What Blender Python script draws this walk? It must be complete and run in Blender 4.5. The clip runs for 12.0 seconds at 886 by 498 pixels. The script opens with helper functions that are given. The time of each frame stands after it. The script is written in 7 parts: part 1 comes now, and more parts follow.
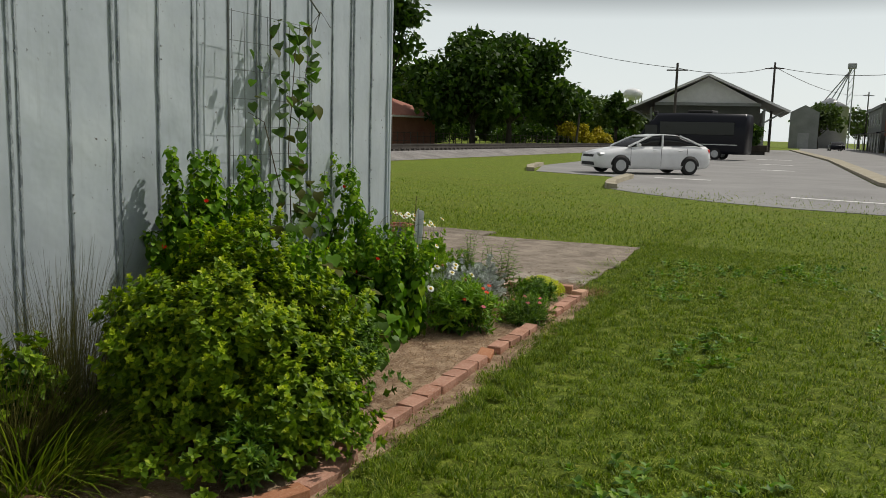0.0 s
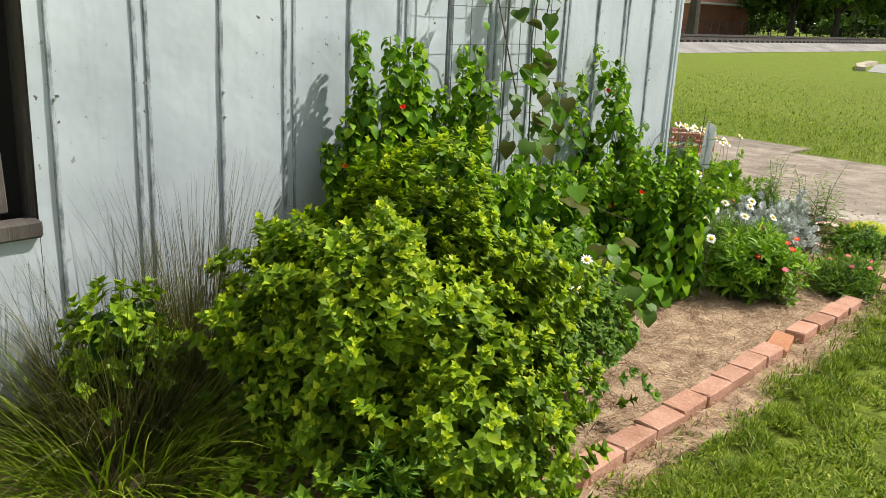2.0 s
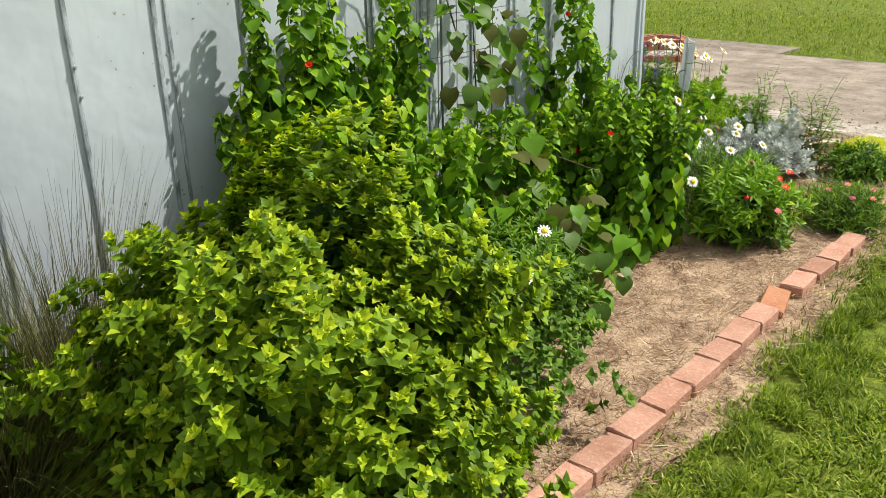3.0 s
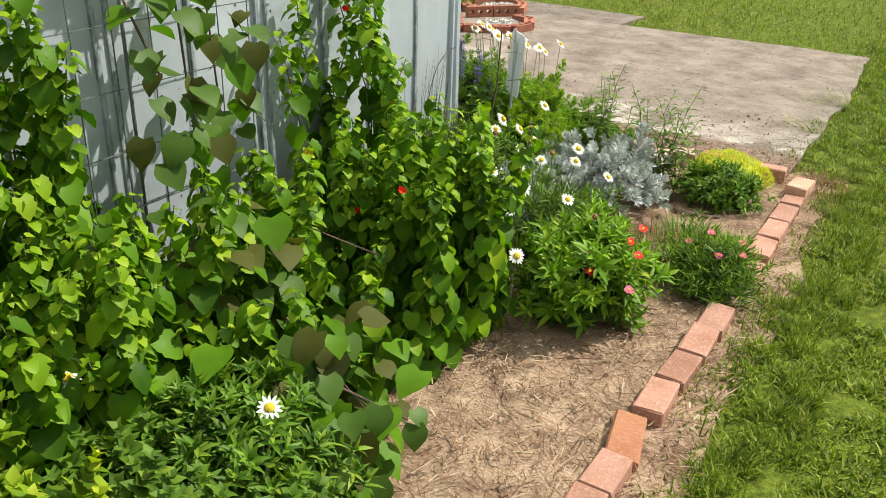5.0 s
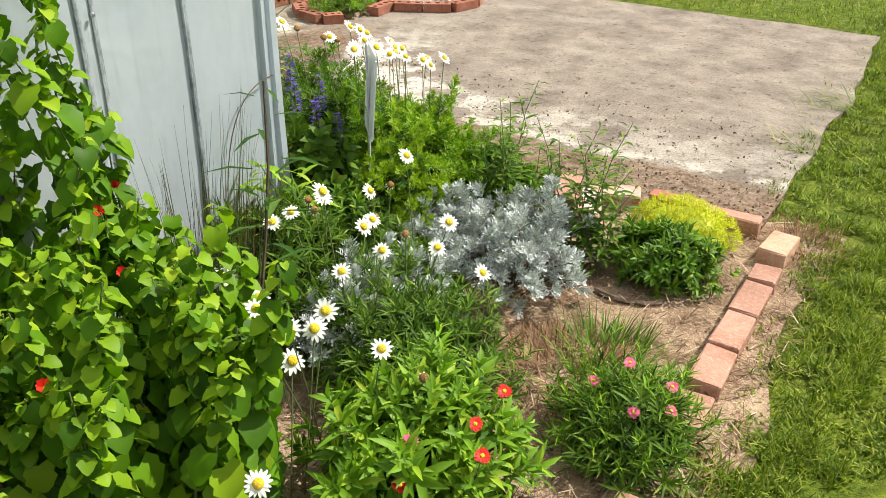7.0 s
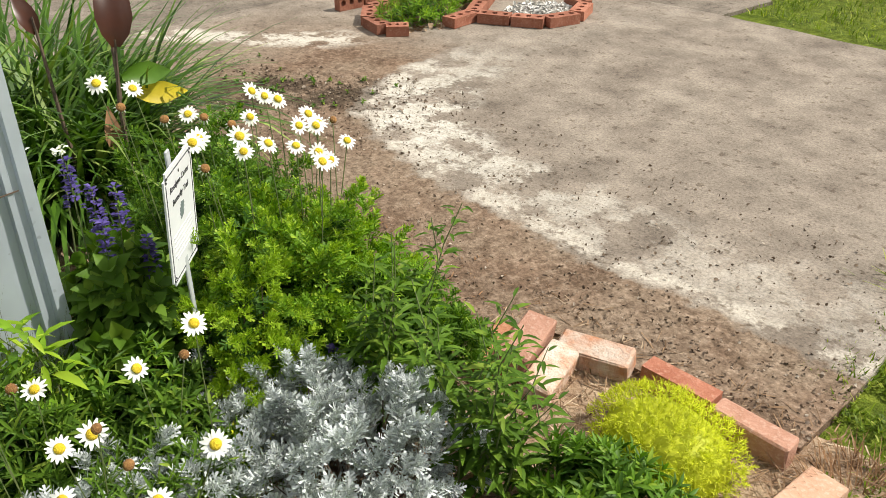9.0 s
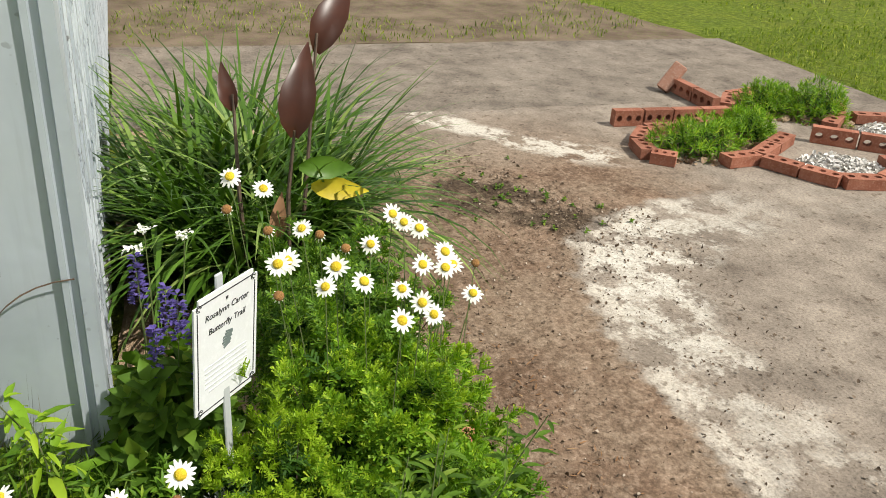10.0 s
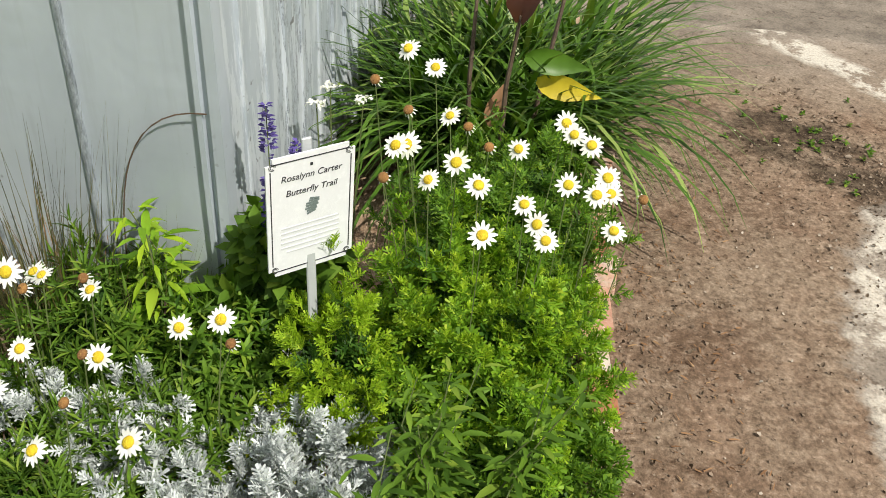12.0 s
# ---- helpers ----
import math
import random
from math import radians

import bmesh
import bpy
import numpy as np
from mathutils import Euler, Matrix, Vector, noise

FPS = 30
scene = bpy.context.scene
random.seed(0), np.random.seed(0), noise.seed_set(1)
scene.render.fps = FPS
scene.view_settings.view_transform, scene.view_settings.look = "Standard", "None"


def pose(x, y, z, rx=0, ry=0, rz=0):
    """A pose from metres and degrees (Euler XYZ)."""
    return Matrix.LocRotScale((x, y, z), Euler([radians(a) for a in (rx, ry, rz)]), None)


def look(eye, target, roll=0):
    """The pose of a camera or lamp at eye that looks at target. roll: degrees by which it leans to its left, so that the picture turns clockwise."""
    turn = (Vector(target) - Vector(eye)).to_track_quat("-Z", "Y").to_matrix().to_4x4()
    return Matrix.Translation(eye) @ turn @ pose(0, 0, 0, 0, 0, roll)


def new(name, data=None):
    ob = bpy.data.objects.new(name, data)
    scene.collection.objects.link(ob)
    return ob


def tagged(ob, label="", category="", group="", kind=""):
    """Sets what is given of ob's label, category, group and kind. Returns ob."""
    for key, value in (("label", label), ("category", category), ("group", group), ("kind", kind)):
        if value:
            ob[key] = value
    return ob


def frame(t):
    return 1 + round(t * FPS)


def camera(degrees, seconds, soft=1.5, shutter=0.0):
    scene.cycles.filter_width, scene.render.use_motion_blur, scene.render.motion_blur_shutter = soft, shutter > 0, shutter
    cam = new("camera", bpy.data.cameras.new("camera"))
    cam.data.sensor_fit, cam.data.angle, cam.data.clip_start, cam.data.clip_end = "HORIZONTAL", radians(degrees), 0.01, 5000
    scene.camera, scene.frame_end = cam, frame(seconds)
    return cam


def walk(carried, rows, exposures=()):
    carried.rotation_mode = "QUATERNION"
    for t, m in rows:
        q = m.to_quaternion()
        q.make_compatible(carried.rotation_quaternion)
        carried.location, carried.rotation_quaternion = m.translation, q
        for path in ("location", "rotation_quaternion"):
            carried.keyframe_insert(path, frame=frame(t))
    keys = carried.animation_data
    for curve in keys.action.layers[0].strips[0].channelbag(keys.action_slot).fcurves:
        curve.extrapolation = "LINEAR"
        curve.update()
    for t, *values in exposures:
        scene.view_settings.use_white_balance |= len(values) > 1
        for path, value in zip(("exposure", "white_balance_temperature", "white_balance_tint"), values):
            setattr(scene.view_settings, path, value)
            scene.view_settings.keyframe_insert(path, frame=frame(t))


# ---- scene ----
cam = camera(55.2, 12.0, 0.45)

PATH = [
    (0, (2.892, -5.752, 1.325), (2.126, -3.924, 1.051), 1.6),
    (0.2, (2.880, -5.692, 1.335), (2.034, -3.914, 0.983), 1.7),
    (0.5, (2.808, -5.482, 1.374), (1.882, -3.758, 0.959), 2.0),
    (1, (2.732, -5.104, 1.310), (1.654, -3.469, 0.905), 1.0),
    (1.5, (2.619, -4.825, 1.298), (1.303, -3.378, 0.876), 0.8),
    (2, (2.412, -4.582, 1.313), (1.127, -3.151, 0.764), 2.8),
    (2.5, (2.273, -4.357, 1.309), (1.010, -2.954, 0.648), 1.4),
    (2.7, (2.253, -4.230, 1.358), (0.988, -2.853, 0.646), -0.3),
    (4.3, (1.872, -3.369, 1.395), (0.820, -1.867, 0.595), -1.6),
    (4.5, (1.856, -3.225, 1.385), (0.801, -1.730, 0.579), -2.1),
    (5, (1.741, -2.959, 1.414), (0.824, -1.405, 0.551), 2.0),
    (5.5, (1.733, -2.634, 1.375), (0.807, -1.084, 0.513), 0.5),
    (6, (1.746, -2.284, 1.382), (0.827, -0.746, 0.495), 0.0),
    (6.5, (1.652, -1.987, 1.383), (0.742, -0.468, 0.455), 0.9),
    (7, (1.622, -1.714, 1.388), (0.713, -0.212, 0.431), 0.9),
    (7.5, (1.663, -1.353, 1.372), (0.750, 0.141, 0.405), 1.5),
    (7.7, (1.670, -1.226, 1.370), (0.762, 0.255, 0.379), 1.8),
    (9.3, (1.653, -0.235, 1.438), (0.293, 0.833, 0.434), 2.0),
    (9.5, (1.608, -0.110, 1.436), (0.155, 0.859, 0.461), 4.0),
    (10, (1.551, 0.148, 1.458), (-0.126, 0.799, 0.585), 3.7),
    (10.5, (1.639, 0.399, 1.464), (-0.126, 0.615, 0.549), 2.7),
    (11, (1.586, 0.484, 1.437), (-0.129, 0.516, 0.410), 2.2),
    (11.5, (1.480, 0.529, 1.418), (-0.204, 0.514, 0.338), 4.5),
    (12, (1.443, 0.686, 1.419), (-0.196, 0.468, 0.295), 4.0),
]
EXPOSURES = [(0.0, -0.68), (0.5, -0.24), (1.0, 0.03), (1.5, 0.24), (2.5, 0.47), (4.5, 0.36), (6.2, 0.50), (7.5, 0.46), (9.5, 0.12), (12.0, 0.06)]
walk(cam, [(t, look(eye, target, roll)) for t, eye, target, roll in PATH], EXPOSURES)

# ---- light ----
SUN = Vector((0.58, 0.72, 1.12)).normalized()
world = bpy.data.worlds.new("sky_world")
scene.world = world
world.use_nodes = True
wn = world.node_tree.nodes
sky = wn.new("ShaderNodeTexSky")
sky.sky_type = "NISHITA"
sky.sun_disc = False
sky.sun_elevation = math.asin(SUN.z)
sky.sun_rotation = math.atan2(SUN.x, SUN.y)
sky.air_density, sky.dust_density, sky.ozone_density = 1.0, 1.5, 1.0
wt = world.node_tree
wn["Background"].inputs["Strength"].default_value = 0.018
wt.links.new(sky.outputs[0], wn["Background"].inputs["Color"])
# summer haze: the sky whitens evenly towards the whole horizon
up_axis = wn.new("ShaderNodeSeparateXYZ")
wt.links.new(wn.new("ShaderNodeTexCoord").outputs["Generated"], up_axis.inputs[0])
haze = wn.new("ShaderNodeValToRGB")
for el, (p_, c_) in zip((haze.color_ramp.elements[0], haze.color_ramp.elements[1], haze.color_ramp.elements.new(0.13), haze.color_ramp.elements.new(0.19)), ((0.0, 1.25), (1.0, 0.0), (0.13, 1.12), (0.18, 0.03))):
    el.position, el.color = p_, (c_ * 0.94, c_, c_ * 0.99, 1)
wt.links.new(up_axis.outputs[2], haze.inputs[0])
glow = wn.new("ShaderNodeBackground")
wt.links.new(haze.outputs[0], glow.inputs["Color"])
both = wn.new("ShaderNodeAddShader")
wt.links.new(wn["Background"].outputs[0], both.inputs[0])
wt.links.new(glow.outputs[0], both.inputs[1])
wt.links.new(both.outputs[0], wn["World Output"].inputs["Surface"])
sun_data = bpy.data.lights.new("sun", "SUN")
sun_data.energy, sun_data.angle, sun_data.color = 5.0, radians(0.5), (1.0, 0.95, 0.86)
sun = new("sun", sun_data)
sun.matrix_world = look((0, 0, 30), Vector((0, 0, 30)) - SUN)

# ---- materials ----
def nodes_of(name):
    m = bpy.data.materials.new(name)
    m.use_nodes = True
    t = m.node_tree
    return m, t, t.nodes["Principled BSDF"], t.nodes["Material Output"]


def ramp(t, fac, stops):
    r = t.nodes.new("ShaderNodeValToRGB")
    while len(r.color_ramp.elements) < len(stops):
        r.color_ramp.elements.new(0.5)
    for e, (p, c) in zip(r.color_ramp.elements, stops):
        e.position, e.color = p, (*c, 1)
    t.links.new(fac, r.inputs[0])
    return r.outputs[0]


def noise_of(t, scale, detail=4, rough=0.6, stretch=None, vec=None):
    n = t.nodes.new("ShaderNodeTexNoise")
    n.inputs["Scale"].default_value = scale
    n.inputs["Detail"].default_value = detail
    n.inputs["Roughness"].default_value = rough
    if vec is None:
        vec = t.nodes.new("ShaderNodeNewGeometry").outputs["Position"]
    if stretch:
        mp = t.nodes.new("ShaderNodeMapping")
        mp.inputs["Scale"].default_value = stretch
        t.links.new(vec, mp.inputs[0])
        vec = mp.outputs[0]
    t.links.new(vec, n.inputs["Vector"])
    return n.outputs["Fac"]


def mixed(t, fac, a, b, mode="MIX"):
    m = t.nodes.new("ShaderNodeMix")
    m.data_type, m.blend_type = "RGBA", mode
    for sock, v in ((m.inputs[0], fac), (m.inputs[6], a), (m.inputs[7], b)):
        if isinstance(v, (int, float)):
            sock.default_value = v
        elif isinstance(v, tuple):
            sock.default_value = (*v, 1)
        else:
            t.links.new(v, sock)
    return m.outputs[2]


def bump_to(t, bsdf, height, strength, dist=0.01):
    b = t.nodes.new("ShaderNodeBump")
    b.inputs["Strength"].default_value, b.inputs["Distance"].default_value = strength, dist
    t.links.new(height, b.inputs["Height"])
    t.links.new(b.outputs[0], bsdf.inputs["Normal"])


def surface(name, c1, c2, c3=None, scale=3.0, fine=60.0, rough=0.8, metal=0.0, bump=0.4, stretch=None, spec=0.5, vary=0.0):
    """Two scales of noise between three colours, with fine relief."""
    m, t, p, out = nodes_of(name)
    c3 = c3 or c2
    big = ramp(t, noise_of(t, scale, 5, 0.6, stretch), [(0.33, c1), (0.67, c2)])
    small = noise_of(t, fine, 4, 0.7, stretch)
    f = t.nodes.new("ShaderNodeMapRange")
    f.inputs[1].default_value, f.inputs[2].default_value, f.inputs[4].default_value = 0.5, 0.75, 0.75
    t.links.new(small, f.inputs[0])
    col = mixed(t, f.outputs[0], big, c3)
    if vary:
        hsv = t.nodes.new("ShaderNodeHueSaturation")
        mr = t.nodes.new("ShaderNodeMapRange")
        mr.inputs[3].default_value, mr.inputs[4].default_value = 1 - vary, 1 + vary
        t.links.new(t.nodes.new("ShaderNodeObjectInfo").outputs["Random"], mr.inputs[0])
        t.links.new(mr.outputs[0], hsv.inputs["Value"])
        t.links.new(col, hsv.inputs["Color"])
        col = hsv.outputs[0]
    t.links.new(col, p.inputs["Base Color"])
    p.inputs["Roughness"].default_value, p.inputs["Metallic"].default_value = rough, metal
    p.inputs["Specular IOR Level"].default_value = spec
    if bump:
        bump_to(t, p, small, bump)
    return m


def leaf_mat(name, dark, light, tip=None, through_light=0.32, rough=0.5, spec=0.22):
    """Leaves: each island its own green, some light coming through the blade."""
    m, t, p, out = nodes_of(name)
    rnd = t.nodes.new("ShaderNodeNewGeometry").outputs["Random Per Island"]
    stops = [(0.0, tuple(c * 0.7 for c in dark)), (0.5, tuple(0.6 * a + 0.4 * b for a, b in zip(light, dark))), (0.8, light), (1.0, tip or light)]
    col = ramp(t, rnd, stops)
    n = noise_of(t, 9.0, 3)
    col = mixed(t, 0.3, col, ramp(t, n, [(0.3, tuple(c * 0.5 for c in dark)), (0.7, tuple(min(1, c * 1.3) for c in light))]))
    t.links.new(col, p.inputs["Base Color"])
    p.inputs["Roughness"].default_value = rough
    p.inputs["Specular IOR Level"].default_value = spec
    tr = t.nodes.new("ShaderNodeBsdfTranslucent")
    bright = mixed(t, 1.0, col, (1.5, 1.7, 0.55), "MULTIPLY")
    t.links.new(bright, tr.inputs[0])
    mix = t.nodes.new("ShaderNodeMixShader")
    mix.inputs[0].default_value = through_light * 0.75
    t.links.new(p.outputs[0], mix.inputs[1])
    t.links.new(tr.outputs[0], mix.inputs[2])
    t.links.new(mix.outputs[0], out.inputs["Surface"])
    return m


def plain(name, c, rough=0.6, metal=0.0, spec=0.5):
    return surface(name, tuple(x * 0.88 for x in c), c, tuple(min(1, x * 1.06) for x in c), 2.0, 40.0, rough, metal, 0.08, None, spec)


def sheet_metal_mat(name="sheet_metal", peel=False):
    """Weathered zinc-grey coated sheet: cloudy wear, rain streaks, rust specks; on the end wall the coat peels in upright flakes."""
    m, t, p, out = nodes_of(name)
    cloud = ramp(t, noise_of(t, 2.6, 5, 0.55), [(0.3, (0.40, 0.445, 0.49)), (0.52, (0.48, 0.53, 0.575)), (0.72, (0.55, 0.60, 0.64))])
    streak = noise_of(t, 9.0, 4, 0.6, (3.0, 3.0, 0.25))
    sr = t.nodes.new("ShaderNodeMapRange")
    sr.inputs[1].default_value, sr.inputs[2].default_value, sr.inputs[4].default_value = 0.55, 0.8, 0.45
    t.links.new(streak, sr.inputs[0])
    col = mixed(t, sr.outputs[0], cloud, (0.34, 0.37, 0.39))
    if peel:
        flake = ramp(t, noise_of(t, 16.0, 6, 0.7, (2.2, 2.2, 0.30)), [(0.50, (0, 0, 0)), (0.54, (1, 1, 1))])
        col = mixed(t, flake, col, (0.60, 0.645, 0.68))
        edge_ = ramp(t, noise_of(t, 16.0, 6, 0.7, (2.2, 2.2, 0.30)), [(0.475, (0, 0, 0)), (0.495, (0.8, 0.8, 0.8)), (0.52, (0, 0, 0))])
        band = ramp(t, noise_of(t, 3.0, 3, 0.6, (1.6, 1.6, 0.2)), [(0.48, (0, 0, 0)), (0.58, (1, 1, 1))])
        col = mixed(t, mixed(t, 1.0, edge_, band, "MULTIPLY"), col, (0.13, 0.14, 0.155))
    speck = ramp(t, noise_of(t, 34.0, 2, 0.5), [(0.68, (0, 0, 0)), (0.72, (1, 1, 1))])
    area = ramp(t, noise_of(t, 1.7, 2, 0.5), [(0.46, (0, 0, 0)), (0.60, (1, 1, 1))])
    col = mixed(t, mixed(t, 1.0, speck, area, "MULTIPLY"), col, (0.10, 0.09, 0.085))
    t.links.new(col, p.inputs["Base Color"])
    p.inputs["Metallic"].default_value = 0.25
    p.inputs["Roughness"].default_value = 0.42
    bump_to(t, p, noise_of(t, 5.0, 3, 0.5), 0.45, 0.02)
    return m


def seam_mat():
    """Raised seams: mottled zinc greys, darker overall than the sheets."""
    m, t, p, out = nodes_of("dark_mottled_seam")
    col = ramp(t, noise_of(t, 38.0, 5, 0.75, (1.0, 1.0, 0.35)), [(0.36, (0.15, 0.17, 0.185)), (0.5, (0.32, 0.355, 0.385)), (0.64, (0.48, 0.52, 0.555))])
    t.links.new(col, p.inputs["Base Color"])
    p.inputs["Metallic"].default_value, p.inputs["Roughness"].default_value = 0.3, 0.55
    bump_to(t, p, noise_of(t, 70.0, 3, 0.6), 0.5, 0.004)
    return m


def concrete_mat(name, base_a, base_b, crust=True):
    """Old slab: dirt film along the bed, pale lime crust with a worn edge, blotches and grit."""
    m, t, p, out = nodes_of(name)
    grit = noise_of(t, 95.0, 4, 0.75)
    blot = noise_of(t, 2.3, 6, 0.65)
    mid = noise_of(t, 4.2, 9, 0.72)
    col = ramp(t, blot, [(0.32, base_a), (0.68, base_b)])
    col = mixed(t, 0.55, col, ramp(t, mid, [(0.34, tuple(c * 0.55 for c in base_a)), (0.64, tuple(c * 1.25 for c in base_b))]))
    if crust:
        geo = t.nodes.new("ShaderNodeNewGeometry").outputs["Position"]
        sep = t.nodes.new("ShaderNodeSeparateXYZ")
        warp = noise_of(t, 1.6, 5, 0.6)
        t.links.new(geo, sep.inputs[0])

        def calc(op, a, b=0.0, c=0.0):
            n = t.nodes.new("ShaderNodeMath")
            n.operation = op
            for i, v in enumerate((a, b, c)):
                if isinstance(v, (int, float)):
                    n.inputs[i].default_value = v
                else:
                    t.links.new(v, n.inputs[i])
            return n.outputs[0]
        wv = calc("MULTIPLY_ADD", warp, 0.7, -0.35)
        # an ellipse about the middle of the slab: outside it lies the brown film
        ex = calc("DIVIDE", calc("SUBTRACT", sep.outputs[0], 0.35), 1.82)
        ey = calc("DIVIDE", calc("SUBTRACT", sep.outputs[1], 3.3), 1.78)
        r = calc("ADD", calc("POWER", calc("ADD", calc("POWER", calc("ABSOLUTE", ex), 4.0), calc("POWER", calc("ABSOLUTE", ey), 4.0)), 0.25), calc("MULTIPLY", wv, 0.22))
        r = calc("ADD", r, calc("MULTIPLY_ADD", noise_of(t, 13.0, 5, 0.7), 0.09, -0.045))
        fade = calc("MINIMUM", calc("MAXIMUM", calc("MULTIPLY_ADD", calc("ADD", sep.outputs[1], calc("MULTIPLY", wv, 1.4)), -2.2, 6.2), 0.0), 1.0)
        film = calc("MULTIPLY", calc("SMOOTH_MIN", calc("MULTIPLY", calc("SUBTRACT", r, 1.0), 55.0), 1.0, 0.1), fade)
        film = calc("MAXIMUM", film, 0.0)
        film = calc("MULTIPLY", film, calc("MINIMUM", calc("MAXIMUM", calc("MULTIPLY_ADD", calc("ADD", sep.outputs[0], calc("MULTIPLY", wv, 1.5)), 1.1, 3.1), 0.0), 1.0))
        crumb = noise_of(t, 30.0, 6, 0.8)
        film_col = mixed(t, 0.5, ramp(t, mid, [(0.34, (0.065, 0.042, 0.027)), (0.5, (0.165, 0.113, 0.077)), (0.66, (0.32, 0.225, 0.158))]), ramp(t, crumb, [(0.36, (0.05, 0.03, 0.018)), (0.52, (0.18, 0.115, 0.075)), (0.66, (0.44, 0.335, 0.25))]))
        film_col = mixed(t, ramp(t, noise_of(t, 1.9, 6, 0.68), [(0.42, (0, 0, 0)), (0.58, (0.8, 0.8, 0.8))]), film_col, ramp(t, crumb, [(0.38, (0.14, 0.10, 0.068)), (0.62, (0.33, 0.255, 0.185))]))
        # damp silt lying in a slanting hollow, broken at its edges
        du = calc("ADD", calc("MULTIPLY", calc("ADD", sep.outputs[0], 1.55), 0.76), calc("MULTIPLY", calc("SUBTRACT", sep.outputs[1], 1.66), 0.65))
        dv = calc("SUBTRACT", calc("MULTIPLY", calc("SUBTRACT", sep.outputs[1], 1.66), 0.76), calc("MULTIPLY", calc("ADD", sep.outputs[0], 1.55), 0.65))
        damp = calc("ADD", calc("POWER", calc("DIVIDE", du, 0.50), 2.0), calc("POWER", calc("DIVIDE", dv, 0.20), 2.0))
        damp = calc("SUBTRACT", 1.2, calc("ADD", damp, calc("MULTIPLY_ADD", mid, 7.0, -3.5)))
        damp = calc("MINIMUM", calc("MAXIMUM", calc("MULTIPLY", damp, 1.0), 0.0), 0.85)
        film_col = mixed(t, damp, film_col, ramp(t, crumb, [(0.4, (0.022, 0.014, 0.009)), (0.62, (0.10, 0.075, 0.05))]))
        # pale crust just inside the worn edge
        ring = calc("SUBTRACT", 1.0, calc("ABSOLUTE", calc("DIVIDE", calc("SUBTRACT", r, 0.88), 0.13)))
        ring = calc("MAXIMUM", ring, 0.0)
        left = calc("MULTIPLY_ADD", sep.outputs[0], -0.55, 0.55)
        left = calc("MINIMUM", calc("MAXIMUM", left, 0.3), 1.0)
        patch = ramp(t, noise_of(t, 4.5, 9, 0.72), [(0.455, (0, 0, 0)), (0.515, (1, 1, 1))])
        near = calc("MINIMUM", calc("MAXIMUM", calc("MULTIPLY_ADD", sep.outputs[1], -1.1, 3.3), 0.08), 1.0)
        lime = calc("MULTIPLY", calc("MULTIPLY", calc("MULTIPLY", calc("MINIMUM", calc("MULTIPLY", ring, 2.4), 0.9), left), patch), near)
        col = mixed(t, lime, col, ramp(t, noise_of(t, 22.0, 5, 0.75), [(0.35, (0.40, 0.365, 0.30)), (0.6, (0.64, 0.605, 0.53))]))
        rim = calc("MAXIMUM", calc("SUBTRACT", 1.0, calc("ABSOLUTE", calc("DIVIDE", calc("SUBTRACT", r, 0.975), 0.028))), 0.0)
        rim = calc("MULTIPLY", calc("MULTIPLY", rim, calc("MULTIPLY", fade, 0.75)), patch)
        col = mixed(t, rim, col, (0.55, 0.50, 0.42))
        col = mixed(t, film, col, film_col)
        # second pale streak towards the far corner of the bed
        sx = calc("ABSOLUTE", calc("DIVIDE", calc("ADD", calc("SUBTRACT", sep.outputs[1], calc("MULTIPLY", sep.outputs[0], 0.75)), calc("MULTIPLY_ADD", wv, 1.2, -3.86)), 0.20))
        ends_ = calc("MULTIPLY", calc("MINIMUM", calc("MAXIMUM", calc("MULTIPLY_ADD", sep.outputs[0], -4.0, -7.4), 0.0), 1.0), calc("MINIMUM", calc("MAXIMUM", calc("MULTIPLY_ADD", sep.outputs[0], 4.0, 12.4), 0.0), 1.0))
        sl = calc("MULTIPLY", calc("MAXIMUM", calc("SUBTRACT", 1.0, sx), 0.0), ends_)
        col = mixed(t, calc("MULTIPLY", calc("MINIMUM", calc("MULTIPLY", sl, 1.6), 0.8), patch), col, (0.60, 0.56, 0.48))
    col = mixed(t, 0.8, col, ramp(t, grit, [(0.30, (0.45, 0.44, 0.42)), (0.5, (0.95, 0.95, 0.95)), (0.72, (1.35, 1.33, 1.28))]), "MULTIPLY")
    pit = ramp(t, noise_of(t, 26.0, 3, 0.6), [(0.60, (1, 1, 1)), (0.68, (0.5, 0.46, 0.42))])
    col = mixed(t, 0.8, col, pit, "MULTIPLY")
    t.links.new(col, p.inputs["Base Color"])
    p.inputs["Roughness"].default_value = 0.9
    p.inputs["Specular IOR Level"].default_value = 0.1
    bump_to(t, p, mixed(t, 0.5, grit, mid), 0.8, 0.008)
    return m


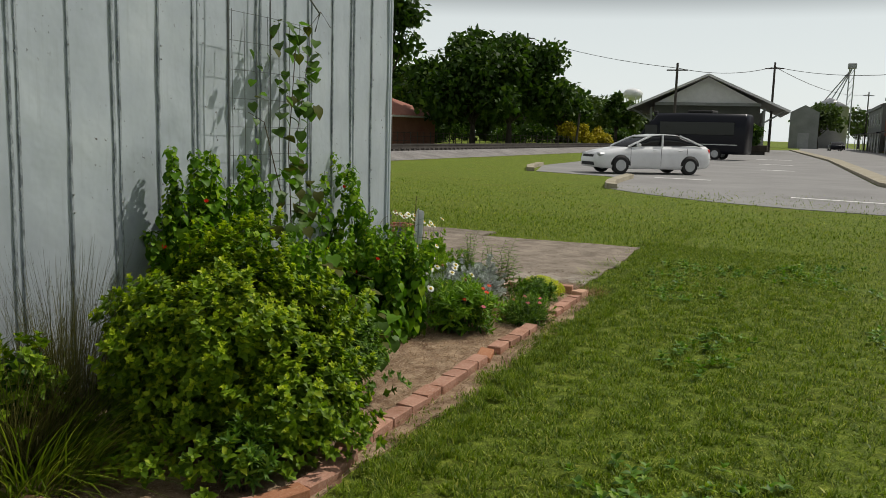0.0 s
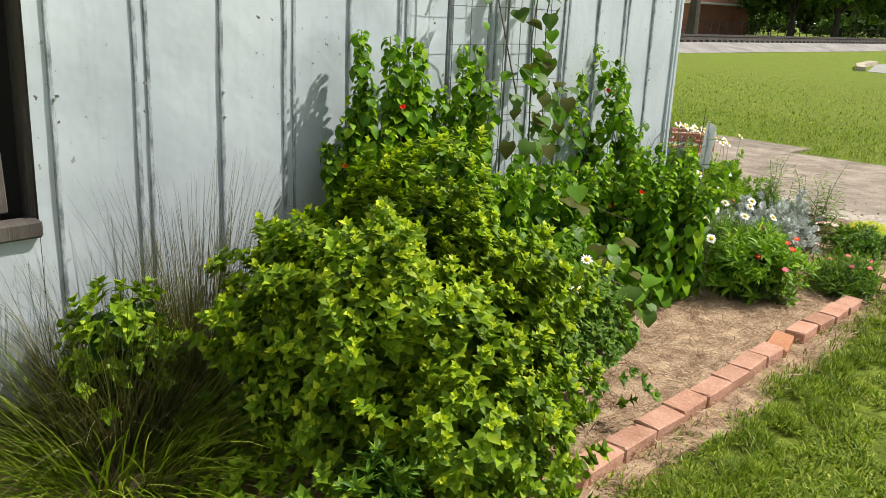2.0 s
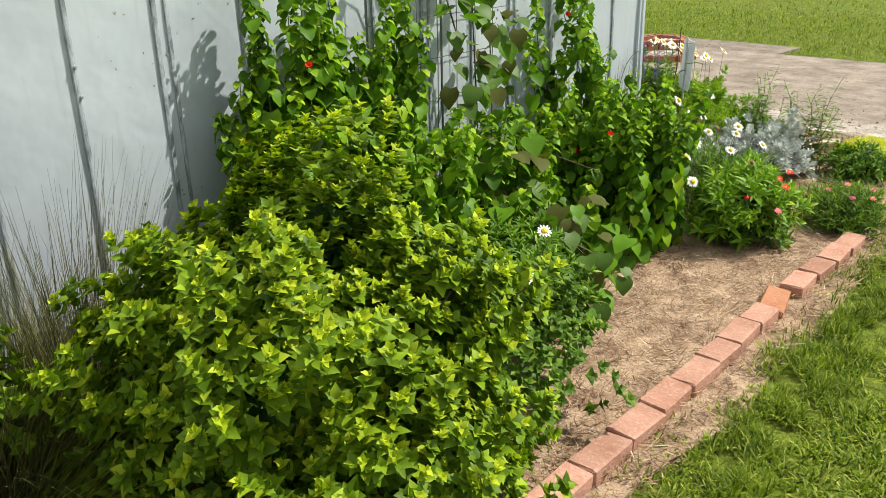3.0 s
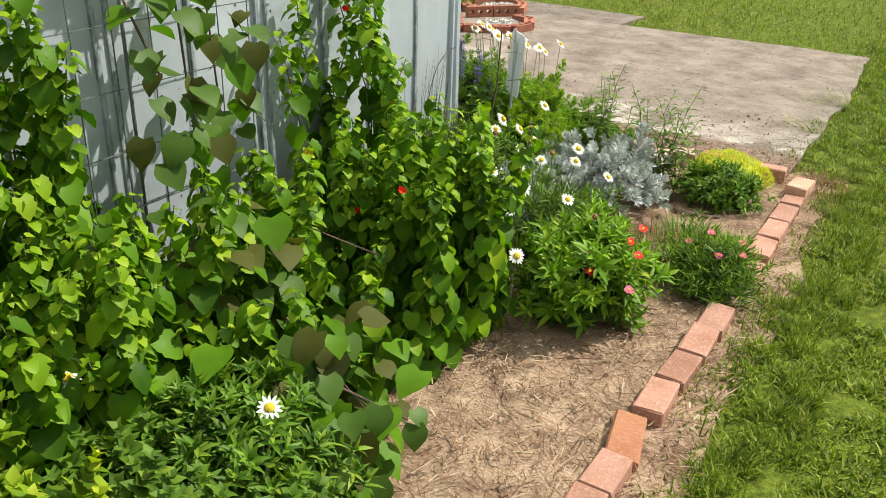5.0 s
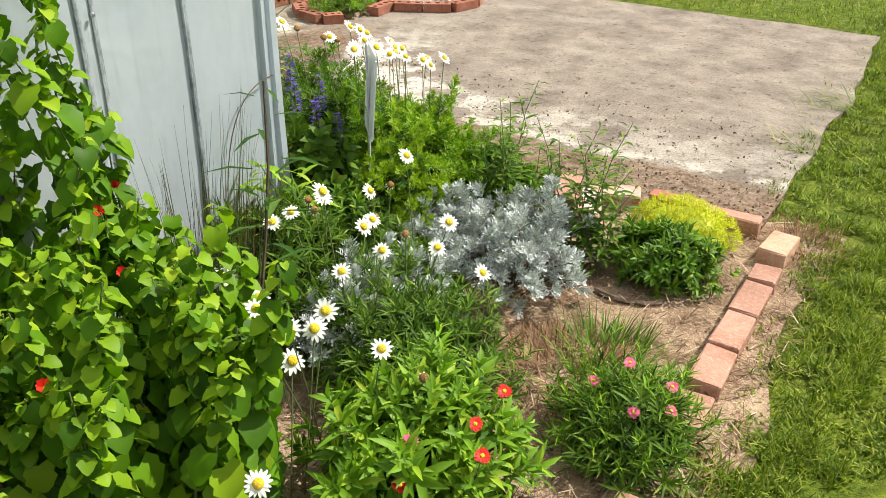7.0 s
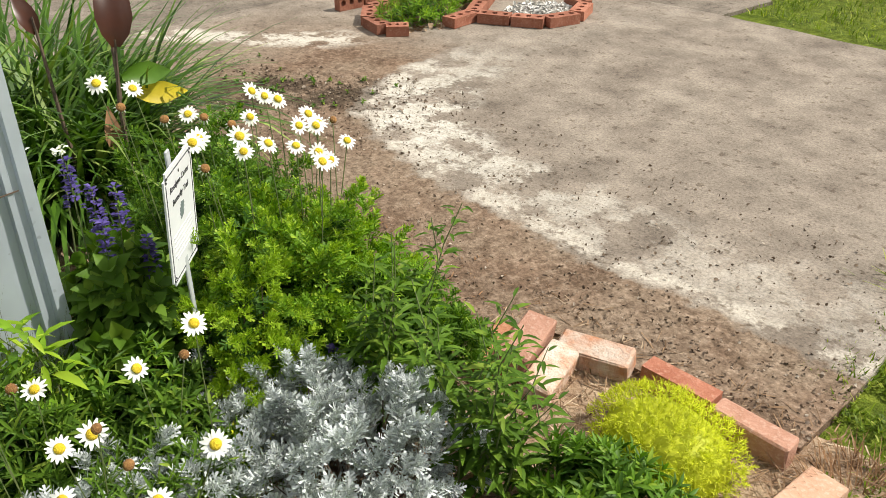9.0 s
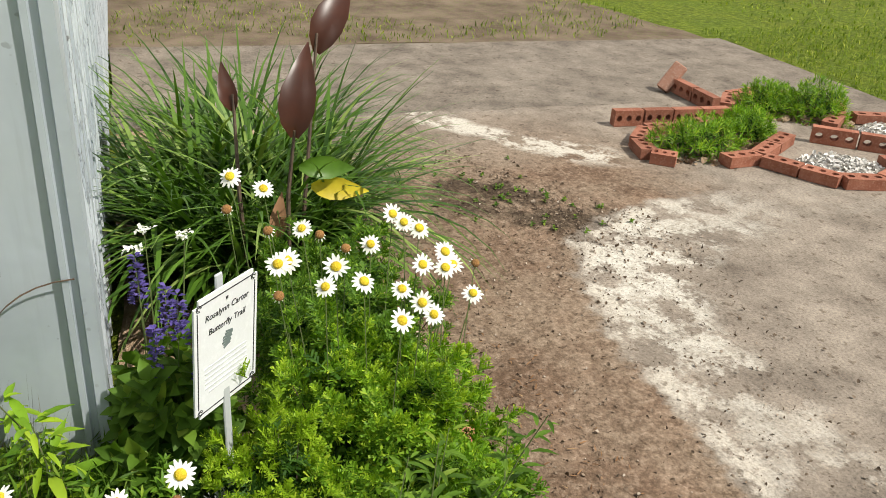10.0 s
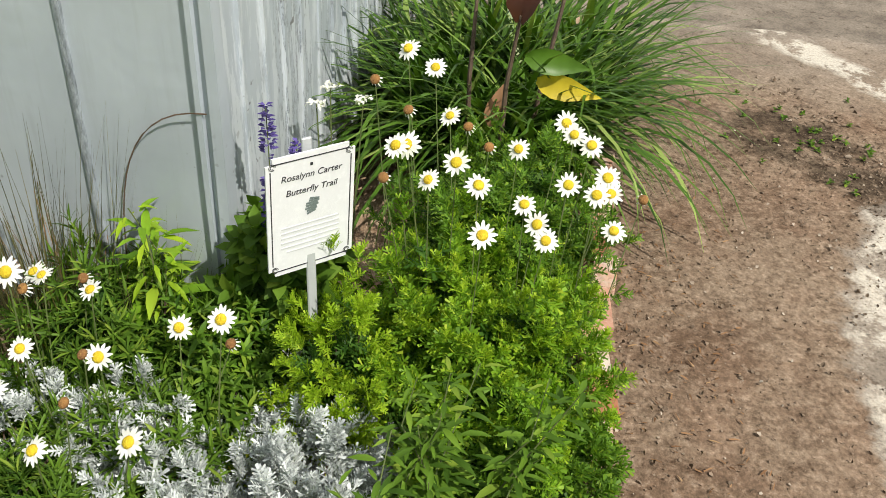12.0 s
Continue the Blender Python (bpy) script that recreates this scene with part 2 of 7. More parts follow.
def lawn_mat():
    m, t, p, out = nodes_of("lawn")
    big = ramp(t, noise_of(t, 0.55, 7, 0.66), [(0.34, (0.22, 0.15, 0.045)), (0.42, (0.17, 0.165, 0.018)), (0.56, (0.13, 0.185, 0.010)), (0.70, (0.21, 0.26, 0.014))])
    big = mixed(t, 0.5, big, ramp(t, noise_of(t, 3.2, 7, 0.75), [(0.36, (0.045, 0.065, 0.006)), (0.5, (0.15, 0.19, 0.014)), (0.64, (0.30, 0.33, 0.03))]))
    fine = ramp(t, noise_of(t, 16.0, 8, 0.85), [(0.38, (0.008, 0.016, 0.002)), (0.5, (0.10, 0.155, 0.010)), (0.62, (0.28, 0.35, 0.04))])
    col = mixed(t, 0.62, big, fine)
    t.links.new(col, p.inputs["Base Color"])
    p.inputs["Roughness"].default_value, p.inputs["Specular IOR Level"].default_value = 0.9, 0.2
    bump_to(t, p, noise_of(t, 60.0, 4, 0.75), 0.9, 0.03)
    return m


M_SHEET = sheet_metal_mat()
M_PEEL = sheet_metal_mat("peeling_sheet_metal", True)
M_SEAM = seam_mat()
M_SLAB = concrete_mat("old_concrete", (0.17, 0.137, 0.108), (0.31, 0.265, 0.215))
M_SLAB2 = concrete_mat("dark_concrete", (0.145, 0.119, 0.095), (0.25, 0.214, 0.174), False)
M_LAWN = lawn_mat()
M_SOIL = surface("bed_soil", (0.17, 0.10, 0.06), (0.44, 0.32, 0.21), (0.56, 0.45, 0.33), 9.0, 75.0, 0.95, 0, 1.0, None, 0.15)
M_DIRT = surface("bare_dirt", (0.09, 0.062, 0.042), (0.19, 0.14, 0.10), (0.13, 0.16, 0.04), 3.0, 30.0, 0.95, 0, 0.8, None, 0.2)
M_STRAW = leaf_mat("straw", (0.055, 0.027, 0.014), (0.34, 0.22, 0.13), (0.66, 0.54, 0.39), 0.1, 0.7, 0.1)
M_BRICK = surface("brick_clay", (0.31, 0.155, 0.10), (0.44, 0.245, 0.175), (0.52, 0.365, 0.29), 7.0, 80.0, 0.9, 0, 0.5, None, 0.2, 0.14)
M_BRICK_ORANGE = surface("brick_orange", (0.30, 0.125, 0.062), (0.38, 0.18, 0.10), (0.43, 0.25, 0.16), 8.0, 80.0, 0.9, 0, 0.5, None, 0.15, 0.1)
M_BRICK_SALMON = surface("brick_salmon", (0.48, 0.27, 0.17), (0.60, 0.38, 0.26), (0.66, 0.50, 0.40), 9.0, 80.0, 0.9, 0, 0.5, None, 0.15, 0.05)
M_BRICK_PALE = surface("brick_limed", (0.52, 0.25, 0.14), (0.62, 0.55, 0.47), (0.46, 0.30, 0.21), 16.0, 60.0, 0.95, 0, 0.9, None, 0.15, 0.1)
M_BRICK_RED = surface("brick_red", (0.24, 0.085, 0.05), (0.36, 0.15, 0.095), (0.44, 0.25, 0.18), 9.0, 80.0, 0.9, 0, 0.5, None, 0.2, 0.25)
M_ASPHALT = surface("asphalt", (0.20, 0.195, 0.19), (0.27, 0.265, 0.255), (0.31, 0.30, 0.29), 0.4, 25.0, 0.9, 0, 0.3, None, 0.3)
M_KERB = surface("kerb_concrete", (0.25, 0.22, 0.15), (0.36, 0.32, 0.24), (0.42, 0.38, 0.30), 1.2, 30.0, 0.9, 0, 0.3)
M_LINE = surface("road_paint", (0.62, 0.62, 0.60), (0.78, 0.78, 0.76), (0.5, 0.5, 0.48), 2.0, 30.0, 0.7, 0, 0.1)
M_WOOD = surface("weathered_wood", (0.03, 0.024, 0.02), (0.095, 0.082, 0.07), (0.18, 0.16, 0.14), 4.0, 30.0, 0.9, 0, 0.6, (1, 1, 0.15))
M_RUSTWOOD = surface("rusty_boards", (0.012, 0.007, 0.005), (0.085, 0.030, 0.011), (0.16, 0.075, 0.04), 9.0, 40.0, 0.8, 0, 0.5, None, 0.3, 0.5)
M_DARK = plain("inside_shade", (0.012, 0.011, 0.010), 0.9)
M_WIRE = plain("galvanised_wire", (0.16, 0.165, 0.165), 0.5, 0.5)
M_STEEL = plain("steel", (0.45, 0.46, 0.47), 0.35, 0.9)
M_STAKE = plain("dull_galvanised", (0.52, 0.54, 0.55), 0.55, 0.2)
M_STEM = surface("green_stems", (0.07, 0.11, 0.025), (0.13, 0.17, 0.05), (0.16, 0.14, 0.07), 8.0, 60.0, 0.7, 0, 0.2)
M_BSTEM = surface("brown_stems", (0.055, 0.035, 0.025), (0.12, 0.08, 0.05), (0.18, 0.13, 0.09), 8.0, 60.0, 0.8, 0, 0.3)
M_LANTANA = leaf_mat("lantana_leaf", (0.03, 0.09, 0.004), (0.20, 0.31, 0.014), (0.40, 0.46, 0.025), 0.32, 0.5, 0.15)
M_YOUNG = leaf_mat("young_leaf", (0.22, 0.32, 0.012), (0.42, 0.50, 0.02), (0.58, 0.60, 0.06), 0.36, 0.5, 0.15)
M_MIXED = leaf_mat("mixed_green_leaf", (0.035, 0.09, 0.010), (0.12, 0.215, 0.022), (0.27, 0.35, 0.05), 0.32, 0.5, 0.15)
M_TURK = leaf_mat("mallow_leaf", (0.022, 0.08, 0.004), (0.12, 0.255, 0.010), (0.30, 0.42, 0.018), 0.38, 0.5, 0.15)
M_YTURK = leaf_mat("young_mallow_leaf", (0.10, 0.22, 0.008), (0.22, 0.36, 0.012), (0.38, 0.48, 0.025), 0.38, 0.5, 0.15)
M_BEAN = leaf_mat("bean_leaf", (0.03, 0.075, 0.010), (0.085, 0.16, 0.020), (0.22, 0.31, 0.05), 0.32, 0.5, 0.2)
M_BEANP = leaf_mat("bean_leaf_purple", (0.045, 0.048, 0.012), (0.095, 0.105, 0.022), (0.17, 0.18, 0.04), 0.36, 0.6, 0.12)
M_HERB = leaf_mat("herb_leaf", (0.03, 0.09, 0.008), (0.13, 0.25, 0.02), (0.30, 0.40, 0.04), 0.32)
M_MUM = leaf_mat("feathery_leaf", (0.060, 0.155, 0.010), (0.21, 0.37, 0.022), (0.42, 0.50, 0.04), 0.33)
M_SPRIG = leaf_mat("fresh_sprig_leaf", (0.15, 0.27, 0.010), (0.29, 0.43, 0.020), (0.46, 0.54, 0.05), 0.34)
# dark green of one tall weed, and the painted shade inside shrubs
M_DEEP = leaf_mat("deep_green_and_shade_leaf", (0.012, 0.045, 0.005), (0.05, 0.12, 0.012), (0.12, 0.21, 0.03), 0.26, 0.5, 0.15)
M_SILVER = leaf_mat("silver_leaf", (0.30, 0.335, 0.33), (0.63, 0.665, 0.665), (0.84, 0.865, 0.86), 0.08, 0.8, 0.12)
M_SEDUM = leaf_mat("chartreuse_leaf", (0.42, 0.46, 0.02), (0.62, 0.64, 0.03), (0.75, 0.74, 0.05), 0.25)
M_DEAD = leaf_mat("dry_leaf", (0.12, 0.06, 0.03), (0.30, 0.17, 0.09), (0.40, 0.27, 0.15), 0.15, 0.8, 0.1)
M_SEDGE = leaf_mat("dry_grass", (0.045, 0.05, 0.018), (0.15, 0.14, 0.06), (0.32, 0.28, 0.16), 0.2, 0.6, 0.12)
M_STRAP = leaf_mat("strap_leaf", (0.018, 0.06, 0.006), (0.09, 0.18, 0.018), (0.34, 0.42, 0.12), 0.22, 0.4, 0.25)
M_CANNA = leaf_mat("bronze_leaf", (0.03, 0.012, 0.007), (0.085, 0.026, 0.014), (0.13, 0.06, 0.02), 0.4, 0.35, 0.4)
M_YELLEAF = leaf_mat("yellowed_leaf", (0.45, 0.33, 0.02), (0.62, 0.50, 0.04), (0.66, 0.56, 0.08), 0.35)
M_GRASS = leaf_mat("grass_blade", (0.035, 0.085, 0.006), (0.195, 0.265, 0.016), (0.46, 0.46, 0.10), 0.34, 0.5, 0.15)
M_PETAL = leaf_mat("white_petal", (0.74, 0.74, 0.70), (0.84, 0.84, 0.82), (0.88, 0.88, 0.86), 0.25, 0.6, 0.2)
M_DISC = surface("flower_disc", (0.60, 0.40, 0.01), (0.74, 0.56, 0.02), (0.80, 0.66, 0.05), 40.0, 300.0, 0.8, 0, 0.6)
M_DISC_OLD = surface("spent_disc", (0.20, 0.09, 0.03), (0.36, 0.18, 0.05), (0.45, 0.28, 0.08), 40.0, 300.0, 0.9, 0, 0.6)
M_RED = leaf_mat("red_petal", (0.55, 0.012, 0.010), (0.72, 0.03, 0.015), (0.80, 0.08, 0.03), 0.3)
M_PINK = leaf_mat("pink_petal", (0.62, 0.06, 0.16), (0.76, 0.16, 0.28), (0.80, 0.32, 0.42), 0.3)
M_PURPLE = leaf_mat("purple_petal", (0.05, 0.035, 0.17), (0.11, 0.08, 0.30), (0.19, 0.15, 0.42), 0.25)
M_YELLOW = leaf_mat("yellow_petal", (0.68, 0.48, 0.01), (0.80, 0.62, 0.02), (0.82, 0.70, 0.08), 0.3)
M_GRAVEL = leaf_mat("white_gravel", (0.55, 0.52, 0.47), (0.78, 0.75, 0.70), (0.86, 0.84, 0.80), 0.0, 0.9, 0.2)
M_CRUMB = leaf_mat("concrete_crumbs", (0.11, 0.08, 0.055), (0.24, 0.18, 0.13), (0.50, 0.44, 0.36), 0.0, 0.9, 0.1)
M_BALLAST = surface("ballast", (0.13, 0.12, 0.11), (0.25, 0.235, 0.22), (0.33, 0.31, 0.29), 1.0, 9.0, 0.95, 0, 1.0)
M_TREE = leaf_mat("oak_leaf", (0.014, 0.038, 0.006), (0.05, 0.10, 0.014), (0.13, 0.19, 0.03), 0.3, 0.6, 0.15)
M_TREE2 = leaf_mat("light_tree_leaf", (0.04, 0.075, 0.018), (0.085, 0.13, 0.03), (0.14, 0.19, 0.05), 0.25, 0.6, 0.2)
M_GOLD = leaf_mat("golden_bush_leaf", (0.24, 0.20, 0.015), (0.46, 0.38, 0.02), (0.58, 0.48, 0.04), 0.25, 0.6, 0.2)
M_BARK = surface("bark", (0.03, 0.025, 0.02), (0.075, 0.062, 0.05), (0.10, 0.09, 0.075), 3.0, 20.0, 0.95, 0, 0.8, (1, 1, 0.2))
M_CARWHITE = plain("white_car_paint", (0.78, 0.79, 0.80), 0.22)
M_NAVY = plain("navy_paint", (0.005, 0.006, 0.012), 0.35, 0.0, 0.3)
M_GLASS = plain("tinted_glass", (0.008, 0.009, 0.010), 0.15, 0.0, 0.4)
M_TYRE = plain("rubber", (0.02, 0.02, 0.02), 0.85)
M_RIM = plain("alloy", (0.42, 0.43, 0.44), 0.3, 0.8)
M_ROOF = surface("tile_roof", (0.24, 0.085, 0.055), (0.34, 0.14, 0.09), (0.38, 0.19, 0.13), 0.6, 8.0, 0.85, 0, 0.4)
M_HBRICK = surface("house_brick", (0.22, 0.085, 0.055), (0.30, 0.13, 0.085), (0.36, 0.19, 0.14), 1.0, 12.0, 0.9, 0, 0.3)
M_GREYWALL = surface("grey_boards", (0.20, 0.215, 0.205), (0.27, 0.285, 0.275), (0.31, 0.32, 0.31), 0.5, 6.0, 0.8, 0, 0.2)
M_SHADOWWALL = surface("eaves_shade_wall", (0.045, 0.05, 0.042), (0.075, 0.08, 0.065), None, 0.6, 6.0, 0.8, 0, 0.2)
M_ROOFGREY = surface("grey_roof", (0.15, 0.15, 0.14), (0.21, 0.21, 0.20), (0.25, 0.25, 0.24), 0.4, 6.0, 0.8, 0, 0.3)
M_WHITEPAINT = plain("white_paint", (0.74, 0.75, 0.75), 0.6)
M_SILO = surface("galvanised_steel", (0.30, 0.31, 0.32), (0.40, 0.41, 0.42), (0.46, 0.47, 0.48), 0.3, 4.0, 0.5, 0.4, 0.2)
M_POLE = surface("creosote_pole", (0.045, 0.038, 0.032), (0.085, 0.075, 0.065), (0.11, 0.10, 0.09), 1.0, 10.0, 0.9, 0, 0.3)
M_SIGN = plain("sign_white", (0.80, 0.81, 0.82), 0.35)
M_INK = plain("sign_ink", (0.03, 0.03, 0.035), 0.6)
M_INKPALE = plain("sign_small_print", (0.66, 0.67, 0.68), 0.6)
M_CREST = plain("sign_crest", (0.16, 0.20, 0.19), 0.6)


# ---- mesh helpers ----
def part(name, bm, material, parent=None, label="", m=None):
    """Links a bmesh or a mesh as one object under a thing or a part."""
    if isinstance(bm, bmesh.types.BMesh):
        me = bpy.data.meshes.new(name)
        bm.to_mesh(me)
        bm.free()
    else:
        me = bm
    if material is not None and not me.materials:
        me.materials.append(material)
    ob = new(name, me)
    if parent is not None:
        ob.parent = parent
    if m is not None:
        ob.matrix_local = m
    if label:
        ob["label"] = label
    return ob


def thing(name, x, y, z, label, category, group="", turn=0.0, kind=""):
    ob = new(name)
    ob.empty_display_size = 0.1
    ob.matrix_world = pose(x, y, z, 0, 0, turn)
    return tagged(ob, label, category, group, kind)


def box_bm(sx, sy, sz, bevel=0.0, c=(0, 0, 0), bm=None, m=None):
    own = bm or bmesh.new()
    mat4 = Matrix.Translation(c) @ Matrix.Diagonal((sx, sy, sz, 1))
    if m is not None:
        mat4 = m @ mat4
    r = bmesh.ops.create_cube(own, size=1.0, matrix=mat4)
    if bevel:
        edges = list({e for v in r["verts"] for e in v.link_edges})
        bmesh.ops.bevel(own, geom=edges, offset=bevel, segments=1, affect="EDGES", profile=0.5)
    return own


def rod_bm(points, r, sides=6, bm=None, taper=1.0):
    """A tube through points."""
    own = bm or bmesh.new()
    pts = [Vector(p) for p in points]
    rings = []
    for i, p in enumerate(pts):
        d = (pts[min(i + 1, len(pts) - 1)] - pts[max(i - 1, 0)]).normalized()
        a = d.orthogonal().normalized()
        b = d.cross(a)
        rr = r * (1 + (taper - 1) * i / max(1, len(pts) - 1))
        rings.append([own.verts.new(p + (a * math.cos(k * 2 * math.pi / sides) + b * math.sin(k * 2 * math.pi / sides)) * rr) for k in range(sides)])
    for q, s in zip(rings, rings[1:]):
        for k in range(sides):
            own.faces.new((q[k], q[(k + 1) % sides], s[(k + 1) % sides], s[k]))
    own.faces.new(rings[0][::-1])
    own.faces.new(rings[-1])
    return own


def np_mesh(name, verts, faces, material, smooth=False):
    """A mesh from numpy arrays; every face has the same number of corners."""
    verts, faces = np.asarray(verts, np.float32), np.asarray(faces, np.int32)
    me = bpy.data.meshes.new(name)
    k = faces.shape[1]
    me.vertices.add(len(verts))
    me.vertices.foreach_set("co", verts.ravel())
    me.loops.add(faces.size)
    me.loops.foreach_set("vertex_index", faces.ravel())
    me.polygons.add(len(faces))
    me.polygons.foreach_set("loop_start", np.arange(0, faces.size, k, dtype=np.int32))
    if smooth:
        me.polygons.foreach_set("use_smooth", np.ones(len(faces), dtype=bool))
    me.update(calc_edges=True)
    me.materials.append(material)
    return me


RNG = np.random.default_rng(7)


def unit(a):
    return a / np.maximum(np.linalg.norm(a, axis=-1, keepdims=True), 1e-9)


# leaf shapes: x across, y from stalk to tip, z the face; quads only
def leaf_shape(widths, fold=0.25, curl=0.25, notch=0.0):
    """A folded, curling blade with the given half widths from stalk to tip."""
    n = len(widths)
    v = []
    for i, w_ in enumerate(widths):
        y = i / (n - 1)
        z = -curl * y * y
        back = -notch if i == 0 else 0
        v += [(-w_, y + (back if w_ > 0 else 0), z + fold * w_), (0, y if i or not notch else 0.0, z), (w_, y + (back if w_ > 0 else 0), z + fold * w_)]
    f = []
    for i in range(n - 1):
        a, b = 3 * i, 3 * i + 3
        f += [(a, a + 1, b + 1, b), (a + 1, a + 2, b + 2, b + 1)]
    return np.array(v, float), np.array(f)


OVATE = leaf_shape([0.06, 0.30, 0.27, 0.02], 0.35, 0.30)
LONG = leaf_shape([0.05, 0.13, 0.11, 0.01], 0.4, 0.35)
NARROW = leaf_shape([0.03, 0.07, 0.01], 0.4, 0.3)
ROUND = leaf_shape([0.36, 0.52, 0.46, 0.54, 0.40, 0.30, 0.06], 0.30, 0.35, 0.14)
HEART = leaf_shape([0.30, 0.49, 0.50, 0.40, 0.22, 0.02], 0.16, 0.30, 0.10)
CRINKLED = leaf_shape([0.08, 0.33, 0.36, 0.20, 0.01], 0.30, 0.34)


def lobed_leaf(w_=0.062):
    """A deeply cut leaf: a midrib with pairs of narrow blunt lobes."""
    v, f = [], []
    def quad(p, q, w0, w1, z0, z1):
        d = np.array([q[0] - p[0], q[1] - p[1]])
        n = np.array([-d[1], d[0]]) / np.hypot(*d)
        k = len(v)
        v.extend([(p[0] - n[0] * w0, p[1] - n[1] * w0, z0), (p[0] + n[0] * w0, p[1] + n[1] * w0, z0), (q[0] + n[0] * w1, q[1] + n[1] * w1, z1), (q[0] - n[0] * w1, q[1] - n[1] * w1, z1)])
        f.append((k, k + 3, k + 2, k + 1))
    quad((0, 0), (0, 0.6), 0.035, 0.05, 0, -0.05)
    quad((0, 0.6), (0, 1.0), 0.05, 0.085, -0.05, -0.18)
    for y, r in ((0.25, 0.20), (0.45, 0.30), (0.66, 0.28)):
        for sx in (-1, 1):
            quad((0, y), (sx * r, y + 0.24), w_ * 0.6, w_, -0.03, 0.05)
    return np.array(v, float), np.array(f)


LACY = lobed_leaf(0.048)
LOBED = lobed_leaf(0.058)
CARD = leaf_shape([0.10, 0.40, 0.05], 0.3, 0.3)


def scatter(shape, at, along, up, size):
    """Copies of a leaf: stalk ends at, pointing along, face towards up."""
    v, f = shape
    at, along, up = np.asarray(at, float), unit(np.asarray(along, float)), np.asarray(up, float)
    across = unit(np.cross(along, up))
    face = np.cross(across, along)
    size = np.broadcast_to(np.asarray(size, float), (len(at),))[:, None, None]
    local = v[None] * size
    out = at[:, None] + local[..., 0:1] * across[:, None] + local[..., 1:2] * along[:, None] + local[..., 2:3] * face[:, None]
    faces = f[None] + (np.arange(len(at)) * len(v))[:, None, None]
    return out.reshape(-1, 3), faces.reshape(-1, f.shape[1])


def joined(*sets):
    vs, fs, n = [], [], 0
    for v, f in sets:
        vs.append(v)
        fs.append(f + n)
        n += len(v)
    return np.concatenate(vs), np.concatenate(fs)


def strips(base, heading, length, width, lift, droop, segs=4, twist=0.0):
    """Grass-like blades: start at base, leave at the angle lift (0 upright), and bend over by droop."""
    base = np.asarray(base, float)
    n = len(base)
    L, W, A, D = (np.broadcast_to(np.asarray(q, float), (n,)) for q in (length, width, lift, droop))
    H = np.asarray(heading, float)
    out = np.stack([np.cos(H), np.sin(H), np.zeros(n)], 1)
    side = np.stack([-np.sin(H), np.cos(H), np.zeros(n)], 1)
    pos = base.copy()
    rows = []
    for i in range(segs + 1):
        f = i / segs
        wd = W * (1 - f ** 1.6) * (0.7 + 0.3 * min(1, f * 4)) + 0.0004
        tw = side * math.cos(twist * f) + np.array([0, 0, 1]) * math.sin(twist * f)
        rows.append(np.stack([pos - tw * wd[:, None] / 2, pos + tw * wd[:, None] / 2], 1))
        a = A + D * f
        pos = pos + (out * np.sin(a)[:, None] + np.array([0, 0, 1]) * np.cos(a)[:, None]) * (L / segs)[:, None]
    v = np.stack(rows, 1).reshape(n, -1, 3)
    q = np.array([(2 * i, 2 * i + 1, 2 * i + 3, 2 * i + 2) for i in range(segs)])
    f = q[None] + (np.arange(n) * 2 * (segs + 1))[:, None, None]
    return v.reshape(-1, 3), f.reshape(-1, 4)


# ---- the shed ----
RIB, H = 0.274, 3.3


def build_sheet(y0, width, z0, z1, parent, wall2=False):
    """A flat sheet with gentle dents: on the long wall it faces +x, on the end wall +y."""
    yy, zz = np.linspace(0, width, 13), np.linspace(z0, z1, 34)
    Y, Z = np.meshgrid(yy, zz)
    X = np.array([[noise.noise(Vector(((y0 + q) * 3.1, r * 2.2, 3.7 if wall2 else 1.3))) * 0.006 + noise.noise(Vector(((y0 + q) * 9.0, r * 7.0, 5.7))) * 0.0022 for q in yy] for r in zz])
    n = len(yy)
    v = np.stack([X, Y + y0, Z], -1).reshape(-1, 3)
    if wall2:
        v = np.stack([-(Y + y0).ravel(), X.ravel() + 0.018, Z.ravel()], -1)
    idx = np.arange(n * len(zz)).reshape(len(zz), n)
    f = np.stack([idx[:-1, :-1], idx[:-1, 1:], idx[1:, 1:], idx[1:, :-1]], -1).reshape(-1, 4)
    if wall2:
        f = f[:, ::-1]
    return part("panel", np_mesh("panel", v, f, M_PEEL if wall2 else M_SHEET, True), None, parent)


def seam(y, z0, z1, parent, width=0.013, height=0.011, wall2=False):
    """A folded upright seam standing proud of the sheets, not quite straight."""
    b = bmesh.new()
    rows = []
    for z in np.linspace(z0, z1, 22):
        w_ = 0.0018 * noise.noise(Vector((y * 9.0, z * 3.0, 2.0)))
        ring = [(-0.008, -width * 0.62), (height * 0.9, -width * 0.45), (height, 0.0), (height * 0.9, width * 0.45), (-0.008, width * 0.62)]
        rows.append([b.verts.new((-(y + q + w_), x + 0.018, z) if wall2 else (x, y + q + w_, z)) for x, q in ring])
    for q, r in zip(rows, rows[1:]):
        for i in range(4):
            b.faces.new((q[i], q[i + 1], r[i + 1], r[i]))
    bmesh.ops.recalc_face_normals(b, faces=b.faces)
    part("seam", b, M_PEEL if wall2 else M_SEAM, parent)


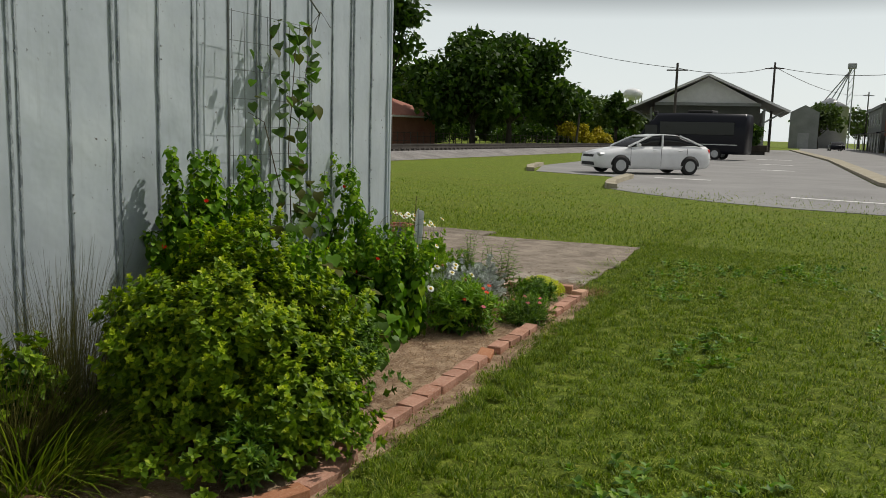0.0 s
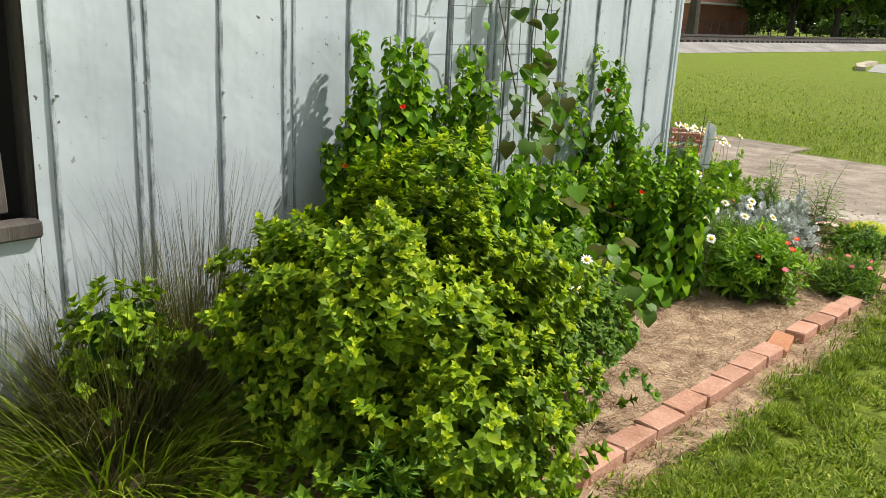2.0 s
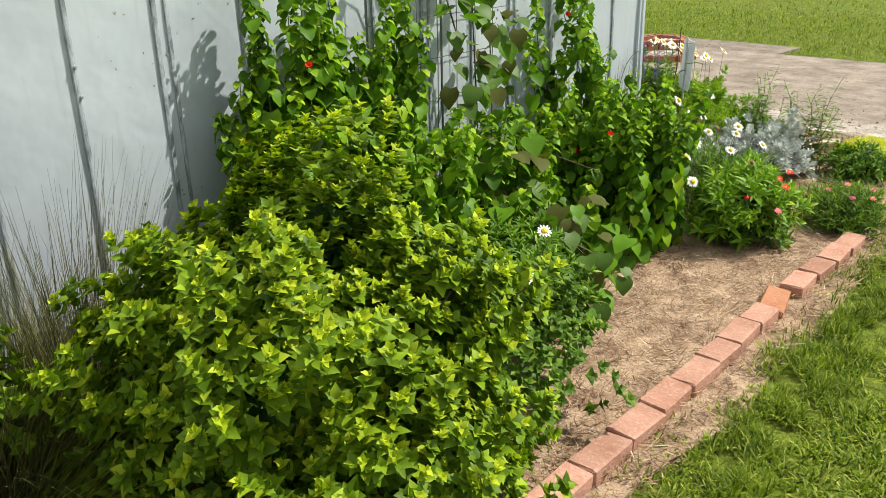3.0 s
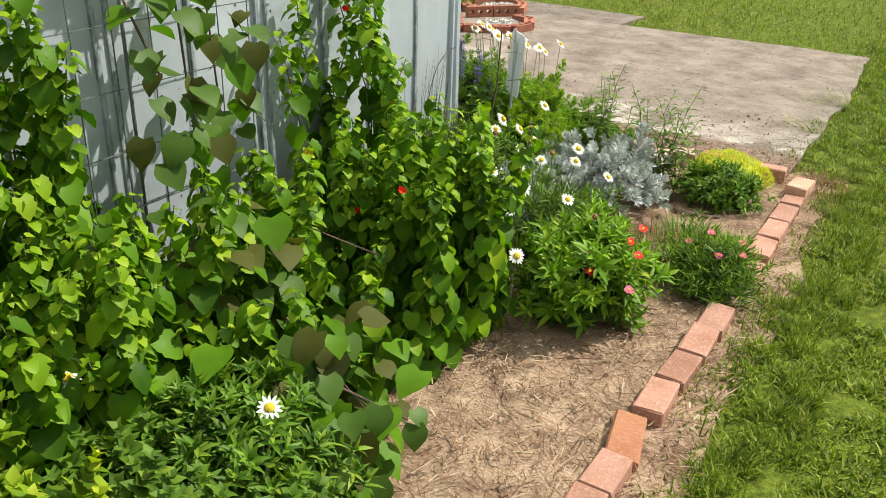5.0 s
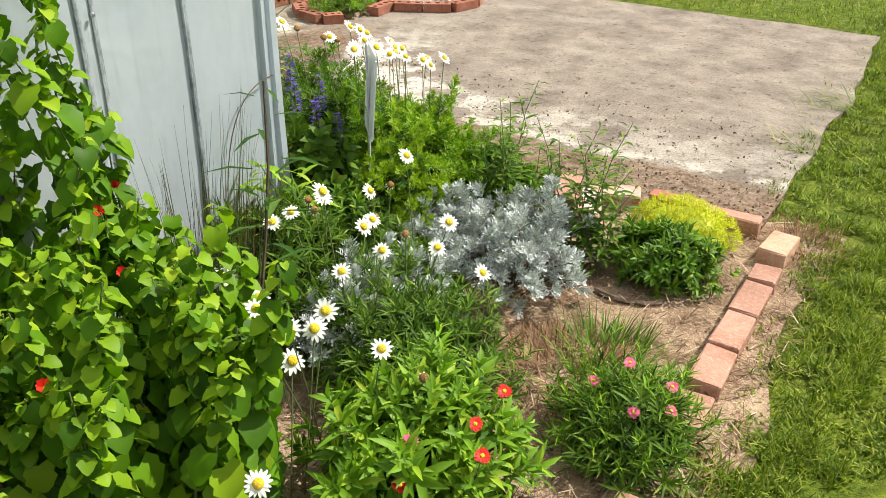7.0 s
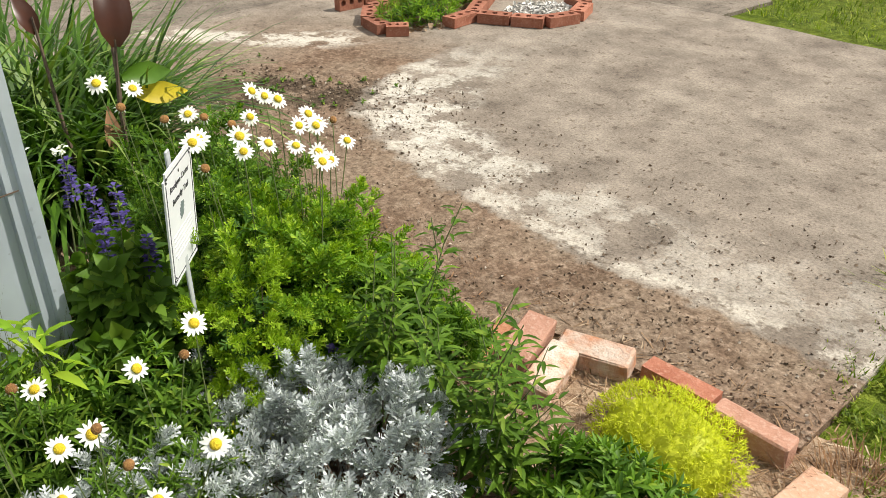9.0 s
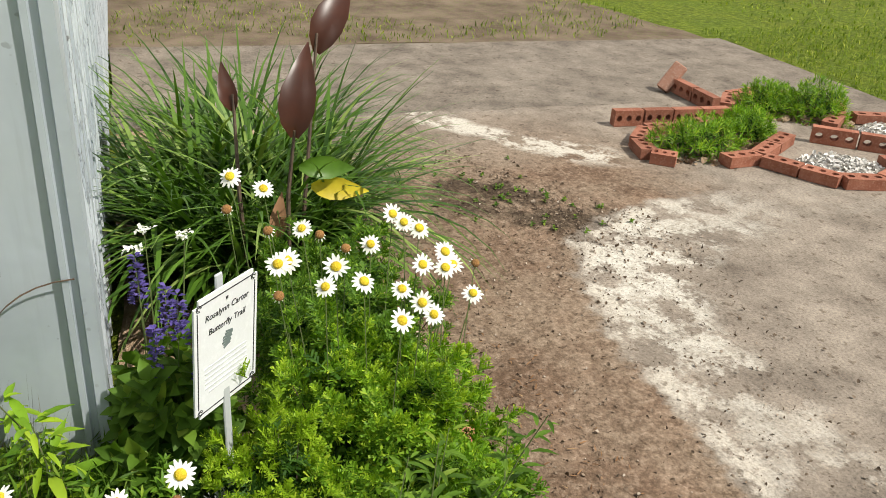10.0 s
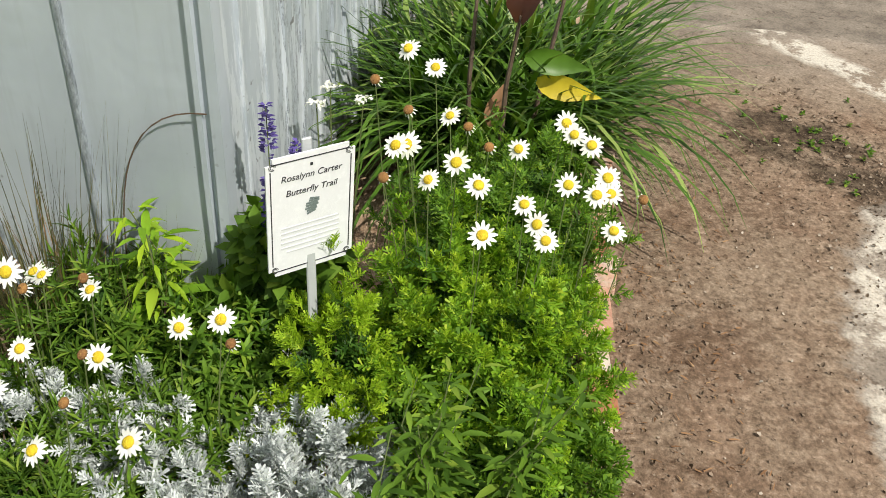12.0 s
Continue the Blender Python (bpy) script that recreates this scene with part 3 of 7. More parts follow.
def build_shed():
    wall = part("wall_1", box_bm(0.1, 3.58, H, 0, (-0.07, -1.83, H / 2 + 0.0)), M_WOOD)
    tagged(wall, "shed wall clad in weathered pale ribbed metal sheets", "wall", kind="structure")
    b = box_bm(0.1, 3.4, 0.62, 0, (-0.07, -5.32, 0.31))
    box_bm(0.1, 3.4, 0.7, 0, (-0.07, -5.32, H - 0.35), b)
    box_bm(0.1, 1.4, H - 1.32, 0, (-0.07, -6.32, H / 2 - 0.02), b)
    part("backing", b, M_WOOD, wall)
    for k in range(7):
        y0 = max(-0.548 * (k + 1), -3.62)
        build_sheet(y0, -0.548 * k - y0, 0.12, H, wall)
    for k in range(1, 14):
        y = -RIB * k + 0.002
        if k % 2:
            seam(y, 0.12, H, wall)
        elif k < 14:
            seam(y - 0.021, 0.12, H, wall, 0.014, 0.010)
            seam(y + 0.019, 0.12, H, wall, 0.012, 0.008)
    for k in range(6):
        build_sheet(-3.62 - 0.544 * (k + 1) + 0.002, 0.54, 0.12, 0.64, wall)
        if k > 2:
            build_sheet(-3.62 - 0.544 * (k + 1) + 0.002, 0.54, 0.645, H, wall)
    # corner flashing of two narrow folds, with its lower end bent away
    f = bmesh.new()
    rows = []
    for z in np.linspace(0.12, H, 24):
        kick = 0.03 * max(0, 0.75 - z) ** 1.5
        rows.append([f.verts.new(q) for q in ((-0.004, -0.016, z), (0.013, -0.013, z), (0.013, -0.001, z), (0.003, 0.002, z), (0.003, 0.014, z), (0.015 + kick, 0.017, z), (0.015 + kick, 0.040, z), (-0.02, 0.043, z), (-0.024, 0.024, z), (-0.05, 0.022, z))])
    for a, c in zip(rows, rows[1:]):
        for i in range(9):
            f.faces.new((a[i], a[i + 1], c[i + 1], c[i]))
    part("corner_flashing", f, M_SHEET, wall, "grey folded metal corner flashing bent out at its foot")
    wall2 = part("wall_2", box_bm(6.0, 0.1, H, 0, (-3.05, -0.07, H / 2)), M_WOOD)
    tagged(wall2, "shed end wall of streaked pale ribbed metal sheets", "wall", kind="structure")
    for k in range(11):
        build_sheet(0.03 + 0.544 * k, 0.544, 0.12, H, wall2, True)
        for off in (0.13, 0.27, 0.40, 0.53):
            seam(0.03 + 0.544 * k + off, 0.12, H, wall2, 0.020, 0.007, True)
    back = part("wall_3", box_bm(0.1, 7.0, H, 0, (-6.0, -3.6, H / 2)), M_WOOD)
    tagged(back, "plain shed back wall of grey weathered boards", "wall", kind="structure")
    near = part("wall_4", box_bm(5.8, 0.1, H, 0, (-3.0, -7.0, H / 2)), M_WOOD)
    tagged(near, "plain shed gable wall of grey weathered boards", "wall", kind="structure")
    roof = part("shed_roof", box_bm(6.3, 7.3, 0.06, 0, (-3.0, -3.5, H + 0.035)), M_SHEET)
    tagged(roof, "flat pale metal shed roof", "roof", kind="structure")
    # boarded opening
    win = thing("boarded_window", -0.06, -4.4, 0.62, "boarded shed opening of rust-brown diagonal planks with grey timber sill", "boarded window")
    for k in range(-12, 17):
        b = bmesh.new()
        w_ = 0.105
        m = pose(-0.012 - 0.006 * (k % 3), 0, 0.2 + k * 0.135, 38, 0, 0)
        box_bm(0.02, 2.6, w_ - 0.006, 0.003, (0, 0, 0), b, m)
        bmesh.ops.bisect_plane(b, geom=b.verts[:] + b.edges[:] + b.faces[:], plane_co=(0, 0.70, 0), plane_no=(0, 1, 0), clear_outer=True)
        bmesh.ops.bisect_plane(b, geom=b.verts[:] + b.edges[:] + b.faces[:], plane_co=(0, -0.75, 0), plane_no=(0, -1, 0), clear_outer=True)
        bmesh.ops.bisect_plane(b, geom=b.verts[:] + b.edges[:] + b.faces[:], plane_co=(0, 0, 0.05), plane_no=(0, 0, -1), clear_outer=True)
        bmesh.ops.bisect_plane(b, geom=b.verts[:] + b.edges[:] + b.faces[:], plane_co=(0, 0, 2.0), plane_no=(0, 0, 1), clear_outer=True)
        if len(b.faces) > 3:
            part("plank", b, M_RUSTWOOD, win)
        else:
            b.free()
    nails = bmesh.new()
    rr = random.Random(4)
    for k in range(90):
        m = pose(0.002, rr.uniform(-0.7, 0.68), rr.uniform(0.1, 1.9), 0, 90, 0)
        bmesh.ops.create_cone(nails, cap_ends=True, segments=6, radius1=0.004, radius2=0.004, depth=0.006, matrix=m)
    tagged(part("nail_heads", nails, M_STEEL, win), kind="stuff")
    part("sill", box_bm(0.07, 1.72, 0.05, 0.006, (0.05, -0.08, 0.035)), M_WOOD, win, "split grey timber sill")
    b = bmesh.new()
    box_bm(0.022, 0.04, 1.9, 0.004, (0.0, 0.70, 1.0), b, pose(0, 0, 0, 2.0, 0, 0))
    part("jamb_board", b, M_WOOD, win, "leaning grey weathered jamb board")
    # added near-black sheet: the unlit inside behind the planks, painted as colour
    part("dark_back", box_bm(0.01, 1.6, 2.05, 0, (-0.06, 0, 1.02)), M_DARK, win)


build_shed()


def wall_details():
    b = bmesh.new()
    rs = random.Random(9)
    for k in range(1, 14):
        y = -RIB * k + 0.002
        for z in (0.22, 0.36, 0.95, 1.03, 1.62, 1.70, 2.30, 2.9):
            if rs.random() < 0.8:
                bmesh.ops.create_cone(b, cap_ends=True, segments=6, radius1=0.006, radius2=0.004, depth=0.006, matrix=pose(0.015 if k % 2 == 0 else 0.014, y + rs.uniform(-0.004, 0.02), z + rs.uniform(-0.03, 0.03), 0, 90, 0))
    tagged(part("screw_heads", b, M_STEEL, bpy.data.objects["wall_1"]), kind="stuff")
    st = thing("dead_weed", 0.014, -0.22, 0, "thin dark dead weed stalk arching against the shed", "weed")
    part("stem", rod_bm([(0, 0.23 * q ** 2.4, 0.08 + 0.595 * math.sin(q * math.pi / 2) ** 0.8) for q in np.linspace(0, 1, 16)], 0.0017, 5), M_BSTEM, st)


wall_details()


# ---- ground ----
def ground_sheet(name, pts, z, material, label, category, thick=0.06):
    b = bmesh.new()
    vs = [b.verts.new((x, y, z)) for x, y in pts]
    fc = b.faces.new(vs)
    if fc.normal.z < 0:
        fc.normal_flip()
    r = bmesh.ops.extrude_face_region(b, geom=[fc])
    bmesh.ops.translate(b, verts=[v for v in r["geom"] if isinstance(v, bmesh.types.BMVert)], vec=(0, 0, -thick))
    bmesh.ops.recalc_face_normals(b, faces=b.faces)
    ob = part(name, b, material)
    return tagged(ob, label, category, kind="structure")


def wobble(pts, step, amp, seed):
    """The outline with its long sides broken and made uneven."""
    out = []
    for i, (x0, y0) in enumerate(pts):
        x1, y1 = pts[(i + 1) % len(pts)]
        n = max(1, int(math.hypot(x1 - x0, y1 - y0) / step))
        for k in range(n):
            x, y = x0 + (x1 - x0) * k / n, y0 + (y1 - y0) * k / n
            out.append((x + amp * noise.noise(Vector((x * 2.3, y * 2.3, seed))), y + amp * noise.noise(Vector((x * 2.3, y * 2.3, seed + 9)))))
    return out


gr = np_mesh("ground", [(-3000, -3000, 0), (3000, -3000, 0), (3000, 3000, 0), (-3000, 3000, 0)], [(0, 1, 2, 3)], M_LAWN)
tagged(part("ground", gr, M_LAWN), "mown green lawn with dry brown patches", "lawn", kind="structure")
ground_sheet("bed_soil", wobble([(-2.86, 0.04), (0.0, 0.04), (0.0, -4.6), (0.7, -4.3), (1.36, -3.4), (1.43, -2.0), (1.45, -0.3), (1.44, 1.3), (0.35, 1.2), (0.2, 0.86), (-2.86, 0.9)], 0.07, 0.07, 2.0), 0.012, M_SOIL, "dry sandy bed soil strewn with straw mulch", "soil", 0.05)
ground_sheet("slab", wobble([(1.18, 1.16), (1.22, 2.9), (1.18, 4.36), (-0.8, 4.34), (-2.9, 4.05), (-2.9, 0.80), (0.3, 0.80), (0.42, 1.1)], 0.12, 0.06, 5.0), 0.03, M_SLAB, "worn concrete slab with pale crust and brown stains", "concrete slab", 0.1)
ground_sheet("old_slab", wobble([(-2.89, 0.03), (-2.89, 4.055), (-0.85, 4.35), (-0.8, 4.9), (-4.6, 5.0), (-4.7, 0.03)], 0.3, 0.03, 6.0), 0.024, M_SLAB2, "older darker grey concrete slab", "concrete slab", 0.1)
ground_sheet("bare_soil", wobble([(-4.72, -0.5), (-4.62, 4.9), (-6.6, 4.6), (-7.4, 2.0), (-7.2, -0.5)], 0.3, 0.2, 8.0), 0.014, M_DIRT, "bare brown soil beyond the old slab", "soil", 0.05)
ground_sheet("parking_lot", [(4.6, 11.9), (2.75, 12.35), (1.05, 13.15), (-0.6, 14.6), (-1.55, 15.8), (-1.9, 17.5), (-2.1, 22.0), (-6.0, 24.0), (-7.5, 30.0), (-9.0, 75.0), (-8.0, 120.0), (0.8, 130.0), (4.5, 60.0), (5.1, 24.0), (7.6, 11.0)], 0.012, M_ASPHALT, "sunlit grey asphalt parking lot", "parking lot", 0.05)
ground_sheet("road", [(8.4, 10.0), (5.9, 24.5), (5.5, 60.0), (2.2, 130.0), (2.0, 420.0), (13.0, 420.0), (14.0, 60.0), (22.0, 10.0)], 0.012, M_ASPHALT, "wide grey asphalt road running away", "road", 0.05)
ground_sheet("median", [(7.7, 10.9), (5.15, 24.0), (4.55, 60.0), (0.9, 130.0), (2.1, 130.0), (5.4, 60.0), (5.85, 24.5), (8.35, 10.0)], 0.13, M_KERB, "pale concrete kerb strip between parking lot and road", "kerb", 0.12)


def kerb(points, label):
    b = bmesh.new()
    rows = []
    pts = [Vector((x, y, 0)) for x, y in points]
    for i, p in enumerate(pts):
        d = (pts[min(i + 1, len(pts) - 1)] - pts[max(i - 1, 0)]).normalized()
        s = Vector((-d.y, d.x, 0)) * 0.14
        rows.append([b.verts.new(p + s * k + Vector((0, 0, z))) for k, z in ((-1, 0), (-0.92, 0.13), (0.9, 0.14), (1, 0))])
    for a, c in zip(rows, rows[1:]):
        for i in range(3):
            b.faces.new((a[i], a[i + 1], c[i + 1], c[i]))
    b.faces.new(rows[0])
    b.faces.new(rows[-1][::-1])
    bmesh.ops.recalc_face_normals(b, faces=b.faces)
    tagged(part("kerb", b, M_KERB), label, "kerb", kind="structure")


kerb([(-1.55, 15.9), (-1.75, 16.6), (-2.0, 18.0), (-2.15, 20.0), (-2.3, 22.3)], "pale yellowish concrete kerb at the lawn's corner")
kerb([(-6.2, 24.0), (-7.0, 26.5), (-7.6, 30.0)], "pale concrete kerb beside the parked car")


def line_mark(pts):
    b = bmesh.new()
    b.faces.new([b.verts.new((x, y, 0.018)) for x, y in pts])
    bmesh.ops.recalc_face_normals(b, faces=b.faces)
    tagged(part("parking_line", b, M_LINE), "worn white painted parking line", "road marking", "parking lines", kind="structure")


for (xa, ya), (xb, yb) in (((2.7, 15.75), (5.6, 15.0)), ((1.2, 35.2), (2.6, 35.0)), ((0.6, 45.0), (2.4, 44.6)), ((-1.6, 22.9), (0.2, 22.7)), ((-0.2, 58.0), (2.2, 57.5))):
    w_ = 0.06 + 0.004 * ya
    line_mark([(xa, ya), (xb, yb), (xb, yb + w_ * 2), (xa, ya + w_ * 2)])


# ---- far things ----
def tree(name, x, y, h, r, leaves, mat_leaf, label, seed, trunk_h=None, lumps=9, leaf=0.5):
    rs = np.random.default_rng(seed)
    th = trunk_h or h * 0.3
    t = thing(name, x, y, 0, label, "tree")
    b = rod_bm([(0, 0, 0), (0.05, 0, th * 0.5), (0, 0.1, th), (0.1, 0, h * 0.7)], 0.035 * h, 8, None, 0.35)
    centres = []
    for k in range(lumps):
        a = k * 2.4 + rs.uniform(0, 1)
        rad = r * rs.uniform(0.25, 0.8)
        c = np.array([rad * math.cos(a), rad * math.sin(a), th + (h - th) * rs.uniform(0.2, 0.82)])
        centres.append((c, r * rs.uniform(0.32, 0.52)))
        rod_bm([(0, 0, th * rs.uniform(0.7, 1.1)), tuple(c * np.array([0.5, 0.5, 0.8])), tuple(c)], 0.011 * h, 5, b, 0.3)
    centres.append((np.array([0, 0, h * 0.86]), r * 0.38))
    part("trunk", b, M_BARK, t)
    per = leaves // len(centres)
    at = np.concatenate([c + unit(rs.normal(size=(per, 3))) * rr * (rs.uniform(0.35, 1.08, (per, 1))) * np.array([1, 1, 0.8]) for c, rr in centres])
    al = unit(rs.normal(size=at.shape) + np.array([0, 0, -0.2]))
    up = unit(rs.normal(size=at.shape) * 0.7 + np.array([0, 0, 1]))
    v, f = scatter(CARD, at, al, up, rs.uniform(0.6, 1.3, len(at)) * leaf)
    part("crown", np_mesh("crown", v, f, mat_leaf), mat_leaf, t)
    return t


def along(px_slope, dist):
    """Ground place at a bearing (metres right per metre ahead) and distance ahead of the first eye."""
    return 2.89 + px_slope * dist, -5.5 + dist


def oak(slope, dist, h, r, n, label, seed, m=None, lumps=9, leaf=0.5, th=None):
    x, y = along(slope, dist)
    tree("tree", x, y, h, r, n, m or M_TREE, label, seed, th, lumps, leaf)


oak(-0.385, 84, 11.2, 7.2, 9000, "broad dark green oak beside the railway", 11, lumps=13, leaf=0.6, th=2.6)
oak(-0.337, 88, 11.6, 6.2, 9000, "tall dark green oak behind an iron fence", 12, lumps=13, leaf=0.6, th=2.8)
oak(-0.440, 96, 9.6, 6.0, 3600, "dark green tree beside a brick house", 13, lumps=10, leaf=0.6)
oak(-0.505, 66, 14.5, 3.6, 3000, "tall dark green tree rising past the shed corner", 14, lumps=10, leaf=0.5, th=6.0)
oak(-0.275, 104, 7.4, 4.6, 2600, "dark green tree in the far row", 15, leaf=0.6)
oak(-0.238, 125, 6.6, 4.6, 2000, "lighter green tree in the far row", 16, M_TREE2, leaf=0.6)
oak(-0.205, 92, 6.4, 1.6, 1300, "slim tall dark green tree near the water tower", 17, leaf=0.45)
oak(-0.150, 170, 6.0, 4.0, 1600, "distant green tree beyond the station", 18, M_TREE2, leaf=0.8)
oak(0.012, 190, 9.0, 5.0, 1500, "distant green tree beside a silo", 19, M_TREE2, leaf=0.7)
oak(0.052, 230, 9.5, 5.0, 1200, "distant green tree behind silo legs", 20, M_TREE2, leaf=0.7)
for i, (s, d, h) in enumerate(((-0.47, 130, 10.5), (-0.41, 135, 11.5), (-0.35, 140, 11), (-0.30, 142, 10.5), (-0.255, 150, 7.5), (-0.22, 160, 6.8), (-0.18, 200, 6.5), (-0.14, 230, 6))):
    oak(s, d, h, 8.0, 2600, "tree of the hazy green far woods", 30 + i, M_TREE2, 16, 1.0, 0.6)
for i, (s, d) in enumerate(((-0.262, 100), (-0.243, 99), (-0.225, 101))):
    x, y = along(s, d)
    tree("bush", x, y, 3.0 - 0.4 * i, 1.7, 1300, M_GOLD, "rounded golden yellow flowering bush", 50 + i, 0.3, 8, 0.3)
for i, (s, d) in enumerate(((-0.44, 92), (-0.41, 95), (-0.30, 108), (-0.335, 110), (-0.20, 120))):
    x, y = along(s, d)
    tree("bush", x, y, 2.4, 2.6, 900, M_TREE, "low dark green hedge bush", 60 + i, 0.3, 7, 0.4)


def railway():
    cx, y0, y1 = -17.6, 14.0, 190.0
    b = bmesh.new()
    prof = ((-3.6, 0.0), (-2.0, 0.3), (2.0, 0.3), (3.6, 0.0))
    rows = []
    for i in range(60):
        y = y0 + (y1 - y0) * i / 59
        rows.append([b.verts.new((cx + 0.02 * (y - y0) + px + 0.15 * noise.noise(Vector((y, px, 1))), y, pz + 0.012)) for px, pz in prof])
    for a, c in zip(rows, rows[1:]):
        for i in range(3):
            b.faces.new((a[i], a[i + 1], c[i + 1], c[i]))
    t = tagged(part("railway_bed", b, M_BALLAST), "pale stone ballast of the railway line", "ballast", kind="structure")
    for off in (-0.72, 0.72):
        r = bmesh.new()
        for px, w_, z0, z1 in ((0, 0.15, 0.40, 0.43), (0, 0.04, 0.43, 0.56), (0, 0.09, 0.56, 0.60)):
            vs = [r.verts.new((cx + off + sx * w_ / 2 + 0.02 * (y - y0), y, z)) for y in (y0, y1) for sx, z in ((-1, z0), (1, z0), (1, z1), (-1, z1))]
            for q in ((0, 1, 5, 4), (1, 2, 6, 5), (2, 3, 7, 6), (3, 0, 4, 7), (0, 3, 2, 1), (4, 5, 6, 7)):
                r.faces.new([vs[k] for k in q])
        part("rail", r, M_POLE, t, "dark rusty steel rail")
    tie = box_bm(2.6, 0.24, 0.16)
    me = bpy.data.meshes.new("sleeper")
    tie.to_mesh(me)
    tie.free()
    me.materials.append(M_POLE)
    for k in range(200):
        y = y0 + 0.5 + k * 0.6
        part("sleeper", me, None, t, "", pose(cx + 0.02 * (y - y0), y, 0.33))


railway()


def house():
    x, y = along(-0.50, 80)
    t = thing("brick_house", x - 3.0, y + 2.0, 0, "low red-brick house with a hipped reddish roof", "house", turn=-10)
    part("wall", box_bm(10.0, 9.0, 2.9, 0, (0, 0, 1.45)), M_HBRICK, t)
    b = bmesh.new()
    lo = [b.verts.new(q) for q in ((-5.8, -5.2, 2.85), (5.8, -5.2, 2.85), (5.8, 5.2, 2.85), (-5.8, 5.2, 2.85))]
    hi = [b.verts.new(q) for q in ((-1.5, 0, 5.0), (1.5, 0, 5.0))]
    for q in ((lo[0], lo[1], hi[1], hi[0]), (lo[1], lo[2], hi[1]), (lo[2], lo[3], hi[0], hi[1]), (lo[3], lo[0], hi[0]), tuple(lo[::-1])):
        b.faces.new(q)
    part("roof", b, M_ROOF, t)
    part("eaves", box_bm(11.7, 10.5, 0.18, 0, (0, 0, 2.8)), M_WHITEPAINT, t, "white painted eaves board")
    for px in (-3.2, 0.2, 3.2):
        w_ = part("window", box_bm(1.1, 0.1, 1.4, 0, (px, -4.5, 1.6)), M_WHITEPAINT, t, "white framed window")
        part("pane", box_bm(0.9, 0.06, 1.2, 0, (px, -4.56, 1.6)), M_GLASS, w_)
    part("porch_post", box_bm(0.15, 0.15, 2.7, 0, (5.3, -4.9, 1.35)), M_WHITEPAINT, t)


house()


def fence():
    xa, ya = along(-0.52, 74)
    xb, yb = along(-0.255, 96)
    n = 34
    t = thing("iron_fence", xa, ya, 0, "low dark iron fence along the railway", "fence")
    post = box_bm(0.06, 0.06, 1.25, 0, (0, 0, 0.62))
    me = bpy.data.meshes.new("post")
    post.to_mesh(me)
    post.free()
    me.materials.append(M_POLE)
    for k in range(n):
        part("post", me, None, t, "", Matrix.Translation(((xb - xa) * k / (n - 1), (yb - ya) * k / (n - 1), 0)))
    for z in (0.35, 0.8, 1.15):
        part("rail", rod_bm([(0, 0, z), (xb - xa, yb - ya, z)], 0.025, 4), M_POLE, t)


fence()


def wheel_mesh(r, w_):
    b = bmesh.new()
    bmesh.ops.create_cone(b, cap_ends=True, segments=20, radius1=r, radius2=r, depth=w_, matrix=pose(0, 0, 0, 90, 0, 0))
    bmesh.ops.bevel(b, geom=[e for e in b.edges if abs(e.verts[0].co.y - e.verts[1].co.y) < 1e-5], offset=0.03, segments=2, affect="EDGES")
    me = bpy.data.meshes.new("tyre")
    b.to_mesh(me)
    b.free()
    me.materials.append(M_TYRE)
    q = bmesh.new()
    bmesh.ops.create_cone(q, cap_ends=True, segments=18, radius1=r * 0.62, radius2=r * 0.62, depth=w_ + 0.012, matrix=pose(0, 0, 0, 90, 0, 0))
    for k in range(5):
        box_bm(r * 0.12, w_ + 0.03, r * 0.55, 0, (0, 0, r * 0.32), q, pose(0, 0, 0, 0, k * 72, 0))
    rim = bpy.data.meshes.new("rim")
    q.to_mesh(rim)
    q.free()
    rim.materials.append(M_RIM)
    return me, rim


def loft(sections, material_name=None):
    """A closed body through cross-sections of equal point count."""
    b = bmesh.new()
    rings = [[b.verts.new(p) for p in s] for s in sections]
    n = len(rings[0])
    for q, s in zip(rings, rings[1:]):
        for k in range(n):
            b.faces.new((q[k], q[(k + 1) % n], s[(k + 1) % n], s[k]))
    b.faces.new(rings[0][::-1])
    b.faces.new(rings[-1])
    bmesh.ops.recalc_face_normals(b, faces=b.faces)
    for f in b.faces:
        f.smooth = True
    return b


def section(x, z0, z1, half, round_=0.12):
    r = min(round_, (z1 - z0) * 0.45)
    return [(x, -half * 0.93, z0), (x, -half, z0 + r), (x, -half, z0 + (z1 - z0) * 0.6), (x, -half * 0.96, z1 - r), (x, -half * 0.80, z1), (x, half * 0.80, z1), (x, half * 0.96, z1 - r), (x, half, z0 + (z1 - z0) * 0.6), (x, half, z0 + r), (x, half * 0.93, z0)]


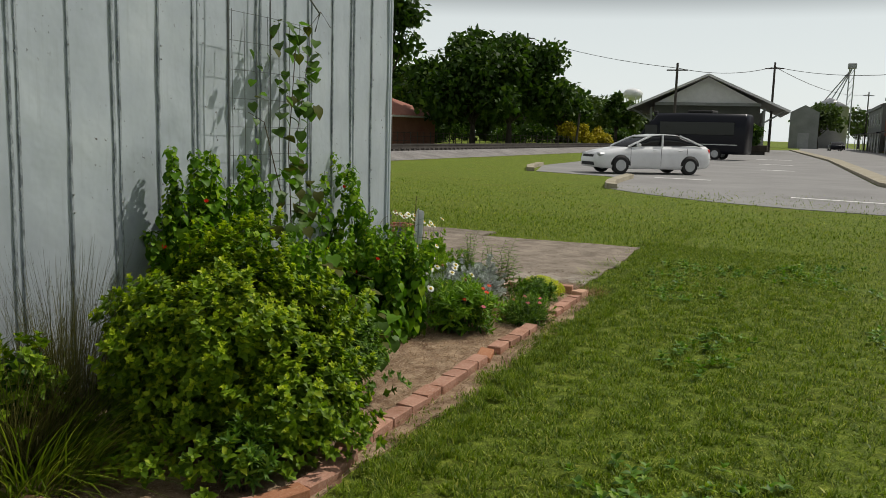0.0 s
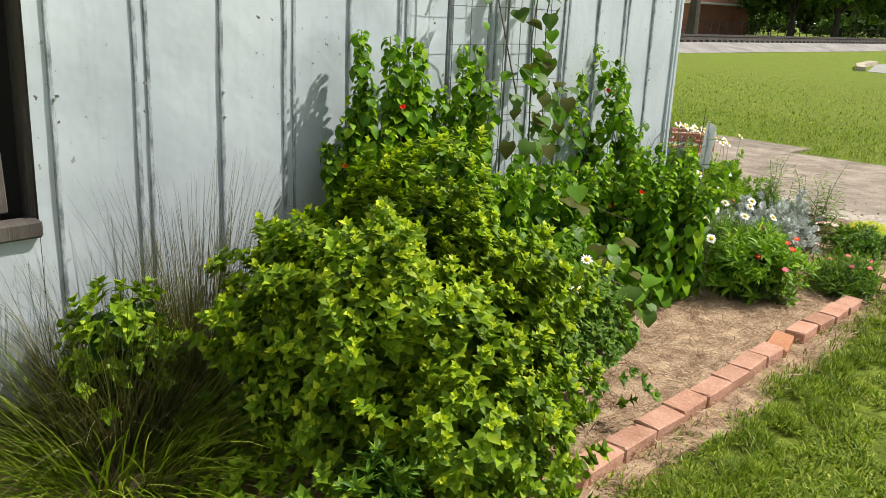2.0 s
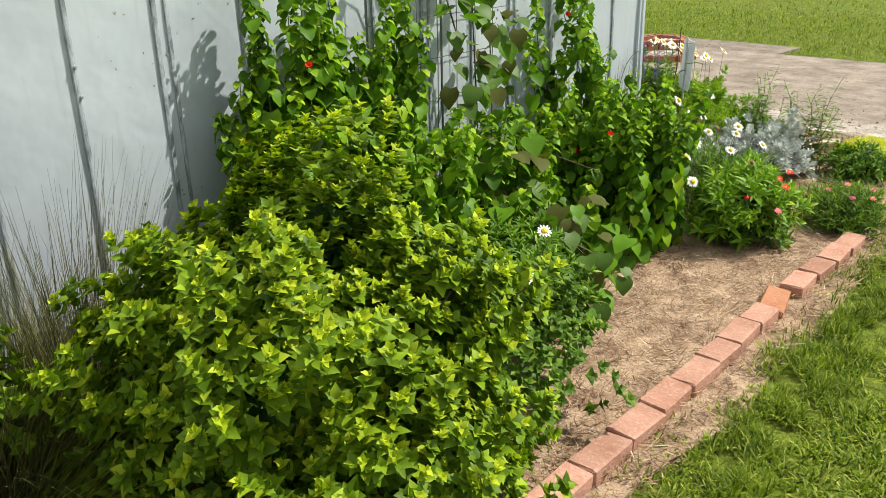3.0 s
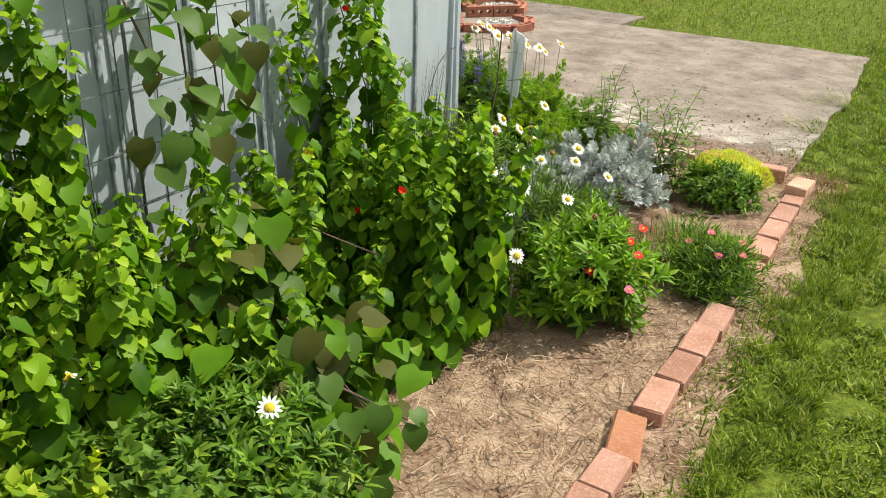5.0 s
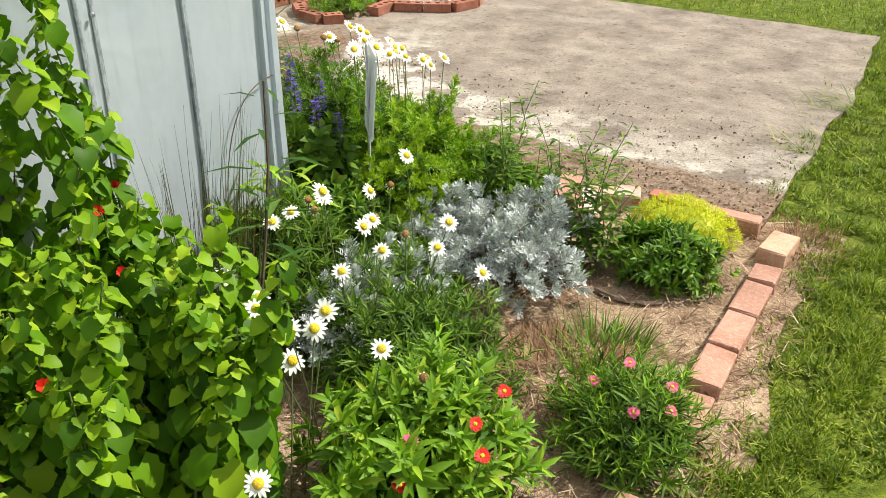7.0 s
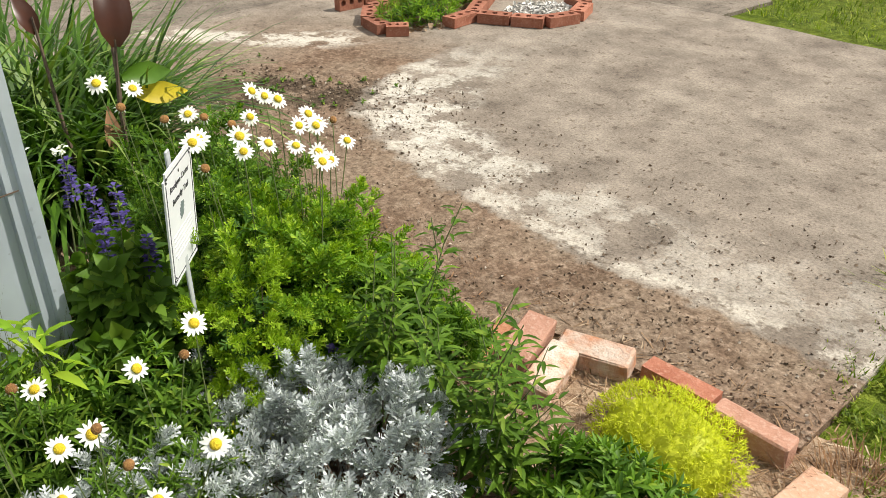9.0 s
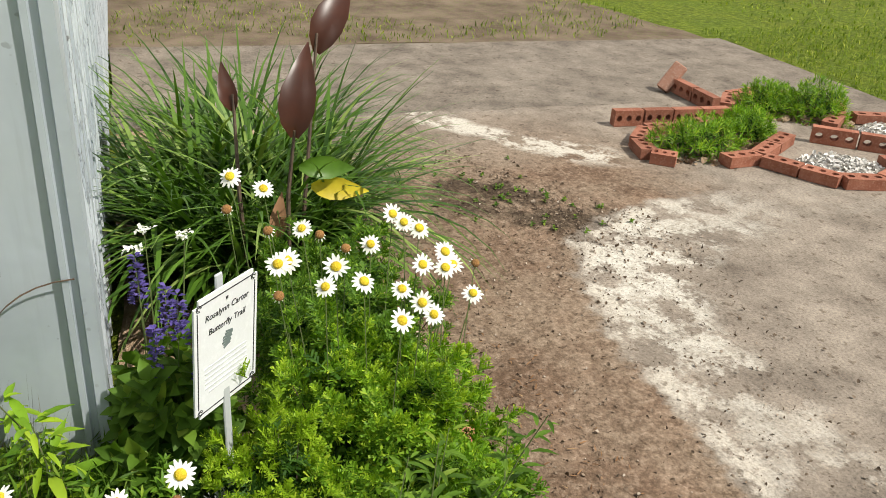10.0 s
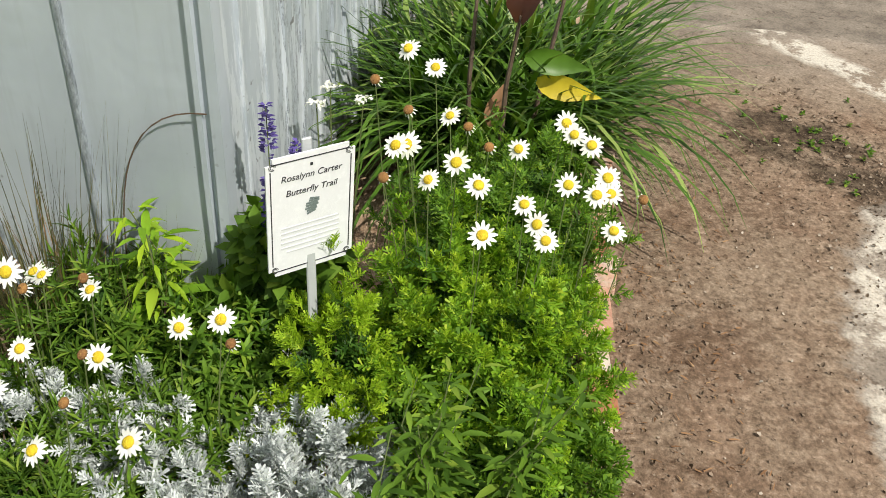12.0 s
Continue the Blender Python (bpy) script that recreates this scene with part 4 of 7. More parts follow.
def car():
    fx, fy, bx, by = -3.55, 25.15, -1.38, 26.75
    turn = math.degrees(math.atan2(fy - by, fx - bx))
    t = thing("parked_car", (fx + bx) / 2, (fy + by) / 2, 0.012, "white four-door saloon car parked on asphalt", "car", turn=turn)
    # x points to the car's front
    body = [(2.24, 0.36, 0.58, 0.60), (2.18, 0.24, 0.70, 0.76), (1.9, 0.20, 0.80, 0.85), (1.2, 0.19, 0.93, 0.87), (0.75, 0.19, 0.99, 0.875), (0.0, 0.19, 1.0, 0.875), (-1.0, 0.19, 1.02, 0.875), (-1.6, 0.20, 1.05, 0.86), (-2.05, 0.24, 1.04, 0.82), (-2.22, 0.34, 0.95, 0.74), (-2.27, 0.42, 0.70, 0.66)]
    part("body", loft([section(x, a, c, h) for x, a, c, h in body]), M_CARWHITE, t)
    cab = [(1.0, 0.96, 0.99, 0.74), (0.45, 0.96, 1.25, 0.70), (0.15, 0.96, 1.38, 0.66), (-0.4, 0.96, 1.43, 0.64), (-0.9, 0.97, 1.41, 0.63), (-1.35, 0.98, 1.26, 0.66), (-1.85, 1.0, 1.06, 0.70)]
    part("glasshouse", loft([section(x, a, c, h, 0.05) for x, a, c, h in cab]), M_GLASS, t, "dark tinted side windows")
    roof = [(0.3, 1.33, 1.36, 0.60), (0.1, 1.36, 1.405, 0.63), (-0.4, 1.40, 1.45, 0.62), (-0.9, 1.385, 1.43, 0.61), (-1.1, 1.35, 1.38, 0.60)]
    part("roof", loft([section(x, a, c, h, 0.02) for x, a, c, h in roof]), M_CARWHITE, t)
    for s in (-1, 1):
        for pts in ([(1.05, 0.76 * s, 0.97), (0.42, 0.715 * s, 1.26), (0.1, 0.66 * s, 1.385)], [(-0.28, 0.76 * s, 0.98), (-0.32, 0.665 * s, 1.42)], [(-1.0, 0.64 * s, 1.40), (-1.4, 0.69 * s, 1.25), (-1.9, 0.75 * s, 1.04)]):
            part("pillar", rod_bm(pts, 0.035, 6), M_CARWHITE, t)
        part("headlight", box_bm(0.32, 0.30, 0.13, 0.04, (2.0, 0.62 * s, 0.68)), M_STEEL, t, "clear headlight")
        part("tail_light", box_bm(0.14, 0.28, 0.16, 0.03, (-2.13, 0.62 * s, 0.86)), M_RED, t, "red tail light")
        part("mirror", box_bm(0.12, 0.18, 0.13, 0.03, (0.72, 0.93 * s, 1.03)), M_CARWHITE, t)
        for hx in (0.05, -0.95):
            part("door_handle", box_bm(0.16, 0.03, 0.03, 0.008, (hx, 0.875 * s, 0.86)), M_CARWHITE, t)
        for dx in (0.98, -0.2, -1.22):
            part("door_gap", box_bm(0.012, 0.006, 0.62, 0, (dx, 0.875 * s, 0.62)), M_TYRE, t)
    part("grille", box_bm(0.05, 0.9, 0.10, 0.02, (2.22, 0, 0.62)), M_TYRE, t, "dark front grille")
    part("lower_grille", box_bm(0.05, 1.1, 0.13, 0.02, (2.22, 0, 0.36)), M_TYRE, t)
    tyre, rim = wheel_mesh(0.315, 0.2)
    for x in (1.35, -1.35):
        for s in (-1, 1):
            part("wheel_arch", loft([[(x + 0.37 * math.cos(a), 0.86 * s + 0.025 * s * k, 0.32 + 0.37 * math.sin(a)) for a in np.linspace(0, math.pi, 10)] for k in (0, 1)]), M_TYRE, t)
            w_ = part("wheel", tyre, None, t, "", pose(x, 0.80 * s, 0.315))
            part("rim", rim, None, w_)


car()


def van():
    x, y = along(-0.124, 59)
    t = thing("shuttle_van", x, y, 0.012, "dark navy high-roofed shuttle van with tinted windows", "van", turn=170)
    L = 4.05
    body = [(L, 0.5, 1.1, 0.85), (L - 0.15, 0.42, 1.3, 0.95), (L - 1.1, 0.40, 1.55, 1.0), (L - 1.9, 0.38, 2.5, 1.0), (L - 2.3, 0.38, 2.95, 1.0), (0, 0.38, 3.0, 1.02), (-L + 0.1, 0.38, 2.95, 1.0), (-L, 0.5, 2.85, 0.95)]
    part("body", loft([section(px, a, c, h, 0.2) for px, a, c, h in body]), M_NAVY, t)
    for s in (-1, 1):
        part("side_window", box_bm(4.9, 0.04, 0.85, 0.03, (-0.9, 1.015 * s, 2.0)), M_GLASS, t, "long black tinted side window")
        part("cab_window", box_bm(0.9, 0.04, 0.7, 0.03, (2.15, 1.0 * s, 1.85)), M_GLASS, t)
        part("stripe", box_bm(6.0, 0.03, 0.06, 0, (-0.6, 1.02 * s, 0.98)), M_STEEL, t, "thin pale side stripe")
    b = bmesh.new()
    box_bm(0.04, 1.7, 1.25, 0, (0, 0, 0), b, pose(L - 1.45, 0, 1.98, 0, -38, 0))
    part("windscreen", b, M_GLASS, t, "sloping reflecting windscreen")
    part("roof_unit", box_bm(1.6, 1.4, 0.22, 0.06, (-1.0, 0, 3.08)), M_TYRE, t, "black roof air-conditioning unit")
    part("roof_light", box_bm(0.25, 0.3, 0.28, 0.06, (2.2, 0, 3.0)), M_TYRE, t)
    tyre, rim = wheel_mesh(0.38, 0.26)
    for px in (2.7, -2.2):
        for s in (-1, 1):
            w_ = part("wheel", tyre, None, t, "", pose(px, 0.92 * s, 0.38))
            part("rim", rim, None, w_)


van()


def station():
    x, y = along(-0.104, 92)
    t = thing("station_building", x, y, 0, "grey gabled station hall with deep eaves and shade-dark walls", "building", turn=4)
    W = 5.2
    # wall colour is near-black so that it holds the shade under the eaves
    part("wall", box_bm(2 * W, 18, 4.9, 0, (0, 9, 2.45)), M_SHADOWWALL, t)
    g = bmesh.new()
    q = [g.verts.new(p) for p in ((-W - 0.1, -0.05, 4.9), (W + 0.1, -0.05, 4.9), (0, -0.05, 7.65))]
    g.faces.new(q)
    r = bmesh.ops.extrude_face_region(g, geom=g.faces[:])
    bmesh.ops.translate(g, verts=[v for v in r["geom"] if isinstance(v, bmesh.types.BMVert)], vec=(0, 0.3, 0))
    part("gable", g, M_WHITEPAINT, t, "white boarded gable")
    v = bmesh.new()
    bmesh.ops.create_cone(v, cap_ends=True, segments=12, radius1=0.55, radius2=0.55, depth=0.12, matrix=pose(0, -0.1, 6.6, 90, 0, 0))
    part("gable_vent", v, M_WHITEPAINT, t, "round white gable vent")
    for s in (-1, 1):
        b = bmesh.new()
        p = [(0, 7.9), (s * (W + 2.8), 4.35), (s * (W + 2.8), 4.15), (0, 7.65)]
        a = [b.verts.new((px, -1.0, pz)) for px, pz in p]
        c = [b.verts.new((px, 19.0, pz)) for px, pz in p]
        for k in range(4):
            b.faces.new((a[k], a[(k + 1) % 4], c[(k + 1) % 4], c[k]))
        b.faces.new(a[::-1])
        b.faces.new(c)
        bmesh.ops.recalc_face_normals(b, faces=b.faces)
        part("roof", b, M_ROOFGREY, t)
        part("barge_board", rod_bm([(0, -1.02, 7.85), (s * (W + 2.8), -1.02, 4.25)], 0.16, 4), M_WHITEPAINT, t)
        for k in range(4):
            part("eaves_post", box_bm(0.22, 0.22, 4.5, 0, (s * (W + 0.4), 0.2 + k * 6, 2.25)), M_GREYWALL, t)
            part("bracket", rod_bm([(s * (W + 0.2), 0.2 + k * 6, 3.0), (s * (W + 2.6), 0.2 + k * 6, 4.5)], 0.10, 4), M_GREYWALL, t)
    part("fascia", box_bm(2 * W, 0.2, 0.3, 0, (0, -0.2, 4.9)), M_GREYWALL, t)
    # low things beside its wall
    tx, ty = along(-0.055, 84)
    p = thing("planter_cart", tx, ty, 0, "dark timber cart with plants beside the station", "cart")
    part("box", box_bm(3.0, 1.2, 0.6, 0.03, (0, 0, 0.6)), M_BARK, p)
    part("base", box_bm(2.6, 0.9, 0.35, 0, (0, 0, 0.17)), M_POLE, p)
    tree("bush", tx, ty - 1.6, 2.9, 1.2, 700, M_TREE, "dark green shrub beside the station", 71, 0.3, 6, 0.3)


station()


def pole(slope, dist, h, label, arm=True, lean=0.0):
    x, y = along(slope, dist)
    t = thing("utility_pole", x, y, 0, label, "utility pole", "utility poles")
    part("post", rod_bm([(0, 0, 0), (lean, 0, h)], 0.16, 8, None, 0.7), M_POLE, t)
    if arm:
        part("cross_arm", box_bm(2.0, 0.12, 0.12, 0, (lean, 0, h - 0.7)), M_POLE, t)
    return (x + lean, y, h - 0.5)


def wire(a, c, sag=1.0):
    pts = [Vector(a).lerp(Vector(c), k / 12) - Vector((0, 0, sag * 4 * (k / 12) * (1 - k / 12))) for k in range(13)]
    tagged(part("overhead_cable", rod_bm(pts, 0.035, 4), M_POLE), "thin dark overhead cable between poles", "cable", "overhead cables")


p0 = pole(-0.317, 110, 14.6, "tall dark timber utility pole behind trees")
p1 = pole(-0.139, 86, 8.6, "dark timber utility pole beside the station")
p2 = pole(-0.036, 105, 10.2, "dark timber utility pole behind the station")
p3 = pole(0.058, 190, 11.5, "far timber utility pole near the shops")
p4 = pole(-0.252, 96, 3.8, "short leaning timber post in the yard", False, 0.3)
wire(p0, p1, 0.5)
wire(p1, p2, 0.6)
wire(p2, p3, 1.2)
xq, yq = along(0.16, 80)
wire(p2, (xq, yq, 8.0), 1.0)
wire((p0[0] - 60, p0[1], 10), p0, 1.0)


def water_tower():
    x, y = along(-0.187, 240)
    t = thing("water_tower", x, y, 0, "pale grey water tower with a domed tank on legs", "water tower")
    rows = []
    for z, r in ((11.4, 0.4), (11.8, 1.8), (12.4, 2.6), (13.4, 2.7), (14.2, 2.1), (14.6, 1.0), (14.7, 0.1)):
        rows.append([(r * math.cos(a), r * math.sin(a), z) for a in np.linspace(0, 2 * math.pi, 20, endpoint=False)])
    part("tank", loft(rows), M_WHITEPAINT, t)
    for k in range(6):
        a = k * math.pi / 3
        part("leg", rod_bm([(3.0 * math.cos(a), 3.0 * math.sin(a), 0), (2.4 * math.cos(a), 2.4 * math.sin(a), 12.6)], 0.18, 6), M_WHITEPAINT, t)
    part("riser", rod_bm([(0, 0, 0), (0, 0, 12.0)], 0.5, 10), M_WHITEPAINT, t)


water_tower()


def grain_silo():
    x, y = along(0.022, 210)
    t = thing("grain_silo", x, y, 0, "grey steel grain silo with a conical top", "silo")
    rows = [[(r * math.cos(a), r * math.sin(a), z) for a in np.linspace(0, 2 * math.pi, 24, endpoint=False)] for z, r in ((0, 3.9), (9.2, 3.9), (9.25, 4.0), (10.8, 1.0), (11.2, 0.3))]
    part("shell", loft(rows), M_SILO, t)
    x2, y2 = along(0.040, 212)
    e = thing("grain_elevator", x2, y2, 0, "tall thin lattice grain elevator with chutes", "elevator")
    for dx in (-0.5, 0.5):
        part("mast", rod_bm([(dx, 0, 0), (dx, 0, 18)], 0.13, 5), M_SILO, e)
    for k in range(11):
        part("brace", rod_bm([(-0.5, 0, k * 1.6), (0.5, 0, k * 1.6 + 1.6)], 0.07, 4), M_SILO, e)
    part("head", box_bm(1.8, 1.2, 1.2, 0.1, (0, 0, 18.3)), M_SILO, e)
    for tx in (-3.8, -5.0, -2.6):
        part("chute", rod_bm([(0, 0, 17.8), (tx, 0, 10.8)], 0.14, 5), M_SILO, e)
    x3, y3 = along(-0.002, 180)
    s = thing("metal_shed", x3, y3, 0, "pale grey metal shed with a pitched roof", "shed")
    b = bmesh.new()
    p = [(-2.6, 0), (2.6, 0), (2.6, 7.0), (0, 8.4), (-2.6, 7.0)]
    a = [b.verts.new((px, 0, pz)) for px, pz in p]
    c = [b.verts.new((px, 12, pz)) for px, pz in p]
    for k in range(5):
        b.faces.new((a[k], c[k], c[(k + 1) % 5], a[(k + 1) % 5]))
    b.faces.new(a)
    b.faces.new(c[::-1])
    bmesh.ops.recalc_face_normals(b, faces=b.faces)
    part("shell", b, M_GREYWALL, s)
    part("door", box_bm(2.0, 0.1, 3.0, 0, (0, -0.06, 1.5)), M_SILO, s)


grain_silo()


def shops():
    for i, (y0, y1, h, m) in enumerate(((60, 82, 8.6, M_HBRICK), (82.2, 104, 9.4, M_GREYWALL), (104.2, 128, 8.2, M_HBRICK), (128.2, 152, 9.0, M_HBRICK), (152.2, 185, 8.0, M_GREYWALL))):
        x0 = 16.5 - i * 0.55
        t = thing("shop_building", x0, y0, 0, "two-storey %s shop building with dark awning" % ("red brick" if m is M_HBRICK else "pale rendered"), "shop", "shop row")
        part("wall", box_bm(12, y1 - y0, h, 0, (6, (y1 - y0) / 2, h / 2)), m, t)
        part("cornice", box_bm(0.4, y1 - y0, 0.5, 0, (-0.15, (y1 - y0) / 2, h - 0.4)), M_GREYWALL, t)
        b = bmesh.new()
        box_bm(2.6, y1 - y0 - 0.6, 0.15, 0, (-1.2, (y1 - y0) / 2, 3.2), b, pose(0, 0, 0, 0, -6, 0))
        part("awning", b, M_NAVY, t, "dark street awning")
        for k in range(5):
            wy = (y1 - y0) * (k + 0.5) / 5
            w_ = part("window", box_bm(0.12, 1.2, 2.0, 0, (-0.02, wy, h - 2.6)), M_WHITEPAINT, t)
            part("pane", box_bm(0.06, 1.0, 1.8, 0, (-0.08, wy, h - 2.6)), M_GLASS, w_)
            part("shop_front", box_bm(0.1, 3.2, 2.4, 0, (-0.02, wy, 1.4)), M_GLASS, t)
        for k in range(4):
            part("awning_post", rod_bm([(-2.3, (y1 - y0) * (k + 0.5) / 4, 0), (-2.3, (y1 - y0) * (k + 0.5) / 4, 3.0)], 0.07, 6), M_WHITEPAINT, t)
    for s, d in ((0.030, 150), (0.034, 175)):
        x, y = along(s, d)
        c = thing("parked_car", x, y, 0.012, "small dark car parked far up the street", "car", turn=95)
        part("body", loft([section(px, a, q, h) for px, a, q, h in ((2.2, 0.3, 0.7, 0.7), (1.6, 0.25, 0.95, 0.85), (-1.8, 0.25, 1.0, 0.85), (-2.2, 0.35, 0.9, 0.7))]), M_NAVY, c)
        tyre, rim = wheel_mesh(0.32, 0.2)
        for wx in (1.35, -1.35):
            for sd in (-1, 1):
                part("rim", rim, None, part("wheel", tyre, None, c, "", pose(wx, 0.78 * sd, 0.32)))
        part("glasshouse", loft([section(px, a, q, h, 0.05) for px, a, q, h in ((1.0, 0.95, 1.0, 0.7), (0.2, 0.95, 1.45, 0.62), (-1.0, 0.95, 1.45, 0.62), (-1.8, 0.95, 1.0, 0.7))]), M_GLASS, c)


shops()


# ---- plants ----
def foliage(name, sets, material, parent, label=""):
    v, f = joined(*sets) if isinstance(sets, list) else sets
    return tagged(part(name, np_mesh(name, v, f, material, True), material, parent, label), kind="stuff")


def mound_tips(n, c, r, lump=0.25, seed=0, low=-0.2):
    """Shoot tips over a lumpy dome: places and outward directions."""
    rs = np.random.default_rng(seed)
    d = unit(rs.normal(size=(n, 3)))
    d[:, 2] = np.where(d[:, 2] < low, -d[:, 2], d[:, 2])
    k = np.array([1 + lump * noise.noise(Vector(q) * 2.2 + Vector((seed * 1.7, 0, 0))) + 0.9 * lump * noise.noise(Vector(q) * 4.6 + Vector((0, seed * 0.9, 0))) for q in d])
    depth = 1 - 0.42 * rs.uniform(0, 1, n) ** 2.2
    at = np.array(c) + d * np.array(r) * (k * depth)[:, None]
    at[:, 2] = np.maximum(at[:, 2], 0.015)
    return at, unit(d / np.array(r))


def rosettes(shape, at, axis, per, size, spread=0.9, seed=0, layers=2):
    """Leaf rosettes about shoot tips, pairs turned by a right angle."""
    rs = np.random.default_rng(seed + 100)
    n = len(at)
    ax = unit(axis + rs.normal(size=axis.shape) * 0.28 + np.array([0, 0, 0.55]))
    a0 = unit(np.cross(ax, rs.normal(size=ax.shape)))
    b0 = np.cross(ax, a0)
    ps, ds, us, ss = [], [], [], []
    for k in range(per):
        layer = k * layers // per
        th = 2 * math.pi * k / per * layers + layer * 0.8 + rs.uniform(-0.25, 0.25, n)
        out = a0 * np.cos(th)[:, None] + b0 * np.sin(th)[:, None]
        tilt = spread * (1.0 - 0.45 * layer / max(1, layers - 1 or 1)) + rs.uniform(-0.2, 0.2, n)
        ds.append(out * np.sin(tilt)[:, None] + ax * np.cos(tilt)[:, None])
        us.append(ax * np.sin(tilt)[:, None] - out * np.cos(tilt)[:, None] + 0.001)
        ps.append(at + ax * (layer * 0.35 * size))
        ss.append(size * rs.uniform(0.65, 1.15, n) * (1 - 0.35 * layer / max(1, layers)))
    return scatter(shape, np.concatenate(ps), np.concatenate(ds), np.concatenate(us), np.concatenate(ss))


def twigs(at, c, n, r, seed=0, sides=4):
    rs = np.random.default_rng(seed)
    b = bmesh.new()
    for i in rs.choice(len(at), min(n, len(at)), replace=False):
        p = at[i]
        q = np.array([c[0] + (p[0] - c[0]) * 0.25, c[1] + (p[1] - c[1]) * 0.25, 0.0])
        m = (p + q) / 2 + np.array([0, 0, 0.12 * p[2]]) + rs.normal(size=3) * 0.015
        rod_bm([tuple(q), tuple(m), tuple(p)], r, sides, b, 0.4)
    return b


def tip_sprigs(shape, at, d, c, size, seed):
    """Young leaves on those shoots that reach furthest out."""
    rs = np.random.default_rng(seed + 50)
    pick = rs.uniform(0, 1, len(at)) < 0.15 + 0.5 * np.clip(d[:, 2], 0, 1)
    a = at[pick] + d[pick] * size * 0.55 + np.array([0, 0, 0.3 * size])
    return rosettes(shape, a, d[pick], 6, size * 0.62, 0.75, seed + 51, 2)


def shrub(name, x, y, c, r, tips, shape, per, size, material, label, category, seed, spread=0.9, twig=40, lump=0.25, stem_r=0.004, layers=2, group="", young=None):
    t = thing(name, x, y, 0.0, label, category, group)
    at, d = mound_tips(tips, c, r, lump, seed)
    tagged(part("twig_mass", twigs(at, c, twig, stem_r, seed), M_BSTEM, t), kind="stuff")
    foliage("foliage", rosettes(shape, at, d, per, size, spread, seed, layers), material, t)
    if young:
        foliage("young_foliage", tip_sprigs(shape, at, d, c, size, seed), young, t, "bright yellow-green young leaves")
    # inner leaves use a darker green: the mound's inner shade put into colour
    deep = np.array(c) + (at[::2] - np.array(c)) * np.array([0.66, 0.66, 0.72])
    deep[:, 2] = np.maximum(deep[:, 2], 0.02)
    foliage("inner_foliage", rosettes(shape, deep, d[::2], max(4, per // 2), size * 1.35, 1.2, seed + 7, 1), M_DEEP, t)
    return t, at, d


def stem_leaves(paths, shape, gap, size, seed, droop=0.7, start=0.15, petiole=0.3):
    """Leaves set spirally along stems, hanging a little, larger below than at the tip."""
    rs = np.random.default_rng(seed)
    ps, ds, us, ss = [], [], [], []
    for p in paths:
        p = np.asarray(p)
        seg = np.linalg.norm(np.diff(p, axis=0), axis=1).cumsum()
        total = seg[-1]
        k, th = start * total, rs.uniform(0, 6.28)
        while k < total:
            f = k / total * (len(p) - 1)
            i = min(int(f), len(p) - 2)
            q = p[i] + (p[i + 1] - p[i]) * (f - i)
            th += 2.4
            s = size * (1.15 - 0.58 * (k / total) ** 1.8) * rs.uniform(0.7, 1.2)
            o = np.array([math.cos(th), math.sin(th), 0])
            dr = droop * rs.uniform(0.4, 1.3)
            ps.append(q + o * s * petiole + np.array([0, 0, 0.1 * s]))
            ds.append(o * math.cos(dr) - np.array([0, 0, math.sin(dr)]))
            us.append(o * math.sin(dr) + np.array([0, 0, math.cos(dr)]) + rs.normal(size=3) * 0.15)
            ss.append(s)
            k += gap * rs.uniform(0.6, 1.3)
    return scatter(shape, ps, ds, us, ss)


def stem_paths(n, box, h, seed, lean=0.12, segs=5):
    rs = np.random.default_rng(seed)
    out = []
    for k in range(n):
        x, y = rs.uniform(*box[0]), rs.uniform(*box[1])
        hh = rs.uniform(*h)
        lx, ly = rs.normal(0, lean, 2)
        wob = rs.normal(0, 0.012, (segs + 1, 2))
        out.append(np.array([(x + lx * hh * (i / segs) ** 1.4 + wob[i, 0] * (i > 0), y + ly * hh * (i / segs) ** 1.4 + wob[i, 1] * (i > 0), hh * i / segs) for i in range(segs + 1)]))
    return out


def upright(name, box, n, h, shape, gap, size, material, label, category, seed, stem_r=0.0035, lean=0.12, droop=0.7, stem_mat=None, start=0.1, young=None):
    x, y = sum(box[0]) / 2, sum(box[1]) / 2
    t = thing(name, x, y, 0, label, category)
    lb = ((box[0][0] - x, box[0][1] - x), (box[1][0] - y, box[1][1] - y))
    paths = stem_paths(n, lb, h, seed, lean)
    for p in paths:
        part("stem", rod_bm([tuple(q) for q in p], stem_r, 4, None, 0.35), stem_mat or M_STEM, t)
    foliage("foliage", stem_leaves(paths, shape, gap, size, seed, droop, start), material, t)
    if young:
        foliage("young_foliage", [stem_leaves(paths, shape, gap * 0.42, size * 0.62, seed + 1, 0.2, 0.74, 0.45), stem_leaves(paths[::3], shape, gap * 3.0, size * 0.6, seed + 2, 0.5, 0.2, 0.6)], young, t, "bright young leaves")
    return t, paths


# flowers
def petal_ring(n, r0, r1, w_, cup=0.15, layers=1):
    at, al, up, sz = [], [], [], []
    for L in range(layers):
        for k in range(n):
            a = 2 * math.pi * (k + 0.5 * L) / n + 0.05 * math.sin(k * 3.1)
            o = np.array([math.cos(a), math.sin(a), 0])
            at.append(o * r0 + np.array([0, 0, 0.002 * L]))
            al.append(o + np.array([0, 0, cup + 0.08 * math.sin(k * 2.3)]))
            up.append((0, 0, 1))
            sz.append((r1 - r0) * (0.92 + 0.1 * math.sin(k * 1.7)))
    shape = leaf_shape([w_ * 0.5, w_, w_ * 0.9, w_ * 0.35], 0.1, 0.12)
    return scatter(shape, at, al, up, sz)


